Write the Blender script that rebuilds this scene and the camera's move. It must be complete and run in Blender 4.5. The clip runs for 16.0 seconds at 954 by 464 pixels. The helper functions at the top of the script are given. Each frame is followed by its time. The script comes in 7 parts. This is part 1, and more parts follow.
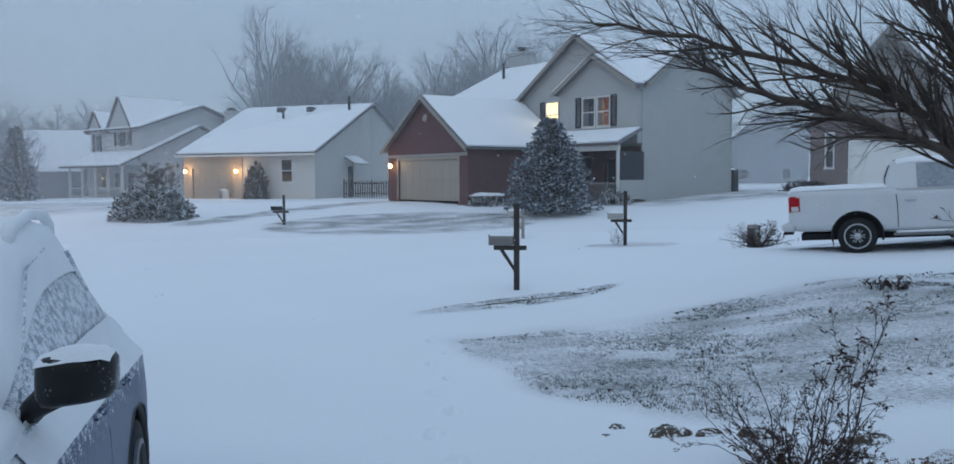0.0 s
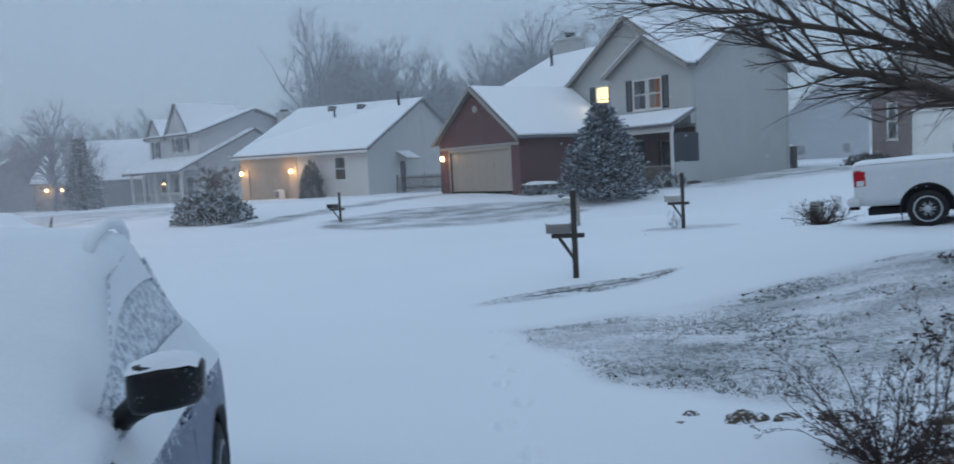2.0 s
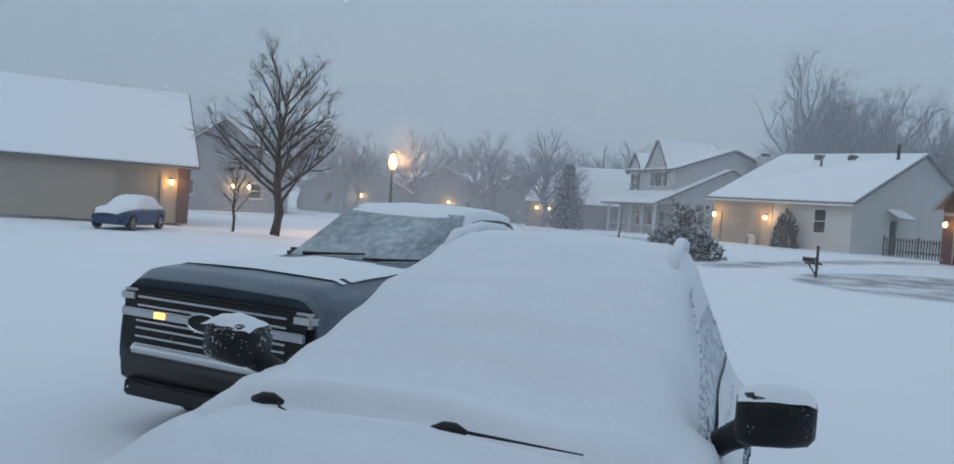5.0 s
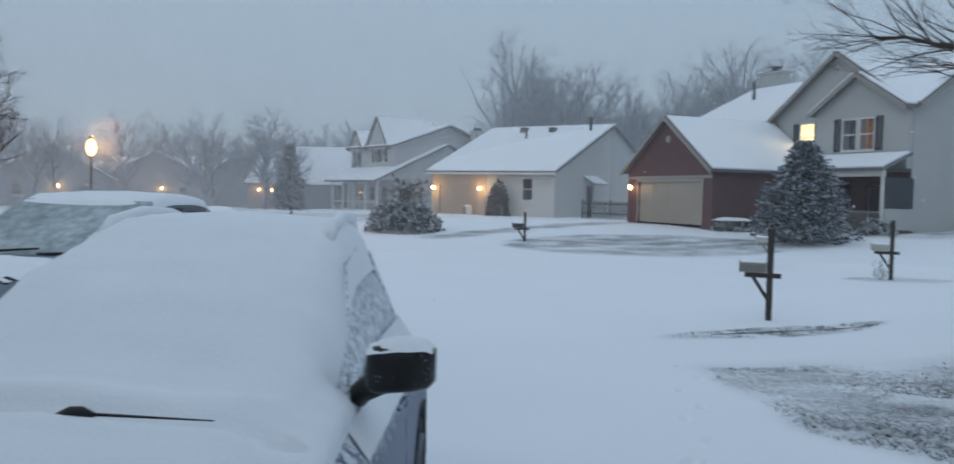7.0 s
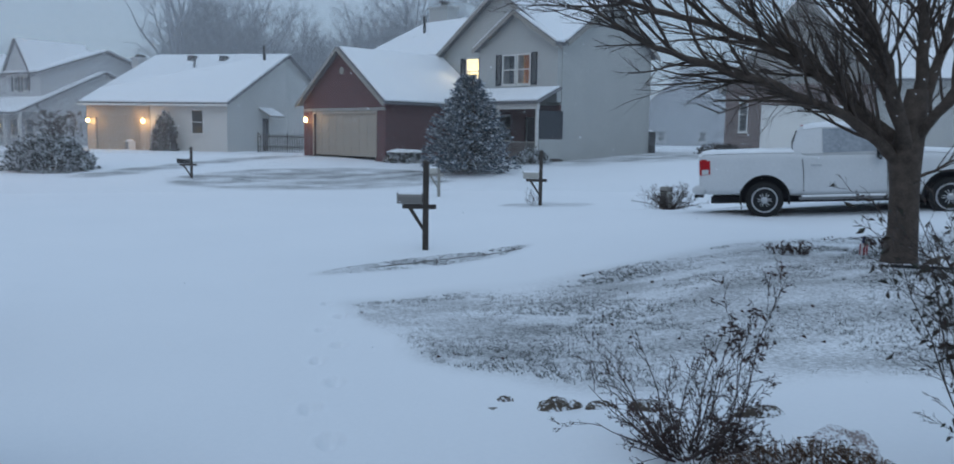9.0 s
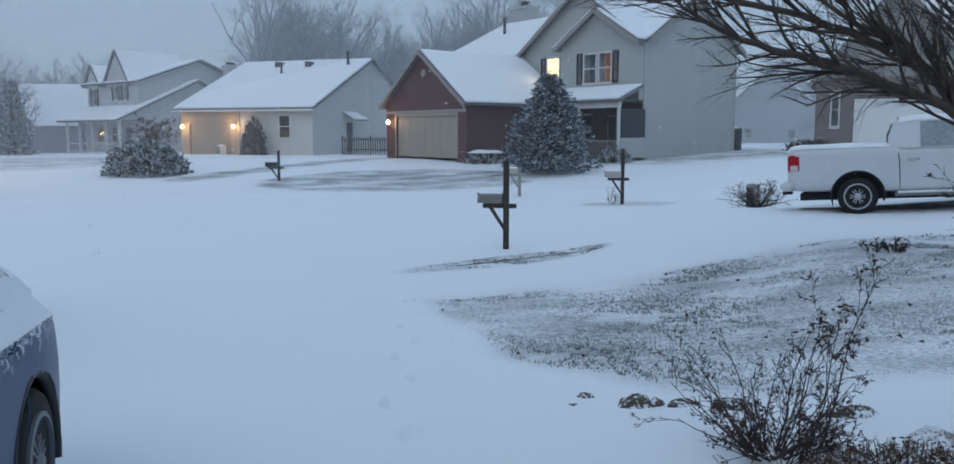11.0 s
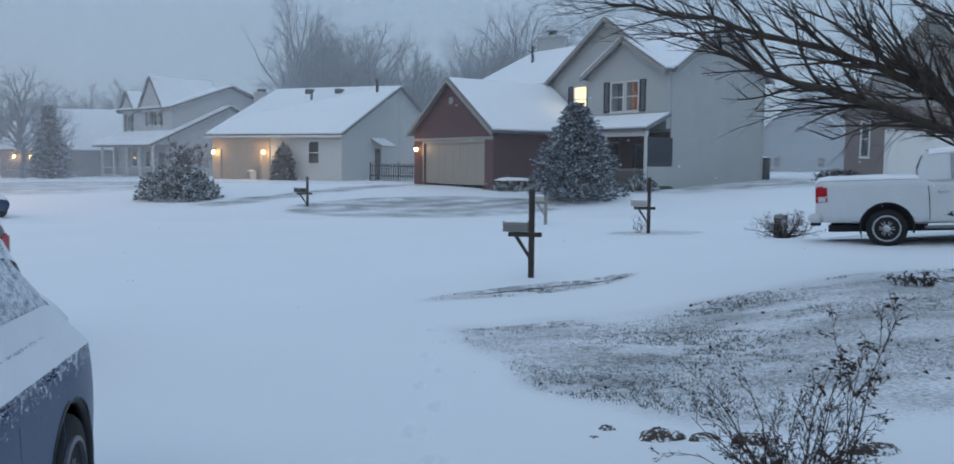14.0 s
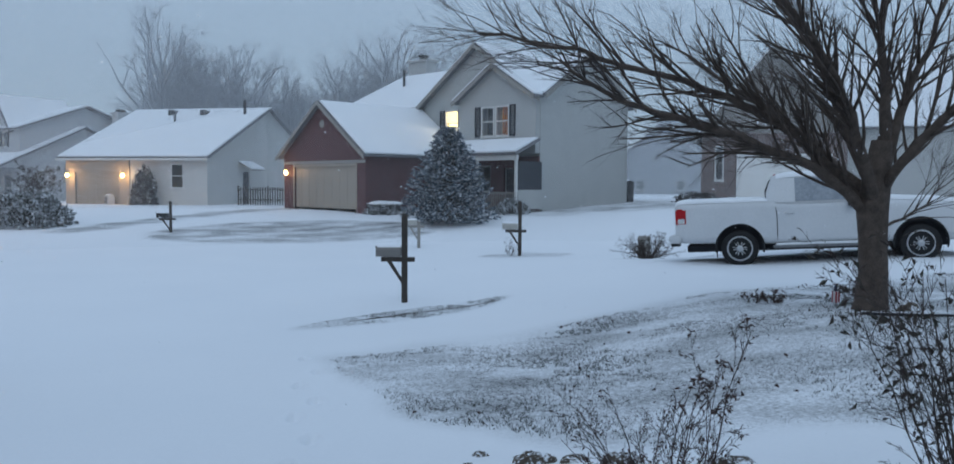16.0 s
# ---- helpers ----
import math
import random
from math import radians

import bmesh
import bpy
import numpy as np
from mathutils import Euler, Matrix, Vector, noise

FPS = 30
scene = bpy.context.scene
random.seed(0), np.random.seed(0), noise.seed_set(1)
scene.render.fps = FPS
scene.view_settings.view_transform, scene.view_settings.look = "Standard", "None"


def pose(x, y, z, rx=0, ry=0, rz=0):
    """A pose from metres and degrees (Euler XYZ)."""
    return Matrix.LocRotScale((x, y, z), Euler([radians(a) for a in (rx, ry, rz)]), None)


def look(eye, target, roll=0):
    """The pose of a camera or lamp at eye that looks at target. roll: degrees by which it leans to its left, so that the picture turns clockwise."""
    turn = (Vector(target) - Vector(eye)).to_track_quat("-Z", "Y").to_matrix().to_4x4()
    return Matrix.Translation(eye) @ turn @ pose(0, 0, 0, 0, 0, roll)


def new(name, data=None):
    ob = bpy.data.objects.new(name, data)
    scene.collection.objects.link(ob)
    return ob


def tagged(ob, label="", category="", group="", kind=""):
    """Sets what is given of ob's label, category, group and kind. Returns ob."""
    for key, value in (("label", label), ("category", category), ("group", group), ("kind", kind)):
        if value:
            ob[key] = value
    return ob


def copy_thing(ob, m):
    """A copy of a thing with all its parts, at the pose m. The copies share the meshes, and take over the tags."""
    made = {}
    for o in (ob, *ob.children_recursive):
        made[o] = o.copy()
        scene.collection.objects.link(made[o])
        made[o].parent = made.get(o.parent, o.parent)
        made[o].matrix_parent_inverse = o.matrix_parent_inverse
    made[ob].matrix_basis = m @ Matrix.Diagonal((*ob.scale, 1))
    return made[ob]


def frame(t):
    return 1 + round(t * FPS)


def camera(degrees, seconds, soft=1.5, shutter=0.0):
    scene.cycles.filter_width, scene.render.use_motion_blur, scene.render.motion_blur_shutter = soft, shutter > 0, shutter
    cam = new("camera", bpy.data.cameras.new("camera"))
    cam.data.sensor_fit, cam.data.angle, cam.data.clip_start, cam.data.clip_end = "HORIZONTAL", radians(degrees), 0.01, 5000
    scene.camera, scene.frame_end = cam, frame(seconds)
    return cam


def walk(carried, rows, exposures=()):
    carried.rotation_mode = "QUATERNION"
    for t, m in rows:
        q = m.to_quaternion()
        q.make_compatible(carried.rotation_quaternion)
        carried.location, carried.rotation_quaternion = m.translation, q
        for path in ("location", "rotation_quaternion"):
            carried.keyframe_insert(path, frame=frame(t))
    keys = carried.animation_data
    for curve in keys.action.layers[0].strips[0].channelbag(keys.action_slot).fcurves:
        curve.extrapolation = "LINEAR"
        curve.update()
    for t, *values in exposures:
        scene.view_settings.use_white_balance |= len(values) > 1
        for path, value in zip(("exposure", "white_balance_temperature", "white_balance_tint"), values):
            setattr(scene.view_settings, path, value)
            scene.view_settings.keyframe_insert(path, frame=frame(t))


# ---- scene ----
cam = camera(59.0, 16.0, soft=1.6, shutter=0.3)
PATH = [
    (0, (0.108, 1.27, 1.591), (0.103, 3.265, 1.462), -0.3),
    (0.5, (0.142, 1.255, 1.595), (0.122, 3.251, 1.465), -0.9),
    (1, (0.121, 1.271, 1.59), (0.115, 3.267, 1.458), -1.8),
    (1.5, (0.161, 1.264, 1.585), (0.155, 3.26, 1.456), -2.3),
    (2, (0.034, 1.312, 1.598), (-0.098, 3.302, 1.449), -3.0),
    (2.5, (-0.18, 1.154, 1.586), (-0.471, 3.128, 1.449), -0.9),
    (3, (-0.241, 1.036, 1.595), (-0.559, 3.007, 1.463), 3.2),
    (3.5, (-0.397, 1.379, 1.525), (-0.886, 3.315, 1.417), 4.5),
    (4, (-0.441, 1.414, 1.522), (-1.222, 3.254, 1.456), 5.5),
    (4.2, (-0.448, 1.386, 1.528), (-1.332, 3.178, 1.459), 5.5),
    (4.7, (-0.455, 1.33, 1.54), (-1.527, 3.019, 1.474), 5.0),
    (5.2, (-0.45, 1.26, 1.553), (-1.586, 2.906, 1.487), 4.0),
    (5.8, (-0.405, 1.18, 1.563), (-1.465, 2.876, 1.497), 2.9),
    (6.3, (-0.347, 1.139, 1.569), (-1.233, 2.931, 1.503), 2.1),
    (6.5, (-0.308, 1.136, 1.563), (-1.107, 2.968, 1.49), 1.9),
    (7, (-0.13, 1.26, 1.552), (-0.678, 3.182, 1.467), 1.4),
    (7.5, (0.07, 1.309, 1.554), (-0.195, 3.285, 1.394), -0.3),
    (8, (0.133, 1.392, 1.557), (0.278, 3.367, 1.274), 1.3),
    (8.5, (0.258, 1.572, 1.557), (0.479, 3.538, 1.268), 1.3),
    (9, (0.394, 1.696, 1.59), (0.572, 3.675, 1.361), 1.0),
    (9.5, (0.4, 1.684, 1.583), (0.434, 3.675, 1.399), 0.8),
    (12, (0.418, 1.7, 1.541), (0.394, 3.684, 1.289), 0.2),
    (12.5, (0.396, 1.705, 1.559), (0.358, 3.689, 1.308), 0.7),
    (13, (0.402, 1.619, 1.579), (0.306, 3.601, 1.332), 1.0),
    (13.5, (0.386, 1.595, 1.61), (0.279, 3.577, 1.37), 1.3),
    (14, (0.433, 1.595, 1.604), (0.355, 3.587, 1.437), 0.5),
    (14.5, (0.454, 1.607, 1.622), (0.627, 3.58, 1.342), -0.4),
    (15, (0.467, 1.55, 1.632), (0.688, 3.521, 1.374), -0.1),
    (15.5, (0.482, 1.606, 1.646), (0.7, 3.584, 1.441), -0.2),
    (16, (0.452, 1.602, 1.642), (0.672, 3.587, 1.531), 0.4),
]
walk(cam, [(t, look(eye, target, roll)) for t, eye, target, roll in PATH],
     [(0.0, 0.0, 6500, 10), (2.2, 0.0, 6500, 10), (3.6, 0.0, 7000, 10), (7.0, 0.0, 7000, 10), (8.0, 0.0, 6500, 10), (16.0, 0.0, 6500, 10)])

# ---- body ----
# ---------- sky and light ----------
world = bpy.data.worlds.new("overcast_dusk")
scene.world = world
world.use_nodes = True
wn, wl = world.node_tree.nodes, world.node_tree.links
wn.clear()
sky = wn.new("ShaderNodeTexSky")
sky.sky_type, sky.sun_disc = "NISHITA", False
sky.sun_elevation, sky.sun_rotation = radians(9), radians(200)
sky_bg = wn.new("ShaderNodeBackground")
sky_bg.inputs["Strength"].default_value = 0.012
wl.new(sky.outputs[0], sky_bg.inputs["Color"])
coord = wn.new("ShaderNodeTexCoord")
sep = wn.new("ShaderNodeSeparateXYZ")
wl.new(coord.outputs["Generated"], sep.inputs[0])
ramp = wn.new("ShaderNodeValToRGB")
ramp.color_ramp.elements[0].position, ramp.color_ramp.elements[0].color = 0.0, (0.222, 0.314, 0.43, 1)
ramp.color_ramp.elements[1].position, ramp.color_ramp.elements[1].color = 1.0, (0.37, 0.50, 0.675, 1)
mid = ramp.color_ramp.elements.new(0.28)
mid.color = (0.295, 0.41, 0.555, 1)
wl.new(sep.outputs["Z"], ramp.inputs[0])
cloud_bg = wn.new("ShaderNodeBackground")
cloud_bg.inputs["Strength"].default_value = 1.06
wl.new(ramp.outputs[0], cloud_bg.inputs["Color"])
both = wn.new("ShaderNodeAddShader")
wl.new(sky_bg.outputs[0], both.inputs[0])
wl.new(cloud_bg.outputs[0], both.inputs[1])
wo = wn.new("ShaderNodeOutputWorld")
wl.new(both.outputs[0], wo.inputs["Surface"])

sun = new("sun", bpy.data.lights.new("sun", "SUN"))
sun.data.energy, sun.data.angle, sun.data.color = 0.3, radians(40), (0.86, 0.93, 1.0)
sun.matrix_world = look((-12, -30, 45), (0, 10, 0))


# ---------- materials ----------
def material(name, color, rough=0.7, metal=0.0, second=None, scale=8.0, detail_scale=60.0, bump=0.15, depth=0.01, spec=0.4, spread=0.12):
    """Two tones mixed at a large and a small scale, with fine relief."""
    m = bpy.data.materials.new(name)
    m.use_nodes = True
    n, l = m.node_tree.nodes, m.node_tree.links
    b = n["Principled BSDF"]
    b.inputs["Roughness"].default_value, b.inputs["Metallic"].default_value = rough, metal
    b.inputs["Specular IOR Level"].default_value = spec
    second = second or tuple(c * (1 - spread) for c in color)
    tc = n.new("ShaderNodeTexCoord")
    big, small = n.new("ShaderNodeTexNoise"), n.new("ShaderNodeTexNoise")
    big.inputs["Scale"].default_value, small.inputs["Scale"].default_value = scale, detail_scale
    big.inputs["Detail"].default_value, small.inputs["Detail"].default_value = 5, 3
    l.new(tc.outputs["Object"], big.inputs["Vector"])
    l.new(tc.outputs["Object"], small.inputs["Vector"])
    add = n.new("ShaderNodeMath")
    add.operation = "MULTIPLY_ADD"
    add.inputs[1].default_value = 0.5
    l.new(small.outputs[0], add.inputs[0])
    half = n.new("ShaderNodeMath")
    half.operation = "MULTIPLY"
    half.inputs[1].default_value = 0.5
    l.new(big.outputs[0], half.inputs[0])
    l.new(half.outputs[0], add.inputs[2])
    cr = n.new("ShaderNodeValToRGB")
    cr.color_ramp.elements[0].position, cr.color_ramp.elements[0].color = 0.36, (*second, 1)
    cr.color_ramp.elements[1].position, cr.color_ramp.elements[1].color = 0.64, (*color, 1)
    l.new(add.outputs[0], cr.inputs[0])
    l.new(cr.outputs[0], b.inputs["Base Color"])
    bp = n.new("ShaderNodeBump")
    bp.inputs["Strength"].default_value, bp.inputs["Distance"].default_value = bump, depth
    l.new(add.outputs[0], bp.inputs["Height"])
    l.new(bp.outputs[0], b.inputs["Normal"])
    return m


def snowed(name, under, amount=0.5, scale=40.0, rough=0.5, metal=0.0, grain=260.0, settle=0.0):
    """A surface flecked with wind-blown snow."""
    m = material(name, (0.80, 0.83, 0.87), rough=0.8, scale=scale, detail_scale=grain, bump=0.3)
    n, l = m.node_tree.nodes, m.node_tree.links
    cr = [x for x in n if x.type == "VALTORGB"][0]
    cr.color_ramp.elements[0].color = (*under, 1)
    cr.color_ramp.elements[0].position = 0.64 - amount * 0.3
    cr.color_ramp.elements[1].position = 0.70 - amount * 0.3
    b = n["Principled BSDF"]
    inv = n.new("ShaderNodeMapRange")
    inv.inputs["From Min"].default_value, inv.inputs["From Max"].default_value = 0.64 - amount * 0.3, 0.70 - amount * 0.3
    inv.inputs["To Min"].default_value, inv.inputs["To Max"].default_value = rough, 0.85
    add = cr.inputs[0].links[0].from_socket
    if settle:
        geo = n.new("ShaderNodeNewGeometry")
        up = n.new("ShaderNodeSeparateXYZ")
        l.new(geo.outputs["Normal"], up.inputs[0])
        tilt = n.new("ShaderNodeMath")
        tilt.operation = "MULTIPLY_ADD"
        tilt.inputs[1].default_value = settle
        l.new(up.outputs["Z"], tilt.inputs[0])
        l.new(add, tilt.inputs[2])
        add = tilt.outputs[0]
        l.new(add, cr.inputs[0])
    l.new(add, inv.inputs["Value"])
    l.new(inv.outputs[0], b.inputs["Roughness"])
    return m


def striped(m, per_metre, strength=0.5, axis="Z", tone=0.0):
    """Adds lap joints (horizontal boards) to a material's relief and colour."""
    n, l = m.node_tree.nodes, m.node_tree.links
    tc = n.new("ShaderNodeTexCoord")
    s = n.new("ShaderNodeSeparateXYZ")
    l.new(tc.outputs["Object"], s.inputs[0])
    mul = n.new("ShaderNodeMath")
    mul.operation = "MULTIPLY"
    mul.inputs[1].default_value = per_metre
    l.new(s.outputs[axis], mul.inputs[0])
    fr = n.new("ShaderNodeMath")
    fr.operation = "FRACT"
    l.new(mul.outputs[0], fr.inputs[0])
    bp = n.new("ShaderNodeBump")
    bp.inputs["Strength"].default_value, bp.inputs["Distance"].default_value = strength, 0.02
    bp.invert = True
    l.new(fr.outputs[0], bp.inputs["Height"])
    b = n["Principled BSDF"]
    old = b.inputs["Normal"].links[0].from_socket
    l.new(old, bp.inputs["Normal"])
    l.new(bp.outputs[0], b.inputs["Normal"])
    return m


def brick_material(name, one, two, mortar, rows=13.0):
    m = material(name, one, rough=0.9)
    n, l = m.node_tree.nodes, m.node_tree.links
    tc = n.new("ShaderNodeTexCoord")
    mp = n.new("ShaderNodeMapping")
    s = n.new("ShaderNodeSeparateXYZ")
    c = n.new("ShaderNodeCombineXYZ")
    a = n.new("ShaderNodeMath")
    l.new(tc.outputs["Object"], s.inputs[0])
    l.new(s.outputs["X"], a.inputs[0])
    l.new(s.outputs["Y"], a.inputs[1])
    l.new(a.outputs[0], c.inputs["X"])
    l.new(s.outputs["Z"], c.inputs["Y"])
    br = n.new("ShaderNodeTexBrick")
    br.inputs["Scale"].default_value = 1.0
    br.inputs["Brick Width"].default_value, br.inputs["Row Height"].default_value = 0.21, 0.075
    br.inputs["Mortar Size"].default_value = 0.008
    br.inputs["Color1"].default_value, br.inputs["Color2"].default_value, br.inputs["Mortar"].default_value = (*one, 1), (*two, 1), (*mortar, 1)
    l.new(c.outputs[0], br.inputs["Vector"])
    cr = [x for x in n if x.type == "VALTORGB"][0]
    cr.color_ramp.elements[0].color, cr.color_ramp.elements[1].color = (0.7, 0.7, 0.72, 1), (1.15, 1.12, 1.12, 1)
    mx = n.new("ShaderNodeMix")
    mx.data_type, mx.blend_type = "RGBA", "MULTIPLY"
    mx.inputs["Factor"].default_value = 1.0
    l.new(br.outputs["Color"], mx.inputs["A"])
    l.new(cr.outputs[0], mx.inputs["B"])
    l.new(mx.outputs["Result"], n["Principled BSDF"].inputs["Base Color"])
    return m


def emitter(name, color, strength):
    m = bpy.data.materials.new(name)
    m.use_nodes = True
    b = m.node_tree.nodes["Principled BSDF"]
    b.inputs["Base Color"].default_value = (*color, 1)
    b.inputs["Emission Color"].default_value, b.inputs["Emission Strength"].default_value = (*color, 1), strength
    return m


def glass(name, tint=(0.9, 0.95, 1.0), rough=0.03):
    m = bpy.data.materials.new(name)
    m.use_nodes = True
    b = m.node_tree.nodes["Principled BSDF"]
    b.inputs["Base Color"].default_value = (*tint, 1)
    b.inputs["Transmission Weight"].default_value, b.inputs["Roughness"].default_value, b.inputs["IOR"].default_value = 1.0, rough, 1.45
    return m


SNOW = material("fresh_snow", (0.86, 0.88, 0.91), rough=0.85, second=(0.82, 0.845, 0.88), scale=1.6, detail_scale=45, bump=0.25, depth=0.02, spec=0.2)
ROOF_SNOW = material("roof_snow", (0.88, 0.90, 0.92), rough=0.85, second=(0.82, 0.845, 0.88), scale=0.8, detail_scale=12, bump=0.3, depth=0.03, spec=0.2)
CAR_SNOW = material("car_snow", (0.87, 0.88, 0.90), rough=0.9, second=(0.81, 0.83, 0.86), scale=3, detail_scale=90, bump=0.4, depth=0.012, spec=0.2)
SIDING_GREY = striped(material("grey_lap_siding", (0.43, 0.44, 0.43), rough=0.6, scale=1.2, detail_scale=20), 8.0, 0.5)
SIDING_WHITE = striped(material("white_lap_siding", (0.58, 0.58, 0.56), rough=0.6, scale=1.2, detail_scale=20), 8.0, 0.5)
SIDING_FAR = striped(material("pale_lap_siding", (0.50, 0.51, 0.52), rough=0.7, scale=1.2, detail_scale=20), 8.0, 0.4)
SIDING_TAUPE = striped(material("taupe_lap_siding", (0.24, 0.225, 0.21), rough=0.6, scale=1.2, detail_scale=20), 8.0, 0.5)
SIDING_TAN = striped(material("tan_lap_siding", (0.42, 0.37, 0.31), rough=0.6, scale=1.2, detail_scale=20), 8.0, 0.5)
BRICK_RED = brick_material("red_brick", (0.125, 0.052, 0.054), (0.095, 0.043, 0.045), (0.20, 0.15, 0.15))
BRICK_DARK = brick_material("brown_brick", (0.16, 0.105, 0.09), (0.10, 0.07, 0.065), (0.24, 0.2, 0.19))
TRIM_WHITE = material("white_trim_paint", (0.66, 0.66, 0.64), rough=0.5, scale=3, bump=0.05)
TRIM_GREY = material("grey_trim_paint", (0.30, 0.29, 0.27), rough=0.55, scale=3, bump=0.05)
DOOR_BEIGE = material("beige_garage_door", (0.36, 0.32, 0.27), rough=0.5, scale=1.5, bump=0.08)
DOOR_WHITE = material("white_garage_door", (0.80, 0.80, 0.78), rough=0.5, scale=1.5, bump=0.05)
SHUTTER = material("dark_shutter_paint", (0.035, 0.04, 0.05), rough=0.5, scale=6)
DARK = material("dark_void", (0.03, 0.03, 0.035), rough=0.8)
ROOM = material("cream_room_paint", (0.75, 0.66, 0.45), rough=0.8, scale=2)
CURTAIN = material("orange_curtain", (0.62, 0.24, 0.09), rough=0.9, second=(0.30, 0.10, 0.05), scale=5)
GLASS = glass("window_glass")
SHINGLE = material("dark_shingle", (0.20, 0.20, 0.21), rough=0.9, scale=4)
BARK = material("grey_brown_bark", (0.115, 0.088, 0.072), rough=0.95, second=(0.05, 0.038, 0.032), scale=9, detail_scale=70, bump=0.8, depth=0.02)
TWIG = material("dark_twig_bark", (0.085, 0.066, 0.058), rough=0.95, second=(0.045, 0.036, 0.033), scale=20)
# bark of the far trees, paled and blued to carry distance haze
HAZED_TWIG = material("haze_greyed_bark", (0.27, 0.29, 0.33), rough=0.95, second=(0.17, 0.19, 0.22), scale=0.6, detail_scale=8)
RED_TWIG = material("reddish_dead_stem", (0.085, 0.058, 0.05), rough=0.9, second=(0.045, 0.034, 0.033), scale=20)
DEAD_LEAF = material("dead_brown_leaf", (0.085, 0.044, 0.036), rough=0.9, second=(0.04, 0.024, 0.024), scale=15)
DARK_LEAF = material("dark_rose_leaf", (0.03, 0.035, 0.022), rough=0.6, second=(0.045, 0.022, 0.018), scale=15)
NEEDLE = snowed("frosted_spruce_needles", (0.085, 0.115, 0.145), 0.40, scale=5, rough=0.8, grain=28)
SHRUB = snowed("frosted_shrub_leaves", (0.05, 0.054, 0.046), 0.50, scale=4, rough=0.8, grain=30)
POST_WOOD = material("weathered_post_wood", (0.075, 0.064, 0.056), rough=0.9, second=(0.04, 0.035, 0.032), scale=5, detail_scale=70, bump=0.4)
BOX_METAL = material("dull_mailbox_metal", (0.22, 0.21, 0.20), rough=0.55, metal=0.3, scale=8)
BLACK_METAL = material("black_painted_metal", (0.02, 0.02, 0.022), rough=0.45, scale=8)
STONE = material("rough_brown_stone", (0.115, 0.098, 0.082), rough=0.95, second=(0.05, 0.044, 0.04), scale=7, detail_scale=45, bump=0.6)
SNOWY_STONE = snowed("brown_stone_with_settled_snow", (0.10, 0.08, 0.062), 0.16, scale=6, rough=0.95, grain=38, settle=0.15)
PALE_STONE = snowed("pale_boulder_dusted_with_snow", (0.34, 0.29, 0.29), 0.30, scale=5, rough=0.9, grain=60, settle=0.16)
RUBBER = material("tyre_rubber", (0.018, 0.018, 0.019), rough=0.85, scale=20)
ALLOY_DARK = material("dirty_alloy_rim", (0.20, 0.21, 0.23), rough=0.5, metal=0.5, scale=20)
ALLOY = material("alloy_rim", (0.52, 0.53, 0.55), rough=0.35, metal=0.8, scale=20)
LAMP_WARM = emitter("warm_lantern_bulb", (1.0, 0.60, 0.22), 30)
LAMP_STREET = emitter("sodium_street_globe", (1.0, 0.50, 0.15), 7)


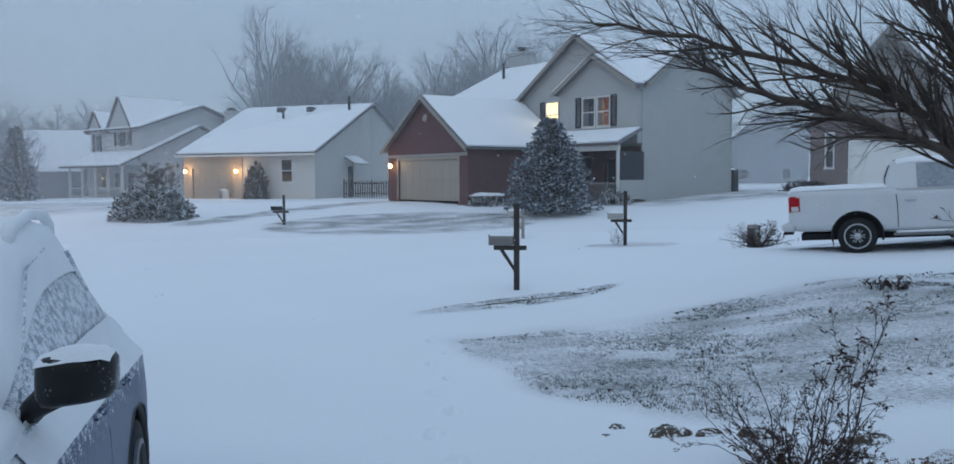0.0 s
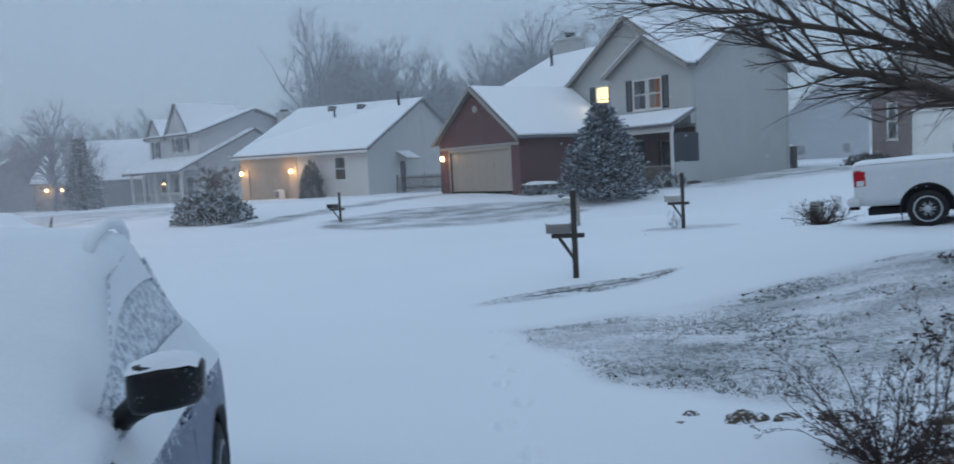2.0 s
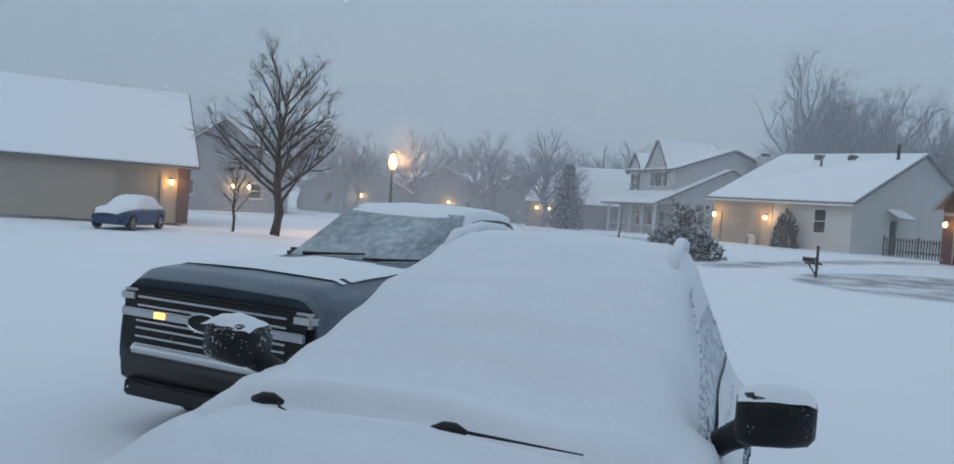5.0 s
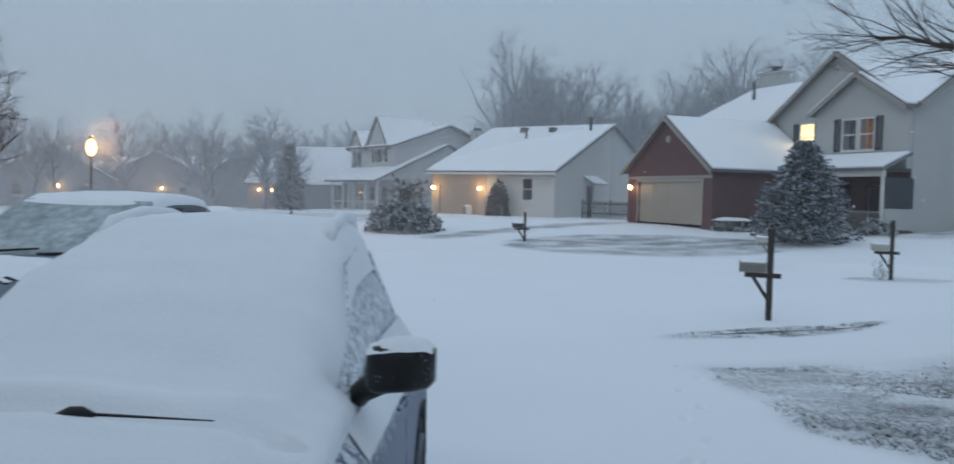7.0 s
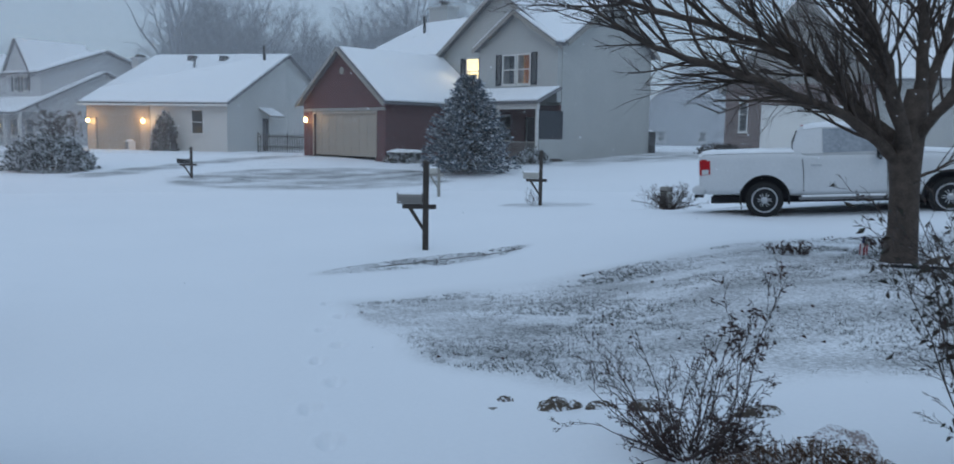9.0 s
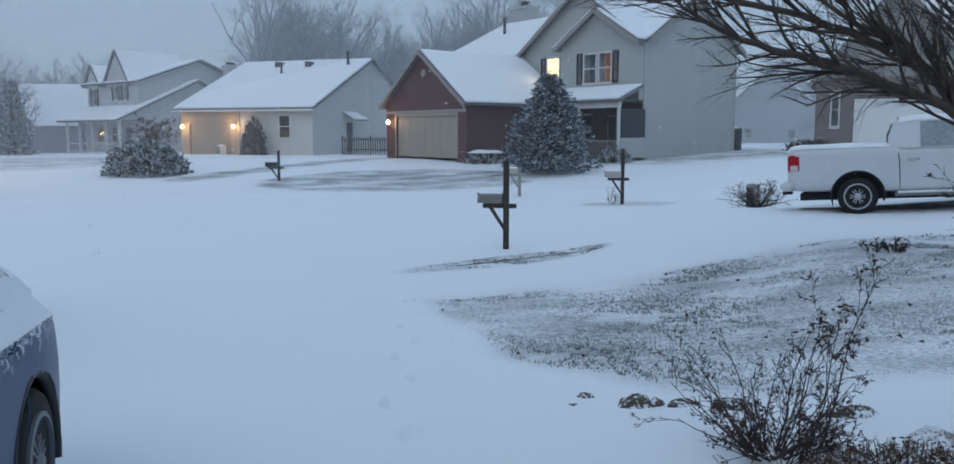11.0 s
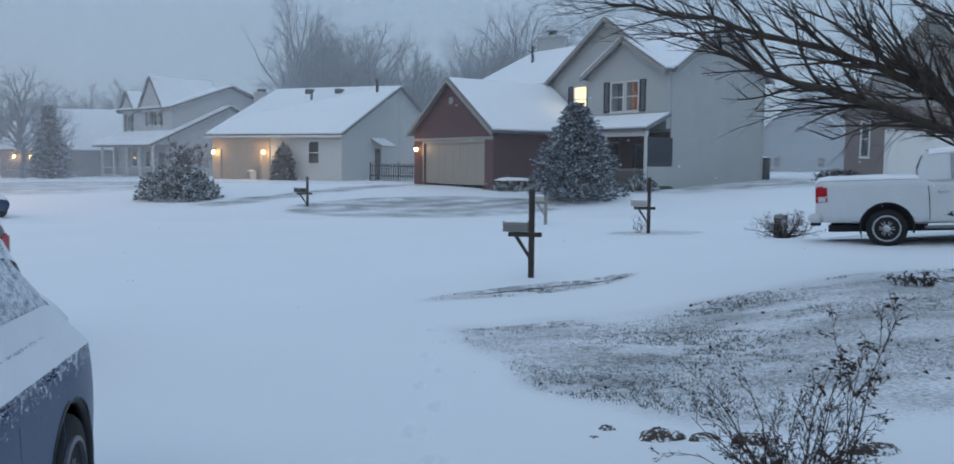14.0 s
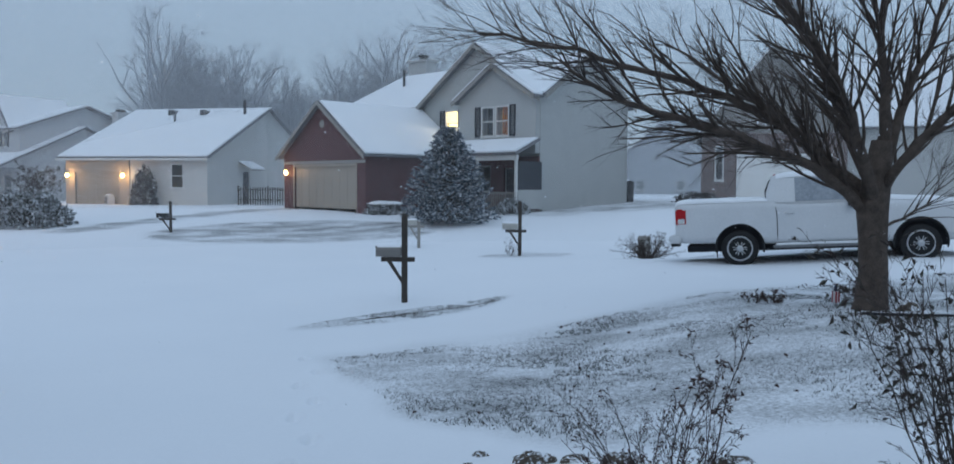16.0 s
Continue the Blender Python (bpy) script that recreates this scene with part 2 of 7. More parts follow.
# ---------- mesh helpers ----------
class Shape:
    """Collects vertices and faces of one mesh."""

    def __init__(self):
        self.v, self.f = [], []

    def box(self, a, b):
        (x0, y0, z0), (x1, y1, z1) = a, b
        i = len(self.v)
        self.v += [(x0, y0, z0), (x1, y0, z0), (x1, y1, z0), (x0, y1, z0), (x0, y0, z1), (x1, y0, z1), (x1, y1, z1), (x0, y1, z1)]
        self.f += [(i, i + 3, i + 2, i + 1), (i + 4, i + 5, i + 6, i + 7), (i, i + 1, i + 5, i + 4), (i + 1, i + 2, i + 6, i + 5), (i + 2, i + 3, i + 7, i + 6), (i + 3, i, i + 4, i + 7)]
        return self

    def prism(self, loop, push):
        """A closed solid between a loop of points and the same loop moved by push."""
        i, n = len(self.v), len(loop)
        p = Vector(push)
        self.v += [tuple(q) for q in loop] + [tuple(Vector(q) + p) for q in loop]
        self.f += [tuple(i + k for k in range(n))[::-1], tuple(i + n + k for k in range(n))]
        self.f += [(i + k, i + (k + 1) % n, i + n + (k + 1) % n, i + n + k) for k in range(n)]
        return self

    def tube(self, points, radii, sides=6):
        pts = [Vector(p) for p in points]
        i = len(self.v)
        up = Vector((0.31, 0.17, 0.93))
        for k, p in enumerate(pts):
            d = (pts[min(k + 1, len(pts) - 1)] - pts[max(k - 1, 0)]).normalized()
            s = d.cross(up if abs(d.dot(up)) < 0.95 else Vector((1, 0, 0))).normalized()
            c = d.cross(s)
            r = radii[k] if hasattr(radii, "__len__") else radii
            for a in range(sides):
                w = math.tau * a / sides
                self.v.append(tuple(p + s * (r * math.cos(w)) + c * (r * math.sin(w))))
        for k in range(len(pts) - 1):
            for a in range(sides):
                b = (a + 1) % sides
                self.f.append((i + k * sides + a, i + k * sides + b, i + (k + 1) * sides + b, i + (k + 1) * sides + a))
        self.f.append(tuple(i + a for a in range(sides))[::-1])
        self.f.append(tuple(i + (len(pts) - 1) * sides + a for a in range(sides)))
        return self

    def lathe(self, profile, sides=24, axis="Z", centre=(0, 0, 0)):
        i = len(self.v)
        for r, h in profile:
            for a in range(sides):
                w = math.tau * a / sides
                c, s = r * math.cos(w), r * math.sin(w)
                q = (c, s, h) if axis == "Z" else (c, h, s)
                self.v.append(tuple(Vector(q) + Vector(centre)))
        for k in range(len(profile) - 1):
            for a in range(sides):
                b = (a + 1) % sides
                self.f.append((i + k * sides + a, i + k * sides + b, i + (k + 1) * sides + b, i + (k + 1) * sides + a))
        self.f.append(tuple(i + a for a in range(sides))[::-1])
        self.f.append(tuple(i + (len(profile) - 1) * sides + a for a in range(sides)))
        return self

    def leaf(self, p, along, size, wide=0.5, cup=0.15):
        p, d = Vector(p), Vector(along).normalized()
        s = d.cross(Vector((random.uniform(-1, 1), random.uniform(-1, 1), random.uniform(-1, 1)))).normalized()
        n = d.cross(s)
        i = len(self.v)
        self.v += [tuple(p), tuple(p + d * size * 0.5 + s * size * wide * 0.5 + n * size * cup), tuple(p + d * size), tuple(p + d * size * 0.5 - s * size * wide * 0.5 + n * size * cup)]
        self.f += [(i, i + 1, i + 2), (i, i + 2, i + 3)]
        return self


def part(name, shape, mat, parent=None, label="", bevel=0.0, smooth=False):
    """Links a Shape as one mesh object under a thing or a part."""
    me = bpy.data.meshes.new(name)
    me.from_pydata(shape.v, [], shape.f)
    b = bmesh.new()
    b.from_mesh(me)
    if len(b.faces) < 4000:
        bmesh.ops.recalc_face_normals(b, faces=b.faces)
    if "wall" in name:
        bmesh.ops.remove_doubles(b, verts=b.verts, dist=0.0005)
    if bevel:
        sharp = [e for e in b.edges if len(e.link_faces) == 2 and e.calc_face_angle(0) > 0.6]
        bmesh.ops.bevel(b, geom=sharp, offset=bevel, segments=2, affect="EDGES", clamp_overlap=True)
    b.to_mesh(me)
    b.free()
    me.materials.append(mat)
    if smooth:
        me.polygons.foreach_set("use_smooth", [True] * len(me.polygons))
    ob = new(name, me)
    ob.parent = parent
    if label:
        ob["label"] = label
    return ob


def thing(name, label, category, m=None, group="", kind=""):
    ob = new(name)
    ob.empty_display_size = 0.2
    if m is not None:
        ob.matrix_world = m
    return tagged(ob, label, category, group, kind)


def box(a, b):
    return Shape().box(a, b)


def smooth(a, b, x):
    u = np.clip((x - a) / (b - a), 0, 1)
    return u * u * (3 - 2 * u)


# ---------- ground ----------
def lie(x, y):
    """Height of the snow at (x, y): the drive falls to the street, lots rise on the far side."""
    x, y = np.asarray(x, float), np.asarray(y, float)
    z = -0.043 * np.clip(y, 0, 13) - 0.12 * smooth(12, 18, y)
    z = z + 0.95 * smooth(31, 47, y + 0.12 * x) * smooth(-60, -16, x)
    z = z + 0.30 * smooth(31, 47, y) * (1 - smooth(-60, -16, x))
    z = z + 0.52 * smooth(1.5, 7, x) * smooth(6, 11, y) * (1 - 0.75 * smooth(21, 27, y))
    z = z + 0.36 * smooth(8, 13, x) * smooth(14, 18, y) * (1 - 0.7 * smooth(24, 34, y)) + 0.25 * smooth(9, 17, x) * smooth(26, 38, y)
    return z


def grassy(x, y):
    """How thinly the snow lies over grass: 1 on lawns, 0 on paving; carries painted shade too."""
    x, y = np.asarray(x, float), np.asarray(y, float)
    wob = 0.25 * np.sin(x * 2.3 + y * 1.1) + 0.18 * np.sin(y * 3.7 - x)
    near = smooth(-0.28, 0.25, x + 0.32 - 0.30 * (12.2 - y) * (y < 12.2) - 0.14 * (12.2 - y) * (y >= 12.2) + 0.3 * wob * (y < 11)) * smooth(7.9, 8.9, y + 0.12 * x + wob)
    far_edge = 12.6 + 0.62 * (x + 0.3) - 0.022 * np.clip(x, 0, 30) ** 2
    near = near * (1 - smooth(-1.8, 0.3, y - far_edge + 0.3 * wob))
    verge = 0.42 * smooth(0.0, 0.3, 1 - ((x - 1.0) / 2.1) ** 2 - ((y - 16.6 - 0.88 * (x - 1.0)) / 0.75) ** 2)
    isle = 1.25 * smooth(0.0, 0.2, 1 - ((x + 3.2) / 6.2) ** 2 - ((y - 37.8 - 0.06 * x) / 3.6) ** 2)
    lot_a = 1.1 * smooth(40.5, 42.5, y + 0.3 * wob) * smooth(2, 4, x) * (1 - smooth(15, 18, x))
    along = np.clip(((x + 12.5) * 8.5 + (y - 38.5) * 10.5) / (8.5 ** 2 + 10.5 ** 2), 0, 1)
    off = np.hypot(x + 12.5 - 8.5 * along, y - 38.5 - 10.5 * along)
    strip = 1.2 * (1 - smooth(0.5, 1.1, off + 0.5 * wob))
    mb2 = 0.8 * smooth(0.0, 0.3, 1 - ((x - 5.0) / 1.6) ** 2 - ((y - 28.2) / 0.9) ** 2)
    neigh = 0.6 * smooth(0.0, 0.3, 1 - ((x - 9.0) / 2.6) ** 2 - ((y - 24.0) / 1.2) ** 2)
    # greyer ground far left: thin snow, with the street's shade painted in
    left = 0.8 * smooth(0.0, 0.5, 1 - ((x + 25) / 9) ** 2 - ((y - 47) / 6) ** 2)
    # shade and bare asphalt under the white pickup, both put into the ground colour
    ca, sa = math.cos(radians(-24.8)), math.sin(radians(-24.8))
    tx, ty = (x - 10.5) * ca + (y - 20.1) * sa, -(x - 10.5) * sa + (y - 20.1) * ca
    under_truck_dark = 1.3 * smooth(0.0, 0.25, 1 - (tx / 3.1) ** 4 - (ty / 1.0) ** 4)
    return np.clip(np.maximum.reduce([under_truck_dark, near, verge, isle, lot_a, strip, mb2, neigh, left]), 0, 1.3)


STEPS = [(0.02, 5.35), (-0.14, 6.05), (-0.04, 6.75), (-0.22, 7.45), (-0.12, 8.15), (-0.30, 8.9), (-0.20, 9.6), (-0.40, 10.4), (-0.30, 11.2), (-0.5, 12.1)]


def spaced(bands):
    """Grid lines: (from, to, spacing) bands."""
    out = []
    for a, b, s in bands:
        k = max(1, round((b - a) / s))
        out += [a + (b - a) * i / k for i in range(k)]
    return np.array(out + [bands[-1][1]])


gx = spaced([(-3000, -300, 300), (-300, -60, 12), (-60, -20, 1.2), (-20, -3, 0.4), (-3, -0.8, 0.14), (-0.8, 0.3, 0.035), (0.3, 9, 0.14), (9, 24, 0.4), (24, 60, 1.5), (60, 300, 14), (300, 3000, 300)])
gy = spaced([(-3000, -200, 300), (-200, -10, 10), (-10, 4.8, 0.5), (4.8, 12.6, 0.045), (12.6, 22, 0.16), (22, 48, 0.35), (48, 90, 1.5), (90, 300, 14), (300, 3000, 300)])
GX, GY = np.meshgrid(gx, gy)
GZ = lie(GX, GY)
near_mask = (np.abs(GX) < 70) & (GY > -20) & (GY < 95)
G = np.where(near_mask, grassy(GX, GY), 0.0)
GZ = GZ + 0.012 * np.sin(GX * 1.7 + 0.6 * GY) * np.sin(GY * 1.3)
GZ = GZ + 0.02 * G
for k, (sx, sy) in enumerate(STEPS):
    dx, dy = GX - sx + 0.02 * math.sin(k * 3), GY - sy
    r = (dx / 0.055) ** 2 + (dy / 0.14) ** 2
    GZ = GZ - 0.085 * np.exp(-r ** 2) + 0.008 * np.exp(-(r - 2.2) ** 2)
nx, ny = len(gx), len(gy)
ground_mesh = bpy.data.meshes.new("ground")
idx = np.arange(nx * ny).reshape(ny, nx)
quads = np.stack([idx[:-1, :-1], idx[:-1, 1:], idx[1:, 1:], idx[1:, :-1]], -1).reshape(-1, 4)
ground_mesh.from_pydata(np.stack([GX, GY, GZ], -1).reshape(-1, 3).tolist(), [], quads.tolist())
at = ground_mesh.attributes.new("thin", "FLOAT", "POINT")
at.data.foreach_set("value", G.reshape(-1).astype(np.float32))
ground_mesh.polygons.foreach_set("use_smooth", [True] * len(ground_mesh.polygons))

GROUND = material("snowy_ground", (0.86, 0.88, 0.91), rough=0.88, second=(0.83, 0.855, 0.89), scale=0.35, detail_scale=30, bump=0.3, depth=0.015, spec=0.15)
gn, gl = GROUND.node_tree.nodes, GROUND.node_tree.links
att = gn.new("ShaderNodeAttribute")
att.attribute_name = "thin"
tcn = gn.new("ShaderNodeTexCoord")
patch, tuft = gn.new("ShaderNodeTexNoise"), gn.new("ShaderNodeTexNoise")
patch.inputs["Scale"].default_value, patch.inputs["Detail"].default_value = 0.9, 8
tuft.inputs["Scale"].default_value, tuft.inputs["Detail"].default_value = 26.0, 9
tuft.inputs["Roughness"].default_value = 0.72
stretch = gn.new("ShaderNodeMapping")
stretch.inputs["Scale"].default_value = (0.8, 1.25, 1)
gl.new(tcn.outputs["Object"], stretch.inputs[0])
gl.new(stretch.outputs[0], patch.inputs["Vector"])
gl.new(stretch.outputs[0], tuft.inputs["Vector"])


def mathnode(op, a, b, tree):
    k = tree.nodes.new("ShaderNodeMath")
    k.operation = op
    for s, v in zip(k.inputs, (a, b)):
        if isinstance(v, (int, float)):
            s.default_value = v
        else:
            tree.links.new(v, s)
    return k.outputs[0]


gt = GROUND.node_tree
mixv = mathnode("ADD", mathnode("ADD", mathnode("MULTIPLY", patch.outputs[0], 0.70, gt), -0.02, gt), mathnode("MULTIPLY", tuft.outputs[0], 1.18, gt), gt)
cover = gn.new("ShaderNodeMapRange")
cover.inputs["From Min"].default_value, cover.inputs["From Max"].default_value = 0.76, 1.16
gl.new(mixv, cover.inputs["Value"])
bare = mathnode("MULTIPLY", mathnode("MULTIPLY", cover.outputs[0], att.outputs["Fac"], gt), 0.84, gt)
grassmix = gn.new("ShaderNodeMix")
grassmix.data_type = "RGBA"
gl.new(bare, grassmix.inputs["Factor"])
gl.new([k for k in gn if k.type == "VALTORGB"][0].outputs[0], grassmix.inputs["A"])
grassmix.inputs["B"].default_value = (0.072, 0.076, 0.074, 1)
gl.new(grassmix.outputs["Result"], gn["Principled BSDF"].inputs["Base Color"])
ground_mesh.materials.append(GROUND)
tagged(new("ground", ground_mesh), "fresh snow over drive, street and thinly covered lawns", "ground", kind="structure")


def on(x, y):
    return float(lie(x, y)) + 0.02 * float(grassy(x, y))


# ---------- building helpers ----------
def wall_x(sh, x0, x1, y, z0, z1, holes=(), t=0.16):
    """A wall along x, its outer face at y, with openings (x0, x1, z0, z1) cut through."""
    xs = sorted({x0, x1, *[h[0] for h in holes], *[h[1] for h in holes]})
    zs = sorted({z0, z1, *[h[2] for h in holes], *[h[3] for h in holes]})
    for a, b in zip(xs, xs[1:]):
        for c, d in zip(zs, zs[1:]):
            if not any(h[0] <= a and b <= h[1] and h[2] <= c and d <= h[3] for h in holes):
                sh.box((a, y, c), (b, y + t, d))
    return sh


def wall_y(sh, y0, y1, x, z0, z1, holes=(), t=0.16):
    """A wall along y, its outer face at x (thickness towards -x)."""
    ys = sorted({y0, y1, *[h[0] for h in holes], *[h[1] for h in holes]})
    zs = sorted({z0, z1, *[h[2] for h in holes], *[h[3] for h in holes]})
    for a, b in zip(ys, ys[1:]):
        for c, d in zip(zs, zs[1:]):
            if not any(h[0] <= a and b <= h[1] and h[2] <= c and d <= h[3] for h in holes):
                sh.box((x - t, a, c), (x, b, d))
    return sh


def window(parent, x0, x1, z0, z1, y, mats=(TRIM_WHITE, GLASS), grid=(1, 2), side=None):
    """A sash window in an opening of a wall along x (or along y at x=side)."""
    def turn(sh):
        if side is not None:
            sh.v = [(side - (q[1] - y), q[0], q[2]) for q in sh.v]
        return sh
    f = Shape()
    w = 0.07
    f.box((x0, y - 0.02, z0), (x0 + w, y + 0.08, z1)).box((x1 - w, y - 0.02, z0), (x1, y + 0.08, z1))
    f.box((x0 + w, y - 0.02, z0), (x1 - w, y + 0.08, z0 + w)).box((x0 + w, y - 0.02, z1 - w), (x1 - w, y + 0.08, z1))
    for k in range(1, grid[1]):
        z = z0 + (z1 - z0) * k / grid[1]
        f.box((x0 + w, y, z - 0.03), (x1 - w, y + 0.06, z + 0.03))
    for k in range(1, grid[0]):
        x = x0 + (x1 - x0) * k / grid[0]
        f.box((x - 0.03, y - 0.005, z0 + w), (x + 0.03, y + 0.065, z1 - w))
    win = part("window", turn(f), mats[0], parent, "painted sash window")
    pane = part("pane", turn(box((x0 + w, y + 0.025, z0 + w), (x1 - w, y + 0.035, z1 - w))), mats[1], win, "dark glass")
    pane.visible_shadow = False
    part("sill", turn(box((x0 - 0.06, y - 0.07, z0 - 0.06), (x1 + 0.06, y - 0.022, z0 - 0.002))), mats[0], win)
    return win


def shutter(parent, x0, x1, z0, z1, y, mat=SHUTTER):
    s = Shape().box((x0, y - 0.05, z0), (x0 + 0.05, y - 0.003, z1)).box((x1 - 0.05, y - 0.05, z0), (x1, y - 0.003, z1))
    s.box((x0 + 0.05, y - 0.05, z0), (x1 - 0.05, y - 0.003, z0 + 0.06)).box((x0 + 0.05, y - 0.05, z1 - 0.06), (x1 - 0.05, y - 0.003, z1))
    n = max(4, int((z1 - z0) / 0.09))
    for k in range(n):
        z = z0 + 0.06 + (z1 - z0 - 0.12) * k / n
        s.prism([(x0 + 0.05, y - 0.045, z), (x0 + 0.05, y - 0.01, z + 0.05), (x0 + 0.05, y - 0.003, z + 0.05), (x0 + 0.05, y - 0.035, z)], (x1 - x0 - 0.1, 0, 0))
    return part("shutter", s, mat, parent, "dark louvred shutter")


def garage_door(parent, x0, x1, z1, y, mat, rows=4, cols=8):
    d = Shape().box((x0, y + 0.10, 0), (x1, y + 0.14, z1))
    h, w = z1 / rows, (x1 - x0) / cols
    for r in range(rows):
        d.box((x0 + 0.02, y + 0.085, r * h + 0.012), (x1 - 0.02, y + 0.0995, (r + 1) * h - 0.012))
        for c in range(cols):
            d.box((x0 + c * w + 0.09, y + 0.07, r * h + 0.1), (x0 + (c + 1) * w - 0.09, y + 0.0845, (r + 1) * h - 0.1))
    door = part("garage_door", d, mat, parent, "panelled roll-up garage door")
    f = Shape().box((x0 - 0.12, y - 0.03, 0), (x0 - 0.002, y - 0.003, z1 + 0.12)).box((x1 + 0.002, y - 0.03, 0), (x1 + 0.12, y - 0.003, z1 + 0.12)).box((x0, y - 0.03, z1 + 0.002), (x1, y - 0.003, z1 + 0.12))
    part("door_frame", f, mat, door)
    return door


def lantern(m, watts=6.0):
    """A lit wall lantern; m puts its back plate on the wall, -y outward."""
    l = thing("wall_lantern", "lit warm wall lantern beside the garage door", "lamp", m, "garage lanterns")
    part("back_plate", box((-0.06, -0.03, -0.12), (0.06, -0.002, 0.12)), BLACK_METAL, l)
    part("arm", Shape().tube([(0, -0.03, 0.1), (0, -0.11, 0.17), (0, -0.17, 0.15)], 0.012, 6), BLACK_METAL, l)
    c = Shape()
    for a in (-1, 1):
        for b in (-1, 1):
            c.box((a * 0.075 - 0.008, -0.17 + b * 0.075 - 0.008, -0.16), (a * 0.075 + 0.008, -0.17 + b * 0.075 + 0.008, 0.1))
    c.lathe([(0.13, 0.1), (0.05, 0.17), (0.01, 0.19)], 8, "Z", (0, -0.17, 0)).lathe([(0.06, -0.19), (0.11, -0.16)], 8, "Z", (0, -0.17, 0))
    part("cage", c, BLACK_METAL, l)
    part("bulb", Shape().lathe([(0.03, -0.15), (0.09, -0.09), (0.10, 0.0), (0.06, 0.08), (0.02, 0.095)], 12, "Z", (0, -0.17, 0)), LAMP_WARM, l, "glowing warm bulb", smooth=True)
    lamp = bpy.data.lights.new("lantern_light", "POINT")
    lamp.energy, lamp.color, lamp.shadow_soft_size = watts, (1.0, 0.55, 0.2), 0.1
    o = new("lantern_light", lamp)
    o.parent = l
    o.location = (0, -0.42, -0.02)
    return l


def slab(parent, name, corners, thick, mat, label=""):
    """A roof plane: the loop of corners is its underside; it is thick upwards along its normal."""
    c = [Vector(q) for q in corners]
    n = (c[1] - c[0]).cross(c[2] - c[0]).normalized()
    if n.z < 0:
        n = -n
    return part(name, Shape().prism(c, n * thick), mat, parent, label)


def roof_plane(parent, corners, label="snow-covered roof slope"):
    """Shingles with fascia, snow lying on top."""
    r = slab(parent, "roof", corners, 0.12, SHINGLE, label)
    c = [Vector(q) for q in corners]
    n = (c[1] - c[0]).cross(c[2] - c[0]).normalized()
    n = -n if n.z < 0 else n
    mid_p = sum(c, Vector()) / len(c)
    top = [q + n * 0.122 + (mid_p - q).normalized() * 0.09 for q in c]
    part("snow_layer", Shape().prism(top, n * 0.09), ROOF_SNOW, r, "smooth fresh snow", bevel=0.03)
    return r


def vent_pipe(parent, x, y, z, h=0.5, r=0.06):
    return part("vent_pipe", Shape().lathe([(r, z - 0.3), (r, z + h), (r * 1.3, z + h), (r * 1.3, z + h + 0.06)], 10, "Z", (x, y, 0)), BLACK_METAL, parent)


def gable(sh, x0, x1, y, z0, z1, t=0.16):
    sh.prism([(x0, y, z0), (x1, y, z0), ((x0 + x1) / 2, y, z1)], (0, t, 0))
    return sh

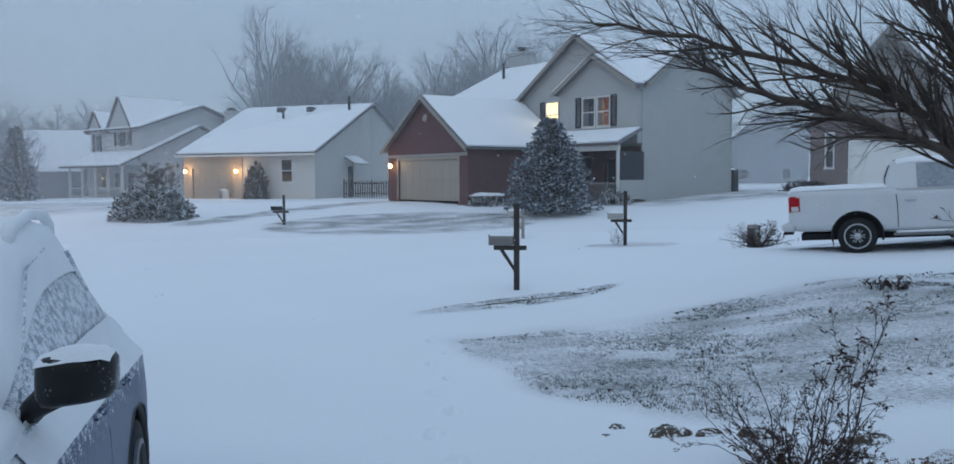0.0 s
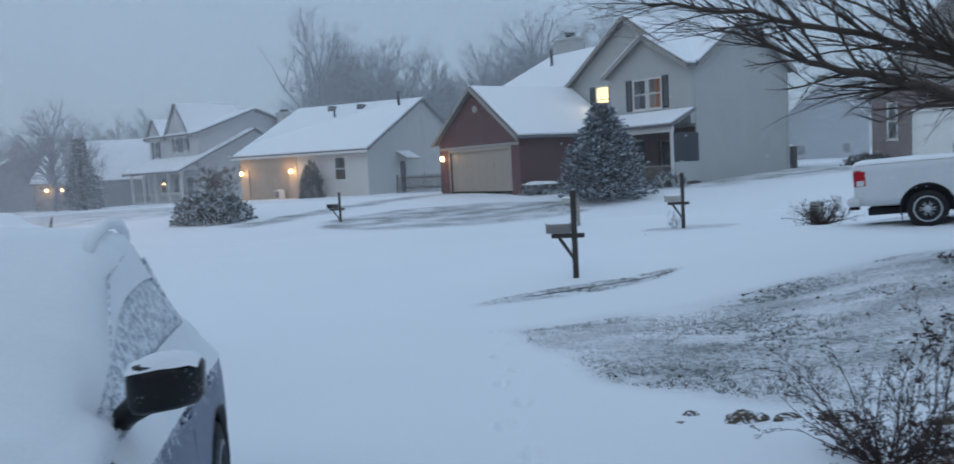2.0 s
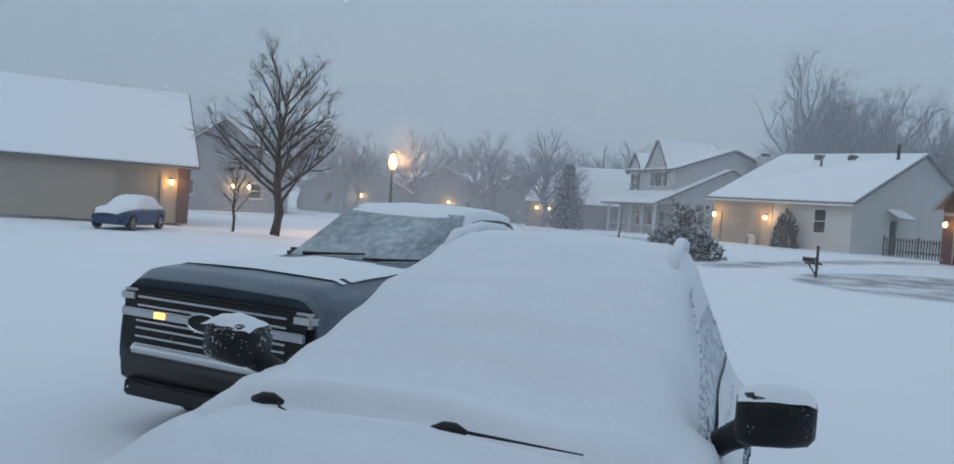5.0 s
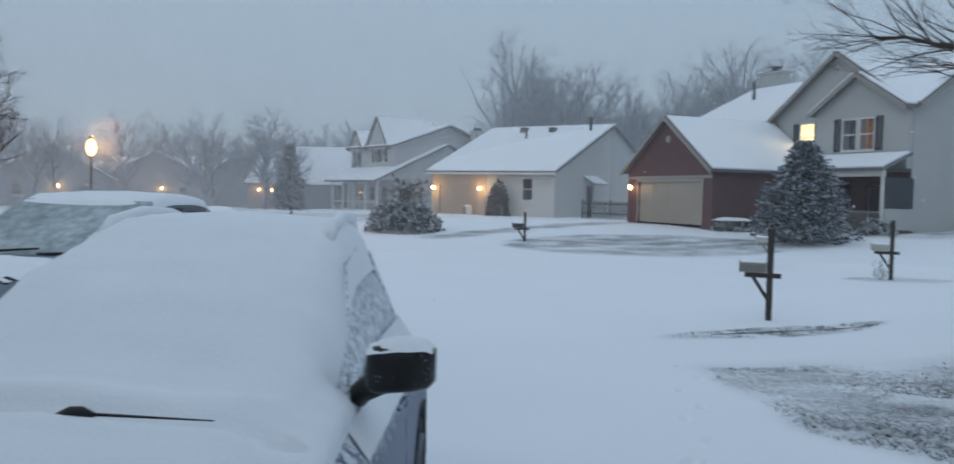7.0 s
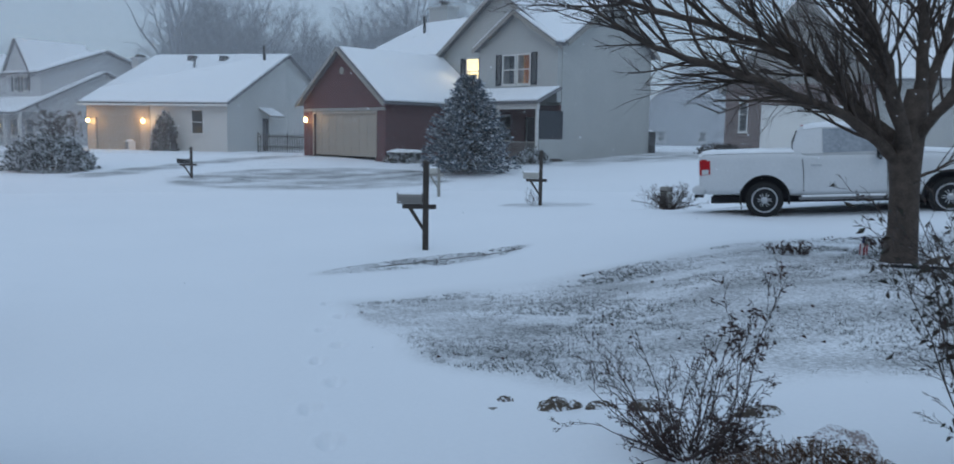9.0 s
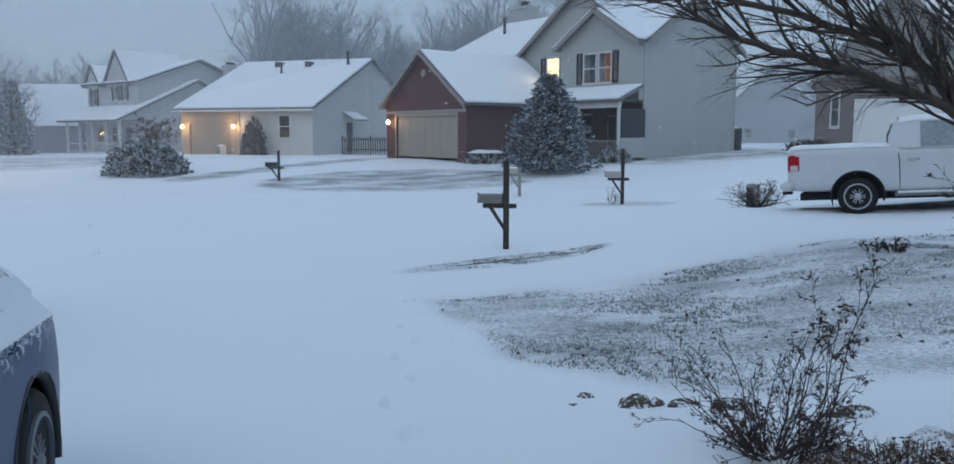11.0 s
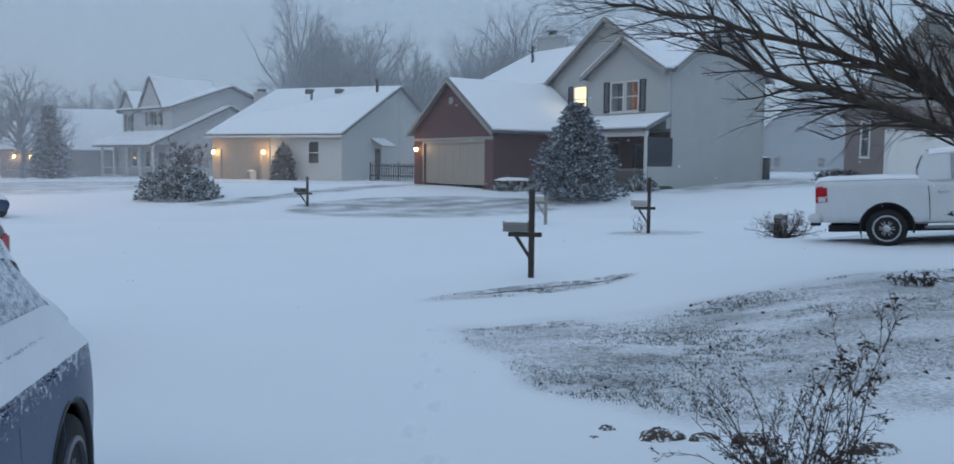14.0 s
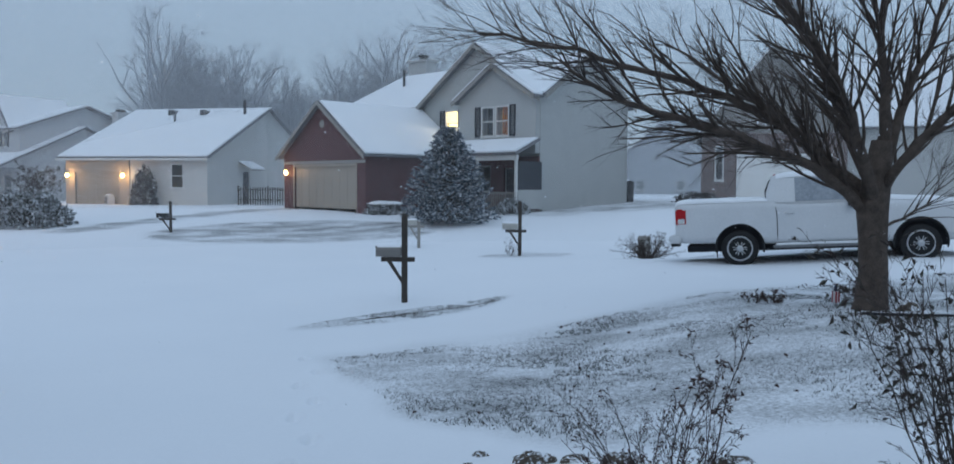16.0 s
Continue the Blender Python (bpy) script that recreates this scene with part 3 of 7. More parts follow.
# ---------- house with red brick garage and grey siding ----------
def house_a():
    h = thing("house", "two-storey grey-sided house with a red brick garage gable", "house", pose(8.26, 43.51, 0.38, 0, 0, -51.9))
    W, D, HE = 8.89, 7.36, 5.75
    lit = (-7.08, -6.0, 3.95, 5.40)
    dbl1, dbl2 = (-3.86, -2.9, 3.8, 5.38), (-2.8, -1.84, 3.8, 5.38)
    low1, low2 = (-4.6, -3.4, 0.9, 2.3), (-2.4, -1.4, 0.05, 2.15)
    front = wall_x(Shape(), -W, 0, 0, -0.3, HE, [lit, dbl1, dbl2, low1, low2])
    gable(front, -W, 0, 0, HE, 8.72)
    part("front_wall", front, SIDING_GREY, h, "grey lap siding")
    # shallower nested gable over the double window
    n = wall_x(Shape(), -5.6, -0.02, -0.35, 2.9, HE, [dbl1, dbl2], 0.34)
    gable(n, -5.6, -0.02, -0.35, HE, 7.45, 0.34)
    part("bay_wall", n, SIDING_GREY, h)
    side = wall_y(Shape(), 0.16, D, 0, -0.3, HE)
    side.prism([(-0.16, 0.0, HE), (-0.16, D, HE), (-0.16, D / 2, 8.2)], (0.16, 0, 0))
    part("side_wall", side, SIDING_GREY, h, "plain grey lap siding")
    part("corner_board", box((-0.10, -0.025, -0.3), (0.02, 0.10, HE - 0.1)), SIDING_GREY, h)
    part("corner_board", box((-0.10, D - 0.10, -0.3), (0.02, D + 0.02, HE - 0.1)), SIDING_GREY, h)
    rest = Shape()
    wall_x(rest, -15.5, 0, D - 0.16, -0.3, HE)
    wall_y(rest, 0.0, D - 0.16, -15.34, -0.3, HE)
    wall_x(rest, -15.34, -W, 0.0, -0.3, HE)
    part("rear_wall", rest, SIDING_GREY, h)
    part("upper_floor", box((-15.3, 0.17, 2.75), (-0.17, D - 0.17, 2.95)), ROOM, h)
    for (x0, x1, z0, z1), g in ((lit, (1, 2)), (dbl1, (2, 2)), (dbl2, (2, 2))):
        window(h, x0, x1, z0, z1, 0.0 if x0 < -6 else -0.35, (TRIM_WHITE, GLASS), (1, 2))
    window(h, *low1, 0.0)
    part("front_door", box((-2.38, 0.06, 0.05), (-1.42, 0.11, 2.13)), SHUTTER, h, "dark panelled front door", bevel=0.01)
    for a, b, y in ((-7.50, -7.10, 0), (-5.98, -5.62, 0), (-4.32, -3.92, -0.35), (-1.78, -1.38, -0.35)):
        shutter(h, a, b, 3.8 if y else 3.95, 5.4, y)
    # rooms behind the lit windows
    room = Shape().box((-8.6, 3.0, 2.96), (-5.0, 3.1, 5.6)).box((-8.7, 0.17, 2.96), (-8.6, 3.1, 5.6)).box((-4.95, 0.17, 2.96), (-4.85, 3.1, 5.6)).box((-8.7, 0.17, 5.6), (-0.2, 3.1, 5.7)).box((-4.84, 3.0, 2.96), (-0.2, 3.1, 5.6))
    part("room_wall", room, ROOM, h, "cream painted inner walls")
    for x, e, c in ((-6.5, 300, (1.0, 0.90, 0.72)), (-2.2, 70, (1.0, 0.52, 0.25))):
        lamp = bpy.data.lights.new("room_light", "POINT")
        lamp.energy, lamp.color, lamp.shadow_soft_size = e, c, 0.25
        o = new("room_light", lamp)
        o.parent, o.location = h, (x, 2.0, 4.6)
    cur = Shape()
    for k in range(11):
        x = -2.82 + k * 0.09
        cur.box((x, 0.22 + 0.03 * (k % 2), 3.75), (x + 0.085, 0.24 + 0.03 * (k % 2), 5.45))
    part("curtain", cur, CURTAIN, h, "orange-brown lit curtain")
    part("blind", box((-3.95, 0.2, 3.7), (-2.86, 0.22, 5.5)), SHUTTER, h, "dark drawn blind")
    # main roof and cross gables
    RZ, e = 8.2, 0.35
    k = (RZ - HE) / (D / 2)
    roof_plane(h, [(-W, -e, HE - k * e), (-W, D / 2, RZ), (-15.0, D / 2, RZ), (-18.0, -e, HE - k * e)])
    roof_plane(h, [(e, D + e, HE - k * e), (e, D / 2, RZ), (-15.0, D / 2, RZ), (-18.0, D + e, HE - k * e)])
    GZt, gw = 8.72, W / 2
    kg = (GZt - HE) / gw
    for s in (-1, 1):
        xo, xm = -gw + s * (gw + 0.3), -gw
        if s < 0:
            roof_plane(h, [(xo, -0.42, HE - kg * 0.3), (xm, -0.42, GZt), (xm, D / 2 + 0.3, GZt), (xo, D / 2 + 0.3, HE - kg * 0.3)])
    # the front gable meets the side gable in a valley that starts at the corner
    xv = -gw + (GZt - RZ) / kg
    roof_plane(h, [(0.12, -0.42, HE - kg * 0.12), (-gw, -0.42, GZt), (-gw, D / 2 + 0.6, GZt), (xv, D / 2, RZ), (0.12, 0.0, HE - kg * 0.12)])
    roof_plane(h, [(e, -0.02, HE - k * 0.02), (e, D / 2, RZ), (xv, D / 2, RZ), (0.05, -0.02, HE - k * 0.02)])
    part("rake_board", Shape().prism([(e + 0.01, -0.02, HE - 0.16), (e + 0.01, -0.02, HE + 0.08), (e + 0.01, D / 2, RZ + 0.1), (e + 0.01, D / 2, RZ - 0.14)], (0.035, 0, 0)), TRIM_GREY, h)
    part("rake_board", Shape().prism([(e + 0.01, D + e, HE - k * e - 0.16), (e + 0.01, D + e, HE - k * e + 0.08), (e + 0.01, D / 2, RZ + 0.1), (e + 0.01, D / 2, RZ - 0.14)], (0.035, 0, 0)), TRIM_GREY, h)
    kn = (7.45 - HE) / 2.79
    for s in (-1, 1):
        xm = -2.81
        roof_plane(h, [(xm + s * 3.0, -0.75, HE - kn * 0.2), (xm, -0.75, 7.45), (xm, 0.0, 7.45), (xm + s * 3.0, 0.0, HE - kn * 0.2)])
    for x0, zt, y, half, k2 in ((-gw, GZt, -0.46, gw + 0.3, kg), (-2.81, 7.45, -0.79, 3.0, kn)):
        for s in (-1, 1):
            part("rake_board", Shape().prism([(x0, y, zt - 0.14), (x0, y, zt + 0.1), (x0 + s * half, y, zt + 0.1 - k2 * half), (x0 + s * half, y, zt - 0.14 - k2 * half)], (0, 0.035, 0)), TRIM_GREY, h)
    # porch
    roof_plane(h, [(0.35, -2.1, 2.75), (-5.5, -2.1, 2.75), (-5.5, -0.36, 3.5), (0.35, -0.36, 3.5)])
    part("porch_beam", box((-5.5, -1.95, 2.5), (0.2, -1.8, 2.75)), TRIM_WHITE, h)
    for x in (-5.3, -2.6, 0.1):
        part("porch_post", box((x - 0.06, -1.93, 0.0), (x + 0.06, -1.81, 2.5)), TRIM_WHITE, h)
    part("porch_slab", box((-5.5, -2.0, -0.3), (0.2, -0.01, 0.06)), STONE, h)
    part("porch_brick", wall_x(Shape(), -5.48, 0.0, -0.12, 0.06, 2.74, [low1, low2], 0.115), BRICK_RED, h, "dark red brick")
    rail = Shape().box((-5.2, -1.9, 0.85), (0.0, -1.84, 0.93)).box((-5.2, -1.9, 0.12), (0.0, -1.84, 0.18))
    for q in range(36):
        rail.box((-5.15 + q * 0.143, -1.885, 0.18), (-5.11 + q * 0.143, -1.855, 0.85))
    part("porch_rail", rail, TRIM_GREY, h)
    screen = Shape().box((0.14, -1.78, 0.1), (0.18, -0.05, 1.05))
    part("porch_side_panel", screen, SIDING_GREY, h)
    part("porch_screen", box((0.15, -1.78, 1.06), (0.17, -0.05, 2.45)), SHUTTER, h, "dark mesh screen")
    # garage wing
    x0, x1, y0, GE, GR = -12.96, -5.5, -6.75, 2.84, 5.5
    door = (-11.9, -6.3, -0.3, 2.18)
    g = wall_x(Shape(), x0, x1, y0, -0.3, GE, [door])
    gable(g, x0, x1, y0, GE, GR)
    part("garage_wall", g, BRICK_RED, h, "red brick gable wall")
    part("garage_side_wall", wall_y(Shape(), y0 + 0.16, 0, x1, -0.3, GE), BRICK_RED, h)
    part("garage_side_wall", wall_y(Shape(), y0 + 0.16, 0, x0 + 0.16, -0.3, GE), BRICK_RED, h)
    garage_door(h, -11.9, -6.3, 2.18, y0, DOOR_BEIGE, 4, 8)
    part("garage_lintel", box((x0 - 0.01, y0 - 0.02, 2.32), (x1 + 0.01, y0 - 0.003, 2.48)), TRIM_GREY, h)
    xm, half = (x0 + x1) / 2, (x1 - x0) / 2
    kk = (GR - GE) / half
    for s in (-1, 1):
        roof_plane(h, [(xm + s * (half + 0.3), y0 - 0.35, GE - kk * 0.3), (xm, y0 - 0.35, GR), (xm, 0.0 if s > 0 else 1.0, GR), (xm + s * (half + 0.3), 0.0 if s > 0 else 1.0, GE - kk * 0.3)])
        part("rake_board", Shape().prism([(xm, y0 - 0.39, GR - 0.12), (xm, y0 - 0.39, GR + 0.1), (xm + s * (half + 0.32), y0 - 0.39, GE - kk * 0.32 + 0.1), (xm + s * (half + 0.32), y0 - 0.39, GE - kk * 0.32 - 0.12)], (0, 0.035, 0)), TRIM_GREY, h)
    part("gable_vent", Shape().lathe([(0.2, 0), (0.2, 0.03), (0.15, 0.04), (0.15, 0.02)], 16, "Y", (xm, y0 - 0.045, 4.4)), TRIM_GREY, h)
    vent_pipe(h, -13.4, 2.2, 7.1, 1.3, 0.09)
    ch = part("chimney", Shape().box((-15.6, 4.4, 6.5), (-13.8, 5.3, 9.3)).box((-15.7, 4.3, 9.3), (-13.7, 5.4, 9.45)), SIDING_GREY, h)
    part("chimney_cap", Shape().lathe([(0.25, 9.45), (0.25, 9.7), (0.4, 9.72), (0.4, 9.78)], 10, "Z", (-14.6, 4.85, 0)), BLACK_METAL, ch)
    base = h.matrix_world.copy()
    lantern(base @ pose(-12.52, y0, 1.9), 14)
    return h


house_a()


# ---------- white ranch house ----------
def house_b():
    h = thing("house", "white-sided single-storey house with lit garage and snowy roof", "house", pose(-10.35, 55.13, 0.12, 0, 0, -19.5))
    W, D, HE, HR = 10.05, 15.9, 3.2, 6.7
    door, win = (-9.35, -6.2, -0.2, 2.15), (-2.5, -1.62, 1.2, 2.72)
    part("front_wall", wall_x(Shape(), -5.4, 0, 0, -0.3, HE, [win]), SIDING_WHITE, h, "white lap siding")
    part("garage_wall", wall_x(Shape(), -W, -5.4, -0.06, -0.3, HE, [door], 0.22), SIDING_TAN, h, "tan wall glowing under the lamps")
    garage_door(h, -9.35, -6.2, 2.15, -0.06, DOOR_BEIGE, 4, 6)
    window(h, *win, 0.0)
    s = wall_y(Shape(), 0.16, D, 0, -0.3, HE, [(4.4, 5.3, 0.0, 2.3)])
    s.prism([(-0.16, 0, HE), (-0.16, D, HE), (-0.16, D / 2, HR)], (0.16, 0, 0))
    part("side_wall", s, SIDING_WHITE, h, "white lap siding gable wall")
    o = wall_y(Shape(), 0.16, D, -W + 0.16, -0.3, HE)
    o.prism([(-W, 0, HE), (-W, D, HE), (-W, D / 2, HR)], (0.16, 0, 0))
    wall_x(o, -W, 0, D, -0.3, HE)
    part("rear_wall", o, SIDING_WHITE, h)
    part("side_door", box((-0.12, 4.4, 0.0), (-0.08, 5.3, 2.3)), SHUTTER, h, "dark side door")
    k = (HR - HE) / (D / 2)
    for y, ym in ((-0.45, D / 2), (D + 0.45, D / 2)):
        roof_plane(h, [(0.35, y, HE - k * 0.45), (0.35, ym, HR), (-W - 0.35, ym, HR), (-W - 0.35, y, HE - k * 0.45)])
    part("gutter", box((-W - 0.35, -0.56, HE - k * 0.45 - 0.08), (0.36, -0.46, HE - k * 0.45 + 0.05)), TRIM_WHITE, h)
    aw = part("awning", Shape().prism([(0.0, 3.9, 2.95), (0.9, 3.9, 2.45), (0.9, 3.9, 2.38), (0.0, 3.9, 2.86)], (0, 1.9, 0)), TRIM_GREY, h)
    part("snow_layer", Shape().prism([(0.02, 3.92, 2.955), (0.88, 3.92, 2.475), (0.88, 3.92, 2.55), (0.02, 3.92, 3.03)], (0, 1.86, 0)), ROOF_SNOW, aw)
    for x, y, s2 in ((-6.7, 7.0, 1), (-4.15, 6.9, 1)):
        z = HE + k * y
        part("roof_vent", Shape().prism([(x - 0.25, y - 0.5, z - 0.05), (x - 0.25, y + 0.2, z + 0.35), (x - 0.25, y - 0.45, z + 0.4)], (0.5, 0, 0)), BLACK_METAL, h, bevel=0.03)
    vent_pipe(h, -5.6, 5.3, HE + k * 5.3, 0.7, 0.08)
    vent_pipe(h, -1.0, 6.6, HE + k * 6.6, 1.1, 0.1)
    base = h.matrix_world.copy()
    lantern(base @ pose(-9.82, -0.06, 2.0), 32)
    lantern(base @ pose(-5.78, -0.06, 2.0), 32)


house_b()


# ---------- far two-storey house with a porch ----------
def house_c():
    h = thing("house", "pale two-storey house with a snowy porch roof and two dormers", "house", pose(-27.4, 66.2, 0.1, 0, 0, -38))
    W, D = 8.6, 14.0
    k = (5.8 - 2.6) / (D / 2)
    wins = [(-6.6, -5.6, 0.8, 2.1), (-4.4, -3.4, 0.8, 2.1), (-2.4, -1.2, 0.1, 2.1)]
    part("front_wall", wall_x(Shape(), -W, 0, 1.8, -0.4, 3.2, wins), SIDING_FAR, h)
    for a in wins:
        window(h, *a, 1.8)
    for q in range(5):
        x = -W + 0.2 + q * (W - 0.4) / 4
        part("porch_post", box((x - 0.08, 0.1, -0.4), (x + 0.08, 0.26, 2.6)), TRIM_WHITE, h)
    part("porch_rail", Shape().box((-W + 0.2, 0.15, 0.7), (-0.2, 0.22, 0.78)).box((-W + 0.2, 0.15, 0.08), (-0.2, 0.22, 0.15)), TRIM_WHITE, h)
    part("porch_beam", box((-W, 0.08, 2.4), (0, 0.28, 2.62)), TRIM_WHITE, h)
    side = wall_y(Shape(), 1.96, D, 0, -0.4, 2.6)
    side.prism([(-0.16, 0, 2.6), (-0.16, D, 2.6), (-0.16, D / 2, 5.7)], (0.16, 0, 0))
    part("side_wall", side, SIDING_FAR, h)
    part("rear_wall", wall_y(wall_x(Shape(), -W, 0, D, -0.4, 2.6), 1.96, D, -W + 0.16, -0.4, 2.6), SIDING_FAR, h)
    for y in (-0.4, D + 0.4):
        roof_plane(h, [(0.4, y, 2.6 - 0.4 * k), (0.4, D / 2, 5.8), (-W - 0.4, D / 2, 5.8), (-W - 0.4, y, 2.6 - 0.4 * k)])
    # upper storey set back
    u0, u1, v0, v1 = -8.5, -0.6, 2.1, 13.0
    upw = [(-7.8, -7.0, 3.7, 5.2), (-4.3, -3.7, 4.2, 5.3), (-2.9, -2.3, 4.2, 5.3)]
    up = wall_x(Shape(), u0, u1, v0, 3.0, 5.6, upw)
    part("upper_wall", up, SIDING_FAR, h)
    for a in upw:
        window(h, *a, v0)
        shutter(h, a[0] - 0.3, a[0] - 0.02, a[2], a[3], v0)
        shutter(h, a[1] + 0.02, a[1] + 0.3, a[2], a[3], v0)
    ms = wall_y(Shape(), v0 + 0.16, v1, u1, 3.0, 5.6)
    ms.prism([(u1 - 0.16, v0, 5.6), (u1 - 0.16, v1, 5.6), (u1 - 0.16, (v0 + v1) / 2, 7.4)], (0.16, 0, 0))
    part("upper_side_wall", ms, SIDING_FAR, h)
    part("upper_rear_wall", wall_y(wall_x(Shape(), u0, u1, v1, 3.0, 5.6), v0 + 0.16, v1, u0 + 0.16, 3.0, 5.6), SIDING_FAR, h)
    vm = (v0 + v1) / 2
    for y in (v0 - 0.4, v1 + 0.4):
        roof_plane(h, [(u1 + 0.4, y, 5.45), (u1 + 0.4, vm, 7.5), (u0 - 0.4, vm, 7.5), (u0 - 0.4, y, 5.45)])
    for xm, hf, z, y in ((-7.4, 1.35, 7.1, 1.75), (-3.4, 2.0, 8.1, 1.7)):
        part("dormer_wall", gable(Shape(), xm - hf + 0.1, xm + hf - 0.1, y + 0.2, 5.4, z - 0.1), SIDING_FAR, h)
        for q in (-1, 1):
            roof_plane(h, [(xm + q * hf, y, 5.3), (xm, y, z), (xm, 7.5, z), (xm + q * hf, 7.5, 5.3)])
    ch = part("chimney", Shape().box((0.05, 9.4, -0.4), (0.9, 10.4, 7.1)).box((-0.05, 9.3, 7.1), (1.0, 10.5, 7.25)), SIDING_FAR, h)
    part("chimney_cap", Shape().box((0.25, 9.6, 7.25), (0.7, 10.2, 7.5)), BLACK_METAL, ch)


house_c()


# ---------- brown brick house beyond the pickup ----------
def house_d():
    h = thing("house", "brown brick house with a white garage door and steep snowy gable", "house", pose(18.75, 48.9, 1.0, 0, 0, -24))
    W, HE, AP, D = 7.8, 3.7, 8.5, 9.0
    door, win = (2.08, 6.9, -0.6, 2.4), (0.75, 1.25, 1.0, 3.0)
    f = wall_x(Shape(), 0, W, 0, -0.8, HE, [door, win])
    part("front_wall", f, BRICK_DARK, h, "dark brown brick")
    part("gable_wall", gable(Shape(), 0, W, 0, HE, AP - 0.1), SIDING_TAUPE, h, "taupe lap siding gable")
    window(h, *win, 0.0, (TRIM_WHITE, GLASS), (1, 2))
    garage_door(h, 2.08, 6.9, 2.4, 0.0, DOOR_WHITE, 4, 8)
    part("side_wall", wall_y(Shape(), 0.16, D, 0.16, -0.8, HE), BRICK_DARK, h)
    part("side_wall", wall_y(Shape(), 0.16, D, W, -0.8, HE), SIDING_GREY, h)
    part("rear_wall", gable(wall_x(Shape(), 0, W, D, -0.8, HE), 0, W, D, HE, AP - 0.1), SIDING_GREY, h)
    k = (AP - HE) / (W / 2)
    for s in (-1, 1):
        xm = W / 2
        roof_plane(h, [(xm + s * (W / 2 + 0.35), -0.4, HE - k * 0.35), (xm, -0.4, AP), (xm, D + 0.4, AP), (xm + s * (W / 2 + 0.35), D + 0.4, HE - k * 0.35)])
        part("rake_board", Shape().prism([(xm, -0.44, AP - 0.15), (xm, -0.44, AP + 0.1), (xm + s * (W / 2 + 0.35), -0.44, HE - k * 0.35 + 0.1), (xm + s * (W / 2 + 0.35), -0.44, HE - k * 0.35 - 0.15)], (0, 0.035, 0)), TRIM_GREY, h)
    wing = wall_x(Shape(), W + 0.01, 20, 1.2, -0.8, 4.0)
    wall_x(wing, W + 0.01, 20, 11.0, -0.8, 4.0)
    wall_y(wing, 1.36, 11, 20, -0.8, 4.0)
    part("wing_wall", wing, SIDING_GREY, h, "grey lap siding wing")
    roof_plane(h, [(W / 2 + 1, 0.8, 3.9), (20.4, 0.8, 3.9), (20.4, 6.0, 8.6), (W / 2 + 1, 6.0, 8.6)])
    roof_plane(h, [(W / 2 + 1, 11.4, 3.9), (20.4, 11.4, 3.9), (20.4, 6.0, 8.6), (W / 2 + 1, 6.0, 8.6)])


house_d()


def plain_house(label, m, W, D, HE, HR, wall=SIDING_FAR, group="distant houses"):
    """A far house: walls with windows, gable towards the street, snowy roof."""
    h = thing("house", label, "house", m, group)
    wins = [(-W / 4 - 0.5, -W / 4 + 0.5, 1.0, 2.2), (W / 4 - 0.5, W / 4 + 0.5, 1.0, 2.2)]
    f = gable(wall_x(Shape(), -W / 2, W / 2, 0, -0.6, HE, wins), -W / 2, W / 2, 0, HE, HR)
    part("front_wall", f, wall, h)
    for w in wins:
        window(h, *w, 0.0)
    part("side_wall", wall_y(Shape(), 0.16, D, W / 2, -0.6, HE), wall, h)
    part("side_wall", wall_y(Shape(), 0.16, D, -W / 2 + 0.16, -0.6, HE), wall, h)
    part("rear_wall", gable(wall_x(Shape(), -W / 2, W / 2, D, -0.6, HE), -W / 2, W / 2, D, HE, HR), wall, h)
    k = (HR - HE) / (W / 2)
    for s in (-1, 1):
        roof_plane(h, [(s * (W / 2 + 0.4), -0.4, HE - k * 0.4), (0, -0.4, HR), (0, D + 0.4, HR), (s * (W / 2 + 0.4), D + 0.4, HE - k * 0.4)])
    return h


# wall colour with the distance haze mixed in
FAR_WALL = material("haze_paled_siding", (0.30, 0.32, 0.35), rough=0.8, scale=0.5)
plain_house("hazy grey house with a steep snowy gable", pose(31.8, 95, 0.2, 0, 0, -18), 9, 10, 4.6, 8.6, FAR_WALL)
plain_house("long low house under snow behind bare trees", pose(-52, 84, -0.4, 0, 0, 75), 12, 22, 2.6, 5.6, FAR_WALL)
DIM_WALL = material("dim_grey_siding", (0.17, 0.18, 0.20), rough=0.8, scale=0.5)
plain_house("low hazy house showing its snowy roof slope", pose(-35.5, 80, -0.2, 0, 0, 100), 11, 9, 2.6, 6.2, DIM_WALL)
for q in (8.0, 6.7):
    lantern(pose(-35.5, 80, -0.2, 0, 0, 100) @ pose(-5.5, q, 1.9, 0, 0, -90), 25)
far_left = plain_house("pale house with a steep snowy roof and a lit lamp", pose(-53, 43.5, -0.3, 0, 0, 52), 10, 10, 3.0, 6.8, FAR_WALL)
for q in (0.8, 2.0):
    lantern(far_left.matrix_world @ pose(q, 0, 1.9), 25)
for label, m in (("hazy low house with one lit porch lamp", pose(-60, 66, -0.4, 0, 0, 42)), ("hazy low house with a lit lamp behind trees", pose(-55, 74.5, -0.4, 0, 0, 37))):
    lantern(plain_house(label, m, 11, 9, 2.6, 5.6, FAR_WALL).matrix_world @ pose(0.6, 0, 2.0), 25)


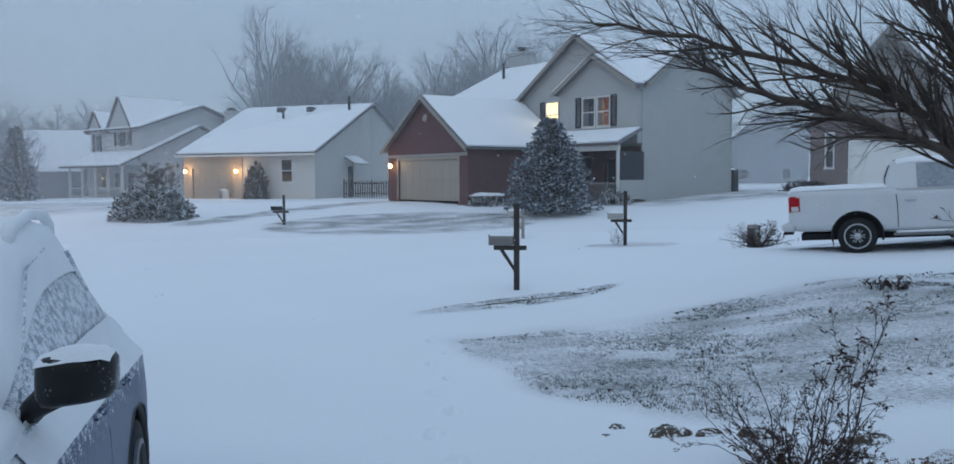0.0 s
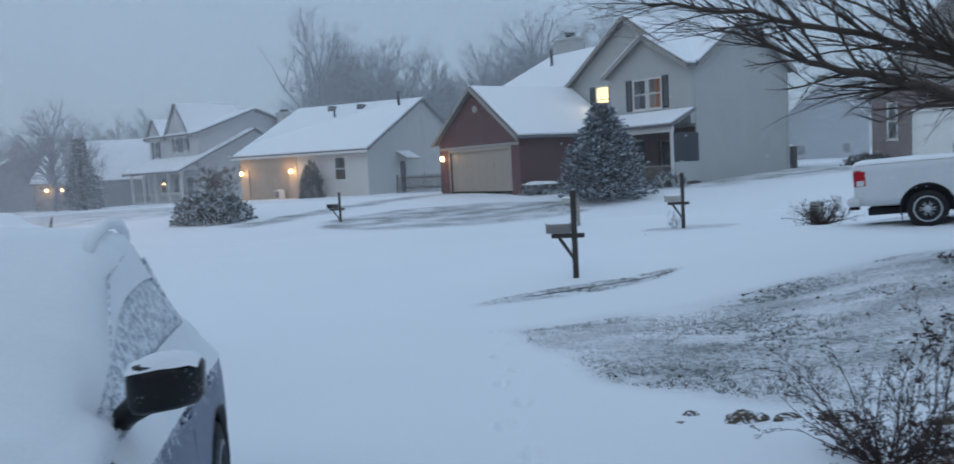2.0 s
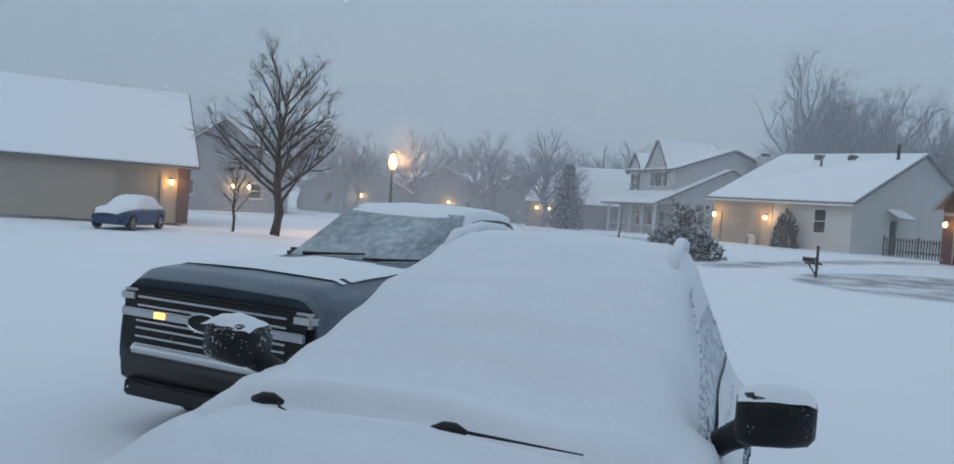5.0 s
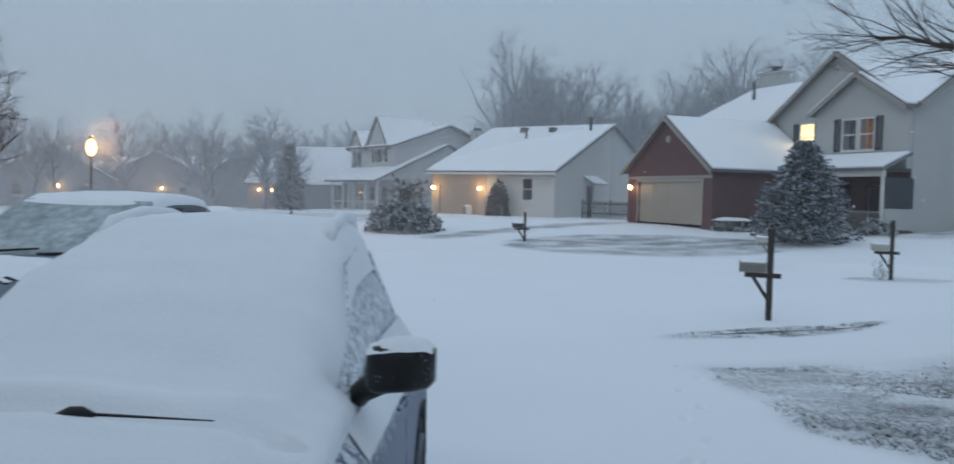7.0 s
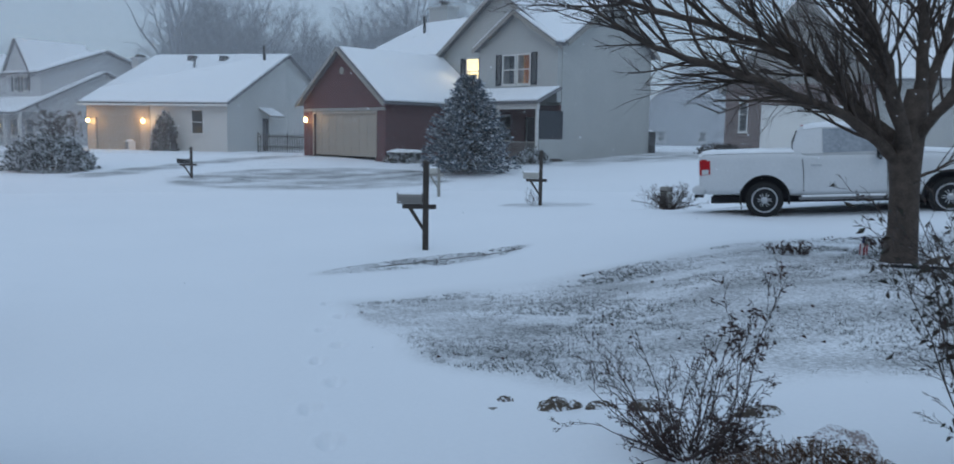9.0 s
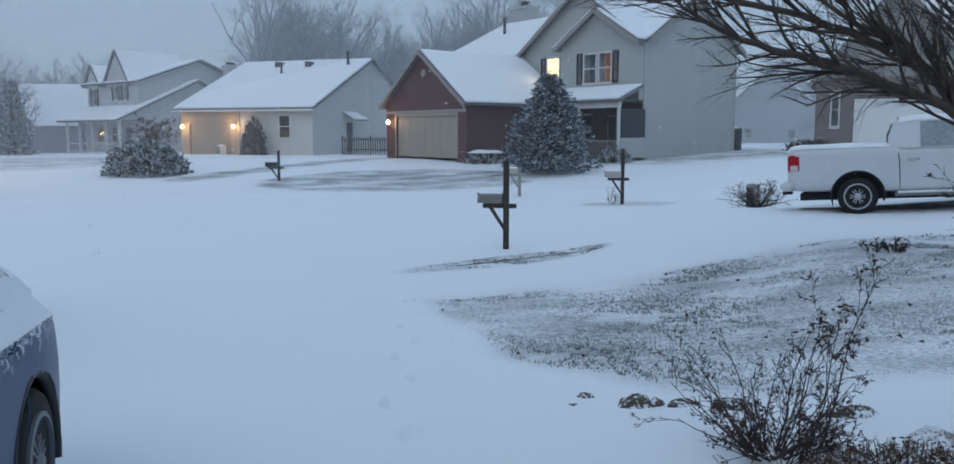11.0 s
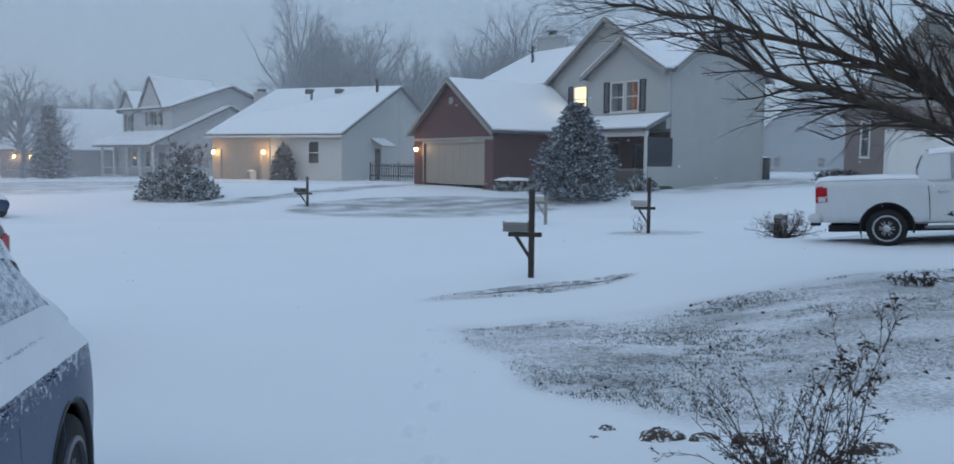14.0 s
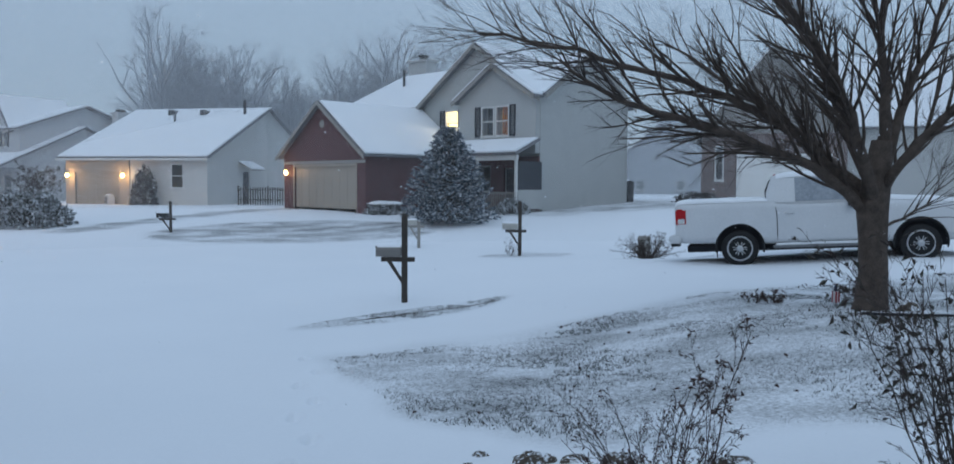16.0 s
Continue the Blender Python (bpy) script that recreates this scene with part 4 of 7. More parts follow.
# ---------- trees ----------
def grow(sh, p, d, r, length, level, rng, twigs, spread=0.55, lift=0.12, segs=5, kids=(3, 5), shrink=0.62, wiggle=0.16, sides=(7, 5, 4, 3)):
    """One branch and what grows from it; thick ones go into sh, fine ones into twigs."""
    pts, rad = [Vector(p)], [r]
    d = Vector(d).normalized()
    for k in range(segs):
        d = (d + Vector((rng.uniform(-1, 1), rng.uniform(-1, 1), rng.uniform(-1, 1) + lift)) * wiggle).normalized()
        pts.append(pts[-1] + d * (length / segs))
        rad.append(r * (1 - 0.72 * (k + 1) / segs))
    (sh if r > 0.02 else twigs).tube(pts, rad, sides[min(level, 3)])
    if level >= 3 or r < 0.0012:
        return
    for k in range(rng.randint(*kids)):
        u = rng.uniform(0.25, 1.0)
        i = min(segs - 1, int(u * segs))
        q = pts[i].lerp(pts[i + 1], u * segs - i)
        base = (pts[i + 1] - pts[i]).normalized()
        side = base.cross(Vector((rng.uniform(-1, 1), rng.uniform(-1, 1), rng.uniform(-1, 1)))).normalized()
        nd = (base * (1 - spread * 0.5) + side * spread * rng.uniform(0.7, 1.3) + Vector((0, 0, lift))).normalized()
        grow(sh, q, nd, max(0.0022, rad[i] * rng.uniform(0.45, 0.65)), length * shrink * rng.uniform(0.7, 1.1) * (1 - 0.35 * u), level + 1, rng, twigs, spread, lift, max(3, segs - 1), kids, shrink, wiggle, sides)


def yard_tree():
    """The spreading bare maple on the lawn."""
    rng = random.Random(11)
    x, y = 6.95, 12.2
    t = thing("maple_tree", "bare spreading maple with dark bark on the snowy lawn", "tree", pose(x, y, on(x, y) - 0.05))
    trunk, limbs, twigs = Shape(), Shape(), Shape()
    trunk.tube([(0, 0, -0.1), (0.0, 0, 0.12), (0.02, 0, 0.5), (0.0, 0, 1.0), (-0.02, 0, 1.35), (0.03, 0, 1.8), (0.08, 0, 2.3)], [0.29, 0.22, 0.188, 0.183, 0.20, 0.18, 0.13], 14)
    limb_lines = [
        ([(-0.05, 0.0, 1.25), (-0.7, -0.1, 1.8), (-1.7, -0.3, 2.2), (-2.9, -0.5, 2.5), (-3.7, -0.6, 2.75), (-4.4, -0.8, 3.1)], 0.115),
        ([(-0.08, 0.05, 1.4), (-0.8, 0.2, 2.15), (-1.6, 0.4, 2.75), (-2.8, 0.7, 3.2), (-4.2, 0.9, 3.6), (-5.2, 1.0, 3.75)], 0.11),
        ([(-0.05, -0.05, 1.5), (-0.55, -0.4, 2.4), (-1.1, -0.7, 3.2), (-2.1, -1.1, 4.0), (-3.3, -1.5, 4.6)], 0.12),
        ([(0.0, 0.1, 1.75), (-0.25, 0.5, 2.8), (-0.6, 0.9, 3.9), (-1.1, 1.4, 5.2)], 0.12),
        ([(0.06, 0.0, 2.1), (0.05, -0.1, 3.0), (-0.1, -0.2, 4.0), (0.05, -0.3, 5.4)], 0.125),
        ([(0.08, 0.0, 1.8), (0.5, 0.2, 2.7), (0.95, 0.4, 3.6), (1.6, 0.6, 4.9)], 0.12),
        ([(0.05, 0.05, 1.5), (0.7, 0.4, 2.15), (1.6, 0.7, 2.8), (2.7, 1.1, 3.4)], 0.085),
        ([(0.05, -0.1, 1.7), (0.5, -0.7, 2.6), (1.0, -1.3, 3.5), (1.4, -1.9, 4.6)], 0.10),
        ([(-0.05, 0.1, 1.6), (-0.5, 1.0, 2.4), (-1.1, 2.0, 3.2), (-1.9, 2.9, 4.0)], 0.10),
        ([(0.1, 0.0, 1.15), (0.5, -0.1, 1.35), (0.9, -0.1, 1.75)], 0.03),
    ]
    for line, r in limb_lines:
        pts = [Vector(q) for q in line]
        fine, rad = [], []
        n = (len(pts) - 1) * 4
        for k in range(n + 1):
            u = k / 4
            i = min(int(u), len(pts) - 2)
            q = pts[i].lerp(pts[i + 1], u - i)
            a, b = pts[max(0, i - 1)], pts[min(len(pts) - 1, i + 2)]
            q = q + ((pts[i] + pts[i + 1]) - (a + b)) * 0.125 * math.sin(math.pi * (u - i))
            fine.append(q + Vector((rng.uniform(-1, 1), rng.uniform(-1, 1), rng.uniform(-1, 1))) * 0.03 * min(1, k))
            rad.append(0.70 * r * (1 - 0.86 * k / n) + 0.004)
        limbs.tube(fine, rad, 9)
        for k in range(3, n + 1):
            for _ in range(3):
                d = (fine[k] - fine[k - 1]).normalized()
                side = d.cross(Vector((rng.uniform(-1, 1), rng.uniform(-1, 1), rng.uniform(-1, 1)))).normalized()
                nd = d * 0.85 + side * 0.5 + Vector((0, 0, 0.12))
                grow(limbs, fine[k], nd, min(0.026, rad[k] * 0.5), rng.uniform(0.7, 1.9) * (1 - 0.3 * k / n), 1, rng, twigs, 0.42, 0.06, 5, (3, 5), 0.6, 0.13)
    part("trunk", trunk, BARK, t, "ridged grey-brown bark", smooth=True)
    part("limb", limbs, BARK, t, smooth=True)
    part("twig", twigs, TWIG, t, "fine dark twigs")


yard_tree()


def bare_tree(m, height, seed, mat, label, group="", crown=0.45, stem=0.16, thick=1.0, kids=(4, 6), n=16):
    """A leafless tree: a tapering leader, rising limbs and a haze of fine twigs."""
    rng = random.Random(seed)
    t = thing("bare_tree", label, "tree", m, group)
    a, b = Shape(), Shape()
    pts = [Vector((0, 0, -0.3))]
    for k in range(8):
        pts.append(Vector((height * 0.02 * math.sin(k * 1.3 + seed), height * 0.015 * math.cos(k * 1.9 + seed), height * 0.085 * (k + 1))))
    rad = [height * 0.017 * thick * (1 - 0.1 * k) for k in range(9)]
    tr = Shape().tube(pts, rad, 8)
    for k in range(n):
        u = stem + (0.66 - stem) * k / n
        i = min(7, int(u / 0.085))
        p = pts[i].lerp(pts[i + 1], (u - 0.085 * i) / 0.085)
        w = k * 2.4 + rng.uniform(-0.5, 0.5)
        tilt = crown * rng.uniform(0.8, 1.5) * (1.3 - 0.8 * k / n)
        length = height * rng.uniform(0.36, 0.50) * (1.0 - 0.35 * k / n)
        grow(a, p, (math.cos(w) * tilt, math.sin(w) * tilt, 0.8), height * 0.0062 * thick * (1.1 - 0.5 * k / n), length, 0, rng, b, 0.6, 0.10, 6, kids, 0.55, 0.13, (6, 4, 3, 3))
    part("trunk", tr, mat, t, smooth=True)
    part("limb", a, mat, t)
    part("twig", b, mat, t)
    return t


def place_copies(protos, spots):
    """Copies of prototype trees at (x, y, size, turn); the prototypes go."""
    for k, (x, y, s, turn) in enumerate(spots):
        o = copy_thing(protos[k % len(protos)], pose(x, y, float(lie(x, y)) - 0.1, 0, 0, turn))
        o.scale = (s, s, s)
    for p in protos:
        for o in (*p.children_recursive, p):
            bpy.data.objects.remove(o)


def grove():
    """Bare woods behind the houses."""
    rng = random.Random(5)
    protos = [bare_tree(pose(0, 0, -200), 16, 100 + k, HAZED_TWIG, "tall bare tree with haze in its bark colour", "bare woods behind the houses", 0.40, 0.2, 1.35, (5, 7), 20) for k in range(5)]
    spots = [(-20.5, 84, 1.18, 20), (-17.5, 90, 1.05, 140), (1.5, 86, 1.15, 200), (9.0, 88, 1.12, 300), (5.0, 92, 1.1, 80)]
    for k in range(60):
        u = k / 59
        spots.append((-22 + 37 * u + rng.uniform(-1.2, 1.2), 88 + rng.uniform(-7, 14), rng.uniform(0.72, 1.0), rng.uniform(0, 360)))
    for k in range(16):
        spots.append((18 + 4.5 * k + rng.uniform(-2, 2), 110 + rng.uniform(-8, 14), rng.uniform(0.6, 0.8), rng.uniform(0, 360)))
    place_copies(protos, spots)
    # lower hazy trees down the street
    low = [bare_tree(pose(0, 0, -200), 9, 300 + k, HAZED_TWIG, "hazy bare street tree", "bare street trees", 0.6, 0.2, 1.5, (5, 7), 18) for k in range(3)]
    spots = [(-37.5, 66, 0.85, 10), (-34.0, 64, 0.7, 80), (-40.5, 62, 0.8, 200)]
    for k in range(60):
        w = radians(24 + 0.95 * k)
        d = 92 + rng.uniform(-12, 22)
        spots.append((-d * math.sin(w), d * math.cos(w), rng.uniform(0.9, 1.25), rng.uniform(0, 360)))
    place_copies(low, spots)


grove()

# ---------- vehicles ----------
def spline(keys, u):
    """Smooth interpolation of rows (u, values...) at u."""
    us = [k[0] for k in keys]
    i = max(0, min(len(us) - 2, sum(1 for q in us[1:-1] if q <= u)))
    a, b = keys[i], keys[i + 1]
    p, n = keys[max(0, i - 1)], keys[min(len(keys) - 1, i + 2)]
    t = (u - a[0]) / (b[0] - a[0])
    h = b[0] - a[0]
    out = []
    for k in range(1, len(a)):
        ma = (b[k] - p[k]) / max(1e-6, b[0] - p[0]) * h
        mb = (n[k] - a[k]) / max(1e-6, n[0] - a[0]) * h
        out.append((2 * t ** 3 - 3 * t * t + 1) * a[k] + (t ** 3 - 2 * t * t + t) * ma + (3 * t * t - 2 * t ** 3) * b[k] + (t ** 3 - t * t) * mb)
    return out


def hull(keys, n=64, bulge=0.012):
    """Rings of points along y: floor, sill, flank, belt, roof edge, roof. Rows: y, floor z, half width, belt z, belt half width, top z, top half width."""
    rings = []
    y0, y1 = keys[0][0], keys[-1][0]
    for i in range(n + 1):
        y = y0 + (y1 - y0) * i / n
        zb, w, zl, wl, zt, wt = spline(keys, y)
        r = min(0.09, 0.45 * max(0.01, zt - zl))
        half = [(0, zb), (w * 0.8, zb), (w * 0.95, zb + 0.05), (w * 0.995, zb + 0.16), (w * 1.0, zb + (zl - zb) * 0.38), (w * 1.0, zb + (zl - zb) * 0.55), (w * 0.99, zb + (zl - zb) * 0.72), (w * 0.975, zb + (zl - zb) * 0.86), (wl, zl - 0.03), (wl - 0.02, zl)]
        for q in (0.25, 0.5, 0.75):
            half.append((wl - 0.02 + (wt + 0.02 - wl) * q + bulge * math.sin(math.pi * q), zl + (zt - r - zl) * q))
        half += [(wt, zt - r), (wt - 0.03, zt - r * 0.45), (wt - 0.10, zt - r * 0.12), (wt * 0.5, zt), (0, zt + 0.008)]
        rings.append([(x, y, z) for x, z in half] + [(-x, y, z) for x, z in half[-2:0:-1]])
    return rings


def skin(rings, keep, arches=(), ends=True):
    """Faces of a hull for the ring strips in keep, leaving round wheel openings."""
    sh = Shape()
    n = len(rings[0])
    for r in rings:
        sh.v += r
    for i in range(len(rings) - 1):
        for k in range(n):
            if not keep(i, k):
                continue
            q = (i * n + k, i * n + (k + 1) % n, (i + 1) * n + (k + 1) % n, (i + 1) * n + k)
            a, b, c, d = (Vector(sh.v[j]) for j in q)
            mid_q = (a + b + c + d) / 4
            near = [w for w in arches if abs(mid_q.x) > 0.35 and abs(math.hypot(mid_q.y - w[0], mid_q.z - w[1]) - w[2]) < 0.16]
            if any((mid_q.y - w[0]) ** 2 + (mid_q.z - w[1]) ** 2 < w[2] ** 2 and abs(mid_q.x) > 0.35 for w in arches) and not near:
                continue
            if not near:
                sh.f.append(q)
                continue
            m = 7
            base = len(sh.v)
            for u in range(m + 1):
                for v in range(m + 1):
                    x, y = a.lerp(d, u / m), b.lerp(c, u / m)
                    sh.v.append(tuple(x.lerp(y, v / m)))
            for u in range(m):
                for v in range(m):
                    f = (base + u * (m + 1) + v, base + u * (m + 1) + v + 1, base + (u + 1) * (m + 1) + v + 1, base + (u + 1) * (m + 1) + v)
                    g = sum((Vector(sh.v[j]) for j in f), Vector()) / 4
                    if not any((g.y - w[0]) ** 2 + (g.z - w[1]) ** 2 < w[2] ** 2 for w in near):
                        sh.f.append(f)
    if ends:
        sh.f.append(tuple(range(n)))
        sh.f.append(tuple((len(rings) - 1) * n + k for k in range(n)))
    return sh


def wheel(parent, x, y, z, r, out, spokes=6, rim_mat=ALLOY, width=0.2):
    """A wheel at its centre; out is +1 or -1, the side that it shows."""
    t = part("tyre", Shape().lathe([(r * 0.68, -width / 2), (r * 0.93, -width / 2), (r, -width * 0.36), (r, width * 0.36), (r * 0.93, width / 2), (r * 0.68, width / 2)], 32, "Y"), RUBBER, parent, smooth=True)
    t.matrix_local = pose(x, y, z, 0, 0, 90)
    rim = Shape().lathe([(r * 0.70, -0.03), (r * 0.69, 0.05), (r * 0.62, 0.055), (r * 0.60, -0.02)], 32, "Y")
    rim.lathe([(r * 0.17, -0.03), (r * 0.17, 0.04), (r * 0.09, 0.055)], 16, "Y")
    for k in range(spokes):
        w = math.tau * k / spokes
        for s in (-1, 1):
            a, b = w + s * 0.10, w + s * 0.13
            rim.prism([(r * 0.15 * math.cos(a), 0.04, r * 0.15 * math.sin(a)), (r * 0.62 * math.cos(b), 0.03, r * 0.62 * math.sin(b)), (r * 0.62 * math.cos(b + s * 0.1), 0.03, r * 0.62 * math.sin(b + s * 0.1)), (r * 0.15 * math.cos(a + s * 0.25), 0.04, r * 0.15 * math.sin(a + s * 0.25))], (0, -0.035, 0))
    m = part("rim", rim, rim_mat, t, "spoked alloy rim")
    m.matrix_local = pose(0, -(width / 2 - 0.035) * out, 0, 0, 0, 0 if out < 0 else 180)
    return t


def half_disc(x0, x1, y, z, r):
    """A dark wheel house: a half disc above the axle."""
    return Shape().prism([(x0, y + r * math.cos(a), z + r * math.sin(a)) for a in [math.pi * q / 16 for q in range(17)]], (x1 - x0, 0, 0))


def arch_trim(parent, x, y, z, r, mat, thick=0.035):
    pts = [(x, y + r * math.cos(a), z + r * math.sin(a)) for a in [math.pi * (k / 20 * 1.16 - 0.08) for k in range(21)]]
    return part("wheel_arch", Shape().tube(pts, thick, 8), mat, parent, smooth=True)


def dusted_paint(name, paint, start, scale=9.0, grain=95.0):
    """Glossy paint on which snow clings: solid above the height start, breaking into flecks below it."""
    m = snowed(name, paint, 0.3, scale=scale, rough=0.32, grain=grain)
    n, l = m.node_tree.nodes, m.node_tree.links
    cr = [x for x in n if x.type == "VALTORGB"][0]
    add = cr.inputs[0].links[0].from_socket
    tc = n.new("ShaderNodeTexCoord")
    xyz = n.new("ShaderNodeSeparateXYZ")
    l.new(tc.outputs["Object"], xyz.inputs[0])
    up = n.new("ShaderNodeMapRange")
    up.inputs["From Min"].default_value, up.inputs["From Max"].default_value = start - 0.26, start + 0.08
    up.inputs["To Min"].default_value, up.inputs["To Max"].default_value = -0.20, 0.16
    l.new(xyz.outputs["Z"], up.inputs["Value"])
    total = n.new("ShaderNodeMath")
    l.new(up.outputs[0], total.inputs[0])
    l.new(add, total.inputs[1])
    for socket in [k.to_socket for k in list(add.links) if k.to_node in (cr, [x for x in n if x.type == "MAP_RANGE"][0])]:
        l.new(total.outputs[0], socket)
    return m


CAR_BLUE = dusted_paint("blue_paint_flecked_with_snow", (0.020, 0.048, 0.125), 0.92, 22.0, 130.0)
CAR_BLUE.node_tree.nodes["Principled BSDF"].inputs["Specular IOR Level"].default_value = 0.25
CAR_GLASS_SNOW = snowed("snow_flecked_car_glass", (0.30, 0.34, 0.39), 0.62, scale=30, rough=0.4, grain=170)
PLASTIC = material("black_textured_plastic", (0.016, 0.016, 0.017), rough=0.55, scale=40)
MIRROR_CAP = snowed("black_mirror_shell_flecked_with_snow", (0.012, 0.012, 0.013), 0.30, scale=6, rough=0.4, grain=120)
CLADDING = material("grey_sill_plastic", (0.20, 0.21, 0.22), rough=0.6, scale=10)


def drift(rings, keep, lift, groove=None):
    """A blanket of snow lying on part of a hull: lifted by its own depth, thin at its rim, uneven."""
    sh = Shape()
    n = len(rings[0])
    used = {}
    cells = [(i, k) for i in range(len(rings) - 1) for k in range(n) if keep(i, k)]
    count = {}
    for i, k in cells:
        for a, b in ((i, k), (i, (k + 1) % n), (i + 1, (k + 1) % n), (i + 1, k)):
            count[a, b] = count.get((a, b), 0) + 1
    for (i, k), c in count.items():
        p = Vector(rings[i][k])
        a, b = Vector(rings[max(0, i - 1)][k]), Vector(rings[min(len(rings) - 1, i + 1)][k])
        d, e = Vector(rings[i][(k - 1) % n]), Vector(rings[i][(k + 1) % n])
        nn = (e - d).cross(b - a).normalized()
        nn = -nn if nn.z < 0 else nn
        depth = lift if c == 4 else 0.012
        depth *= 0.8 + 0.4 * noise.noise(p * 2.1) + 0.25 * noise.noise(p * 9)
        if groove is not None and abs(p.x) < 0.62:
            depth *= 1 - 0.85 * math.exp(-((p.y - groove + 0.12 * p.x * p.x) / 0.035) ** 2) + 0.35 * math.exp(-((p.y - groove - 0.10) / 0.06) ** 2)
        used[i, k] = len(sh.v)
        sh.v.append(tuple(p + nn * depth + Vector((0, 0, depth * 0.3))))
    for i, k in cells:
        sh.f.append((used[i, k], used[i, (k + 1) % n], used[i + 1, (k + 1) % n], used[i + 1, k]))
    return sh


def suv():
    """The snow-covered small SUV beside the camera, nose towards it."""
    c = thing("parked_suv", "blue-grey small SUV thickly covered in fresh snow on the drive", "car", pose(-1.835, 3.345, -0.14, -2.7, 0, 15.4))
    keys = [(-1.45, 0.36, 0.599, 0.7, 0.52, 0.76, 0.4), (-1.28, 0.25, 0.717, 0.8, 0.64, 0.88, 0.48), (-0.8, 0.22, 0.765, 0.9, 0.69, 0.99, 0.52), (-0.35, 0.22, 0.781, 0.99, 0.705, 1.07, 0.57), (-0.08, 0.22, 0.786, 1.02, 0.705, 1.13, 0.6), (0.35, 0.22, 0.786, 1.03, 0.705, 1.34, 0.56), (0.78, 0.22, 0.786, 1.03, 0.7, 1.52, 0.505), (1.15, 0.22, 0.786, 1.03, 0.7, 1.59, 0.495), (1.58, 0.22, 0.792, 1.035, 0.7, 1.59, 0.47), (1.92, 0.24, 0.802, 1.04, 0.69, 1.53, 0.42), (2.2, 0.28, 0.786, 1.02, 0.665, 1.38, 0.37), (2.36, 0.32, 0.749, 0.98, 0.63, 1.1, 0.38), (2.43, 0.38, 0.696, 0.92, 0.57, 0.96, 0.42)]
    R = hull(keys, 132, 0.04)
    n = len(R[0])
    half = 18
    fold = lambda k: k if k < half - 1 else n - 1 - k
    ya = lambda i: keys[0][0] + (keys[-1][0] - keys[0][0]) * (i + 0.5) / 132
    arches = [(-0.65, 0.33, 0.40), (1.76, 0.33, 0.40)]
    body = part("body", skin(R, lambda i, k: fold(k) < 9, arches), CAR_BLUE, c, "blue-grey paint speckled with snow", smooth=True)
    part("roof_panel", skin(R, lambda i, k: fold(k) >= 12 or (fold(k) >= 9 and (ya(i) < 0.0 or ya(i) > 2.22)), (), False), CAR_BLUE, c, smooth=True)
    part("windshield", skin(R, lambda i, k: fold(k) >= 14 and -0.05 < ya(i) < 0.85, (), False), CAR_GLASS_SNOW, c, smooth=True)
    for s in (0, 1):
        for name, a, b in (("quarter_glass", 0.0, 0.30), ("side_window", 0.30, 1.02), ("side_window", 1.02, 1.66), ("quarter_glass", 1.66, 2.22)):
            part(name, skin(R, lambda i, k: 9 <= fold(k) < 12 and a <= ya(i) < b and (k < half) == (s == 0), (), False), CAR_GLASS_SNOW, c, "snow-flecked side glass", smooth=True)
        sx = 1 if s == 0 else -1
        for y in (1.02, 1.66):
            part("pillar", Shape().tube([(sx * 0.685, y, 1.03), (sx * 0.61, y, 1.25), (sx * 0.505, y + 0.02, 1.48)], 0.016, 6), CAR_GLASS_SNOW, c, smooth=True)
        part("window_seal", Shape().tube([(sx * 0.715, -0.02, 1.03), (sx * 0.712, 0.8, 1.035), (sx * 0.70, 1.6, 1.035), (sx * 0.672, 2.15, 1.02)], 0.008, 6), CAR_GLASS_SNOW, c)
        arc = [(sx * 0.69, 0.02, 1.06), (sx * 0.63, 0.36, 1.26), (sx * 0.545, 0.78, 1.45), (sx * 0.53, 1.15, 1.515), (sx * 0.505, 1.55, 1.51), (sx * 0.465, 1.85, 1.46), (sx * 0.465, 2.05, 1.34), (sx * 0.61, 2.17, 1.06)]
        part("window_trim", Shape().tube(arc, 0.005, 6), CAR_GLASS_SNOW, c, smooth=True)
        for y in (-0.05, 0.62):
            h = Shape().tube([(sx * 0.768, y + 0.8, 0.89), (sx * 0.79, y + 0.84, 0.90), (sx * 0.79, y + 0.98, 0.90), (sx * 0.768, y + 1.02, 0.89)], 0.011, 6)
            part("door_handle", h, CAR_BLUE, c, smooth=True)
        for y in (0.02, 1.00, 1.62):
            part("door_seam", Shape().tube([(sx * 0.782, y, 0.34), (sx * 0.786, y, 0.6), (sx * 0.776, y + 0.01, 0.80)], 0.004, 5), CAR_BLUE, c)
        part("sill", Shape().tube([(sx * 0.765, -0.2, 0.27), (sx * 0.785, 0.6, 0.26), (sx * 0.785, 1.0, 0.26), (sx * 0.77, 1.32, 0.28)], 0.05, 8), CLADDING, c, "grey sill moulding", smooth=True)
        rail = Shape().tube([(sx * 0.46, 0.85, 1.53), (sx * 0.46, 0.95, 1.60), (sx * 0.45, 1.25, 1.65), (sx * 0.44, 1.55, 1.65), (sx * 0.41, 1.82, 1.60), (sx * 0.39, 1.92, 1.54)], 0.024, 8)
        part("roof_rail", rail, CAR_SNOW, c, "snow-covered roof rail", smooth=True)
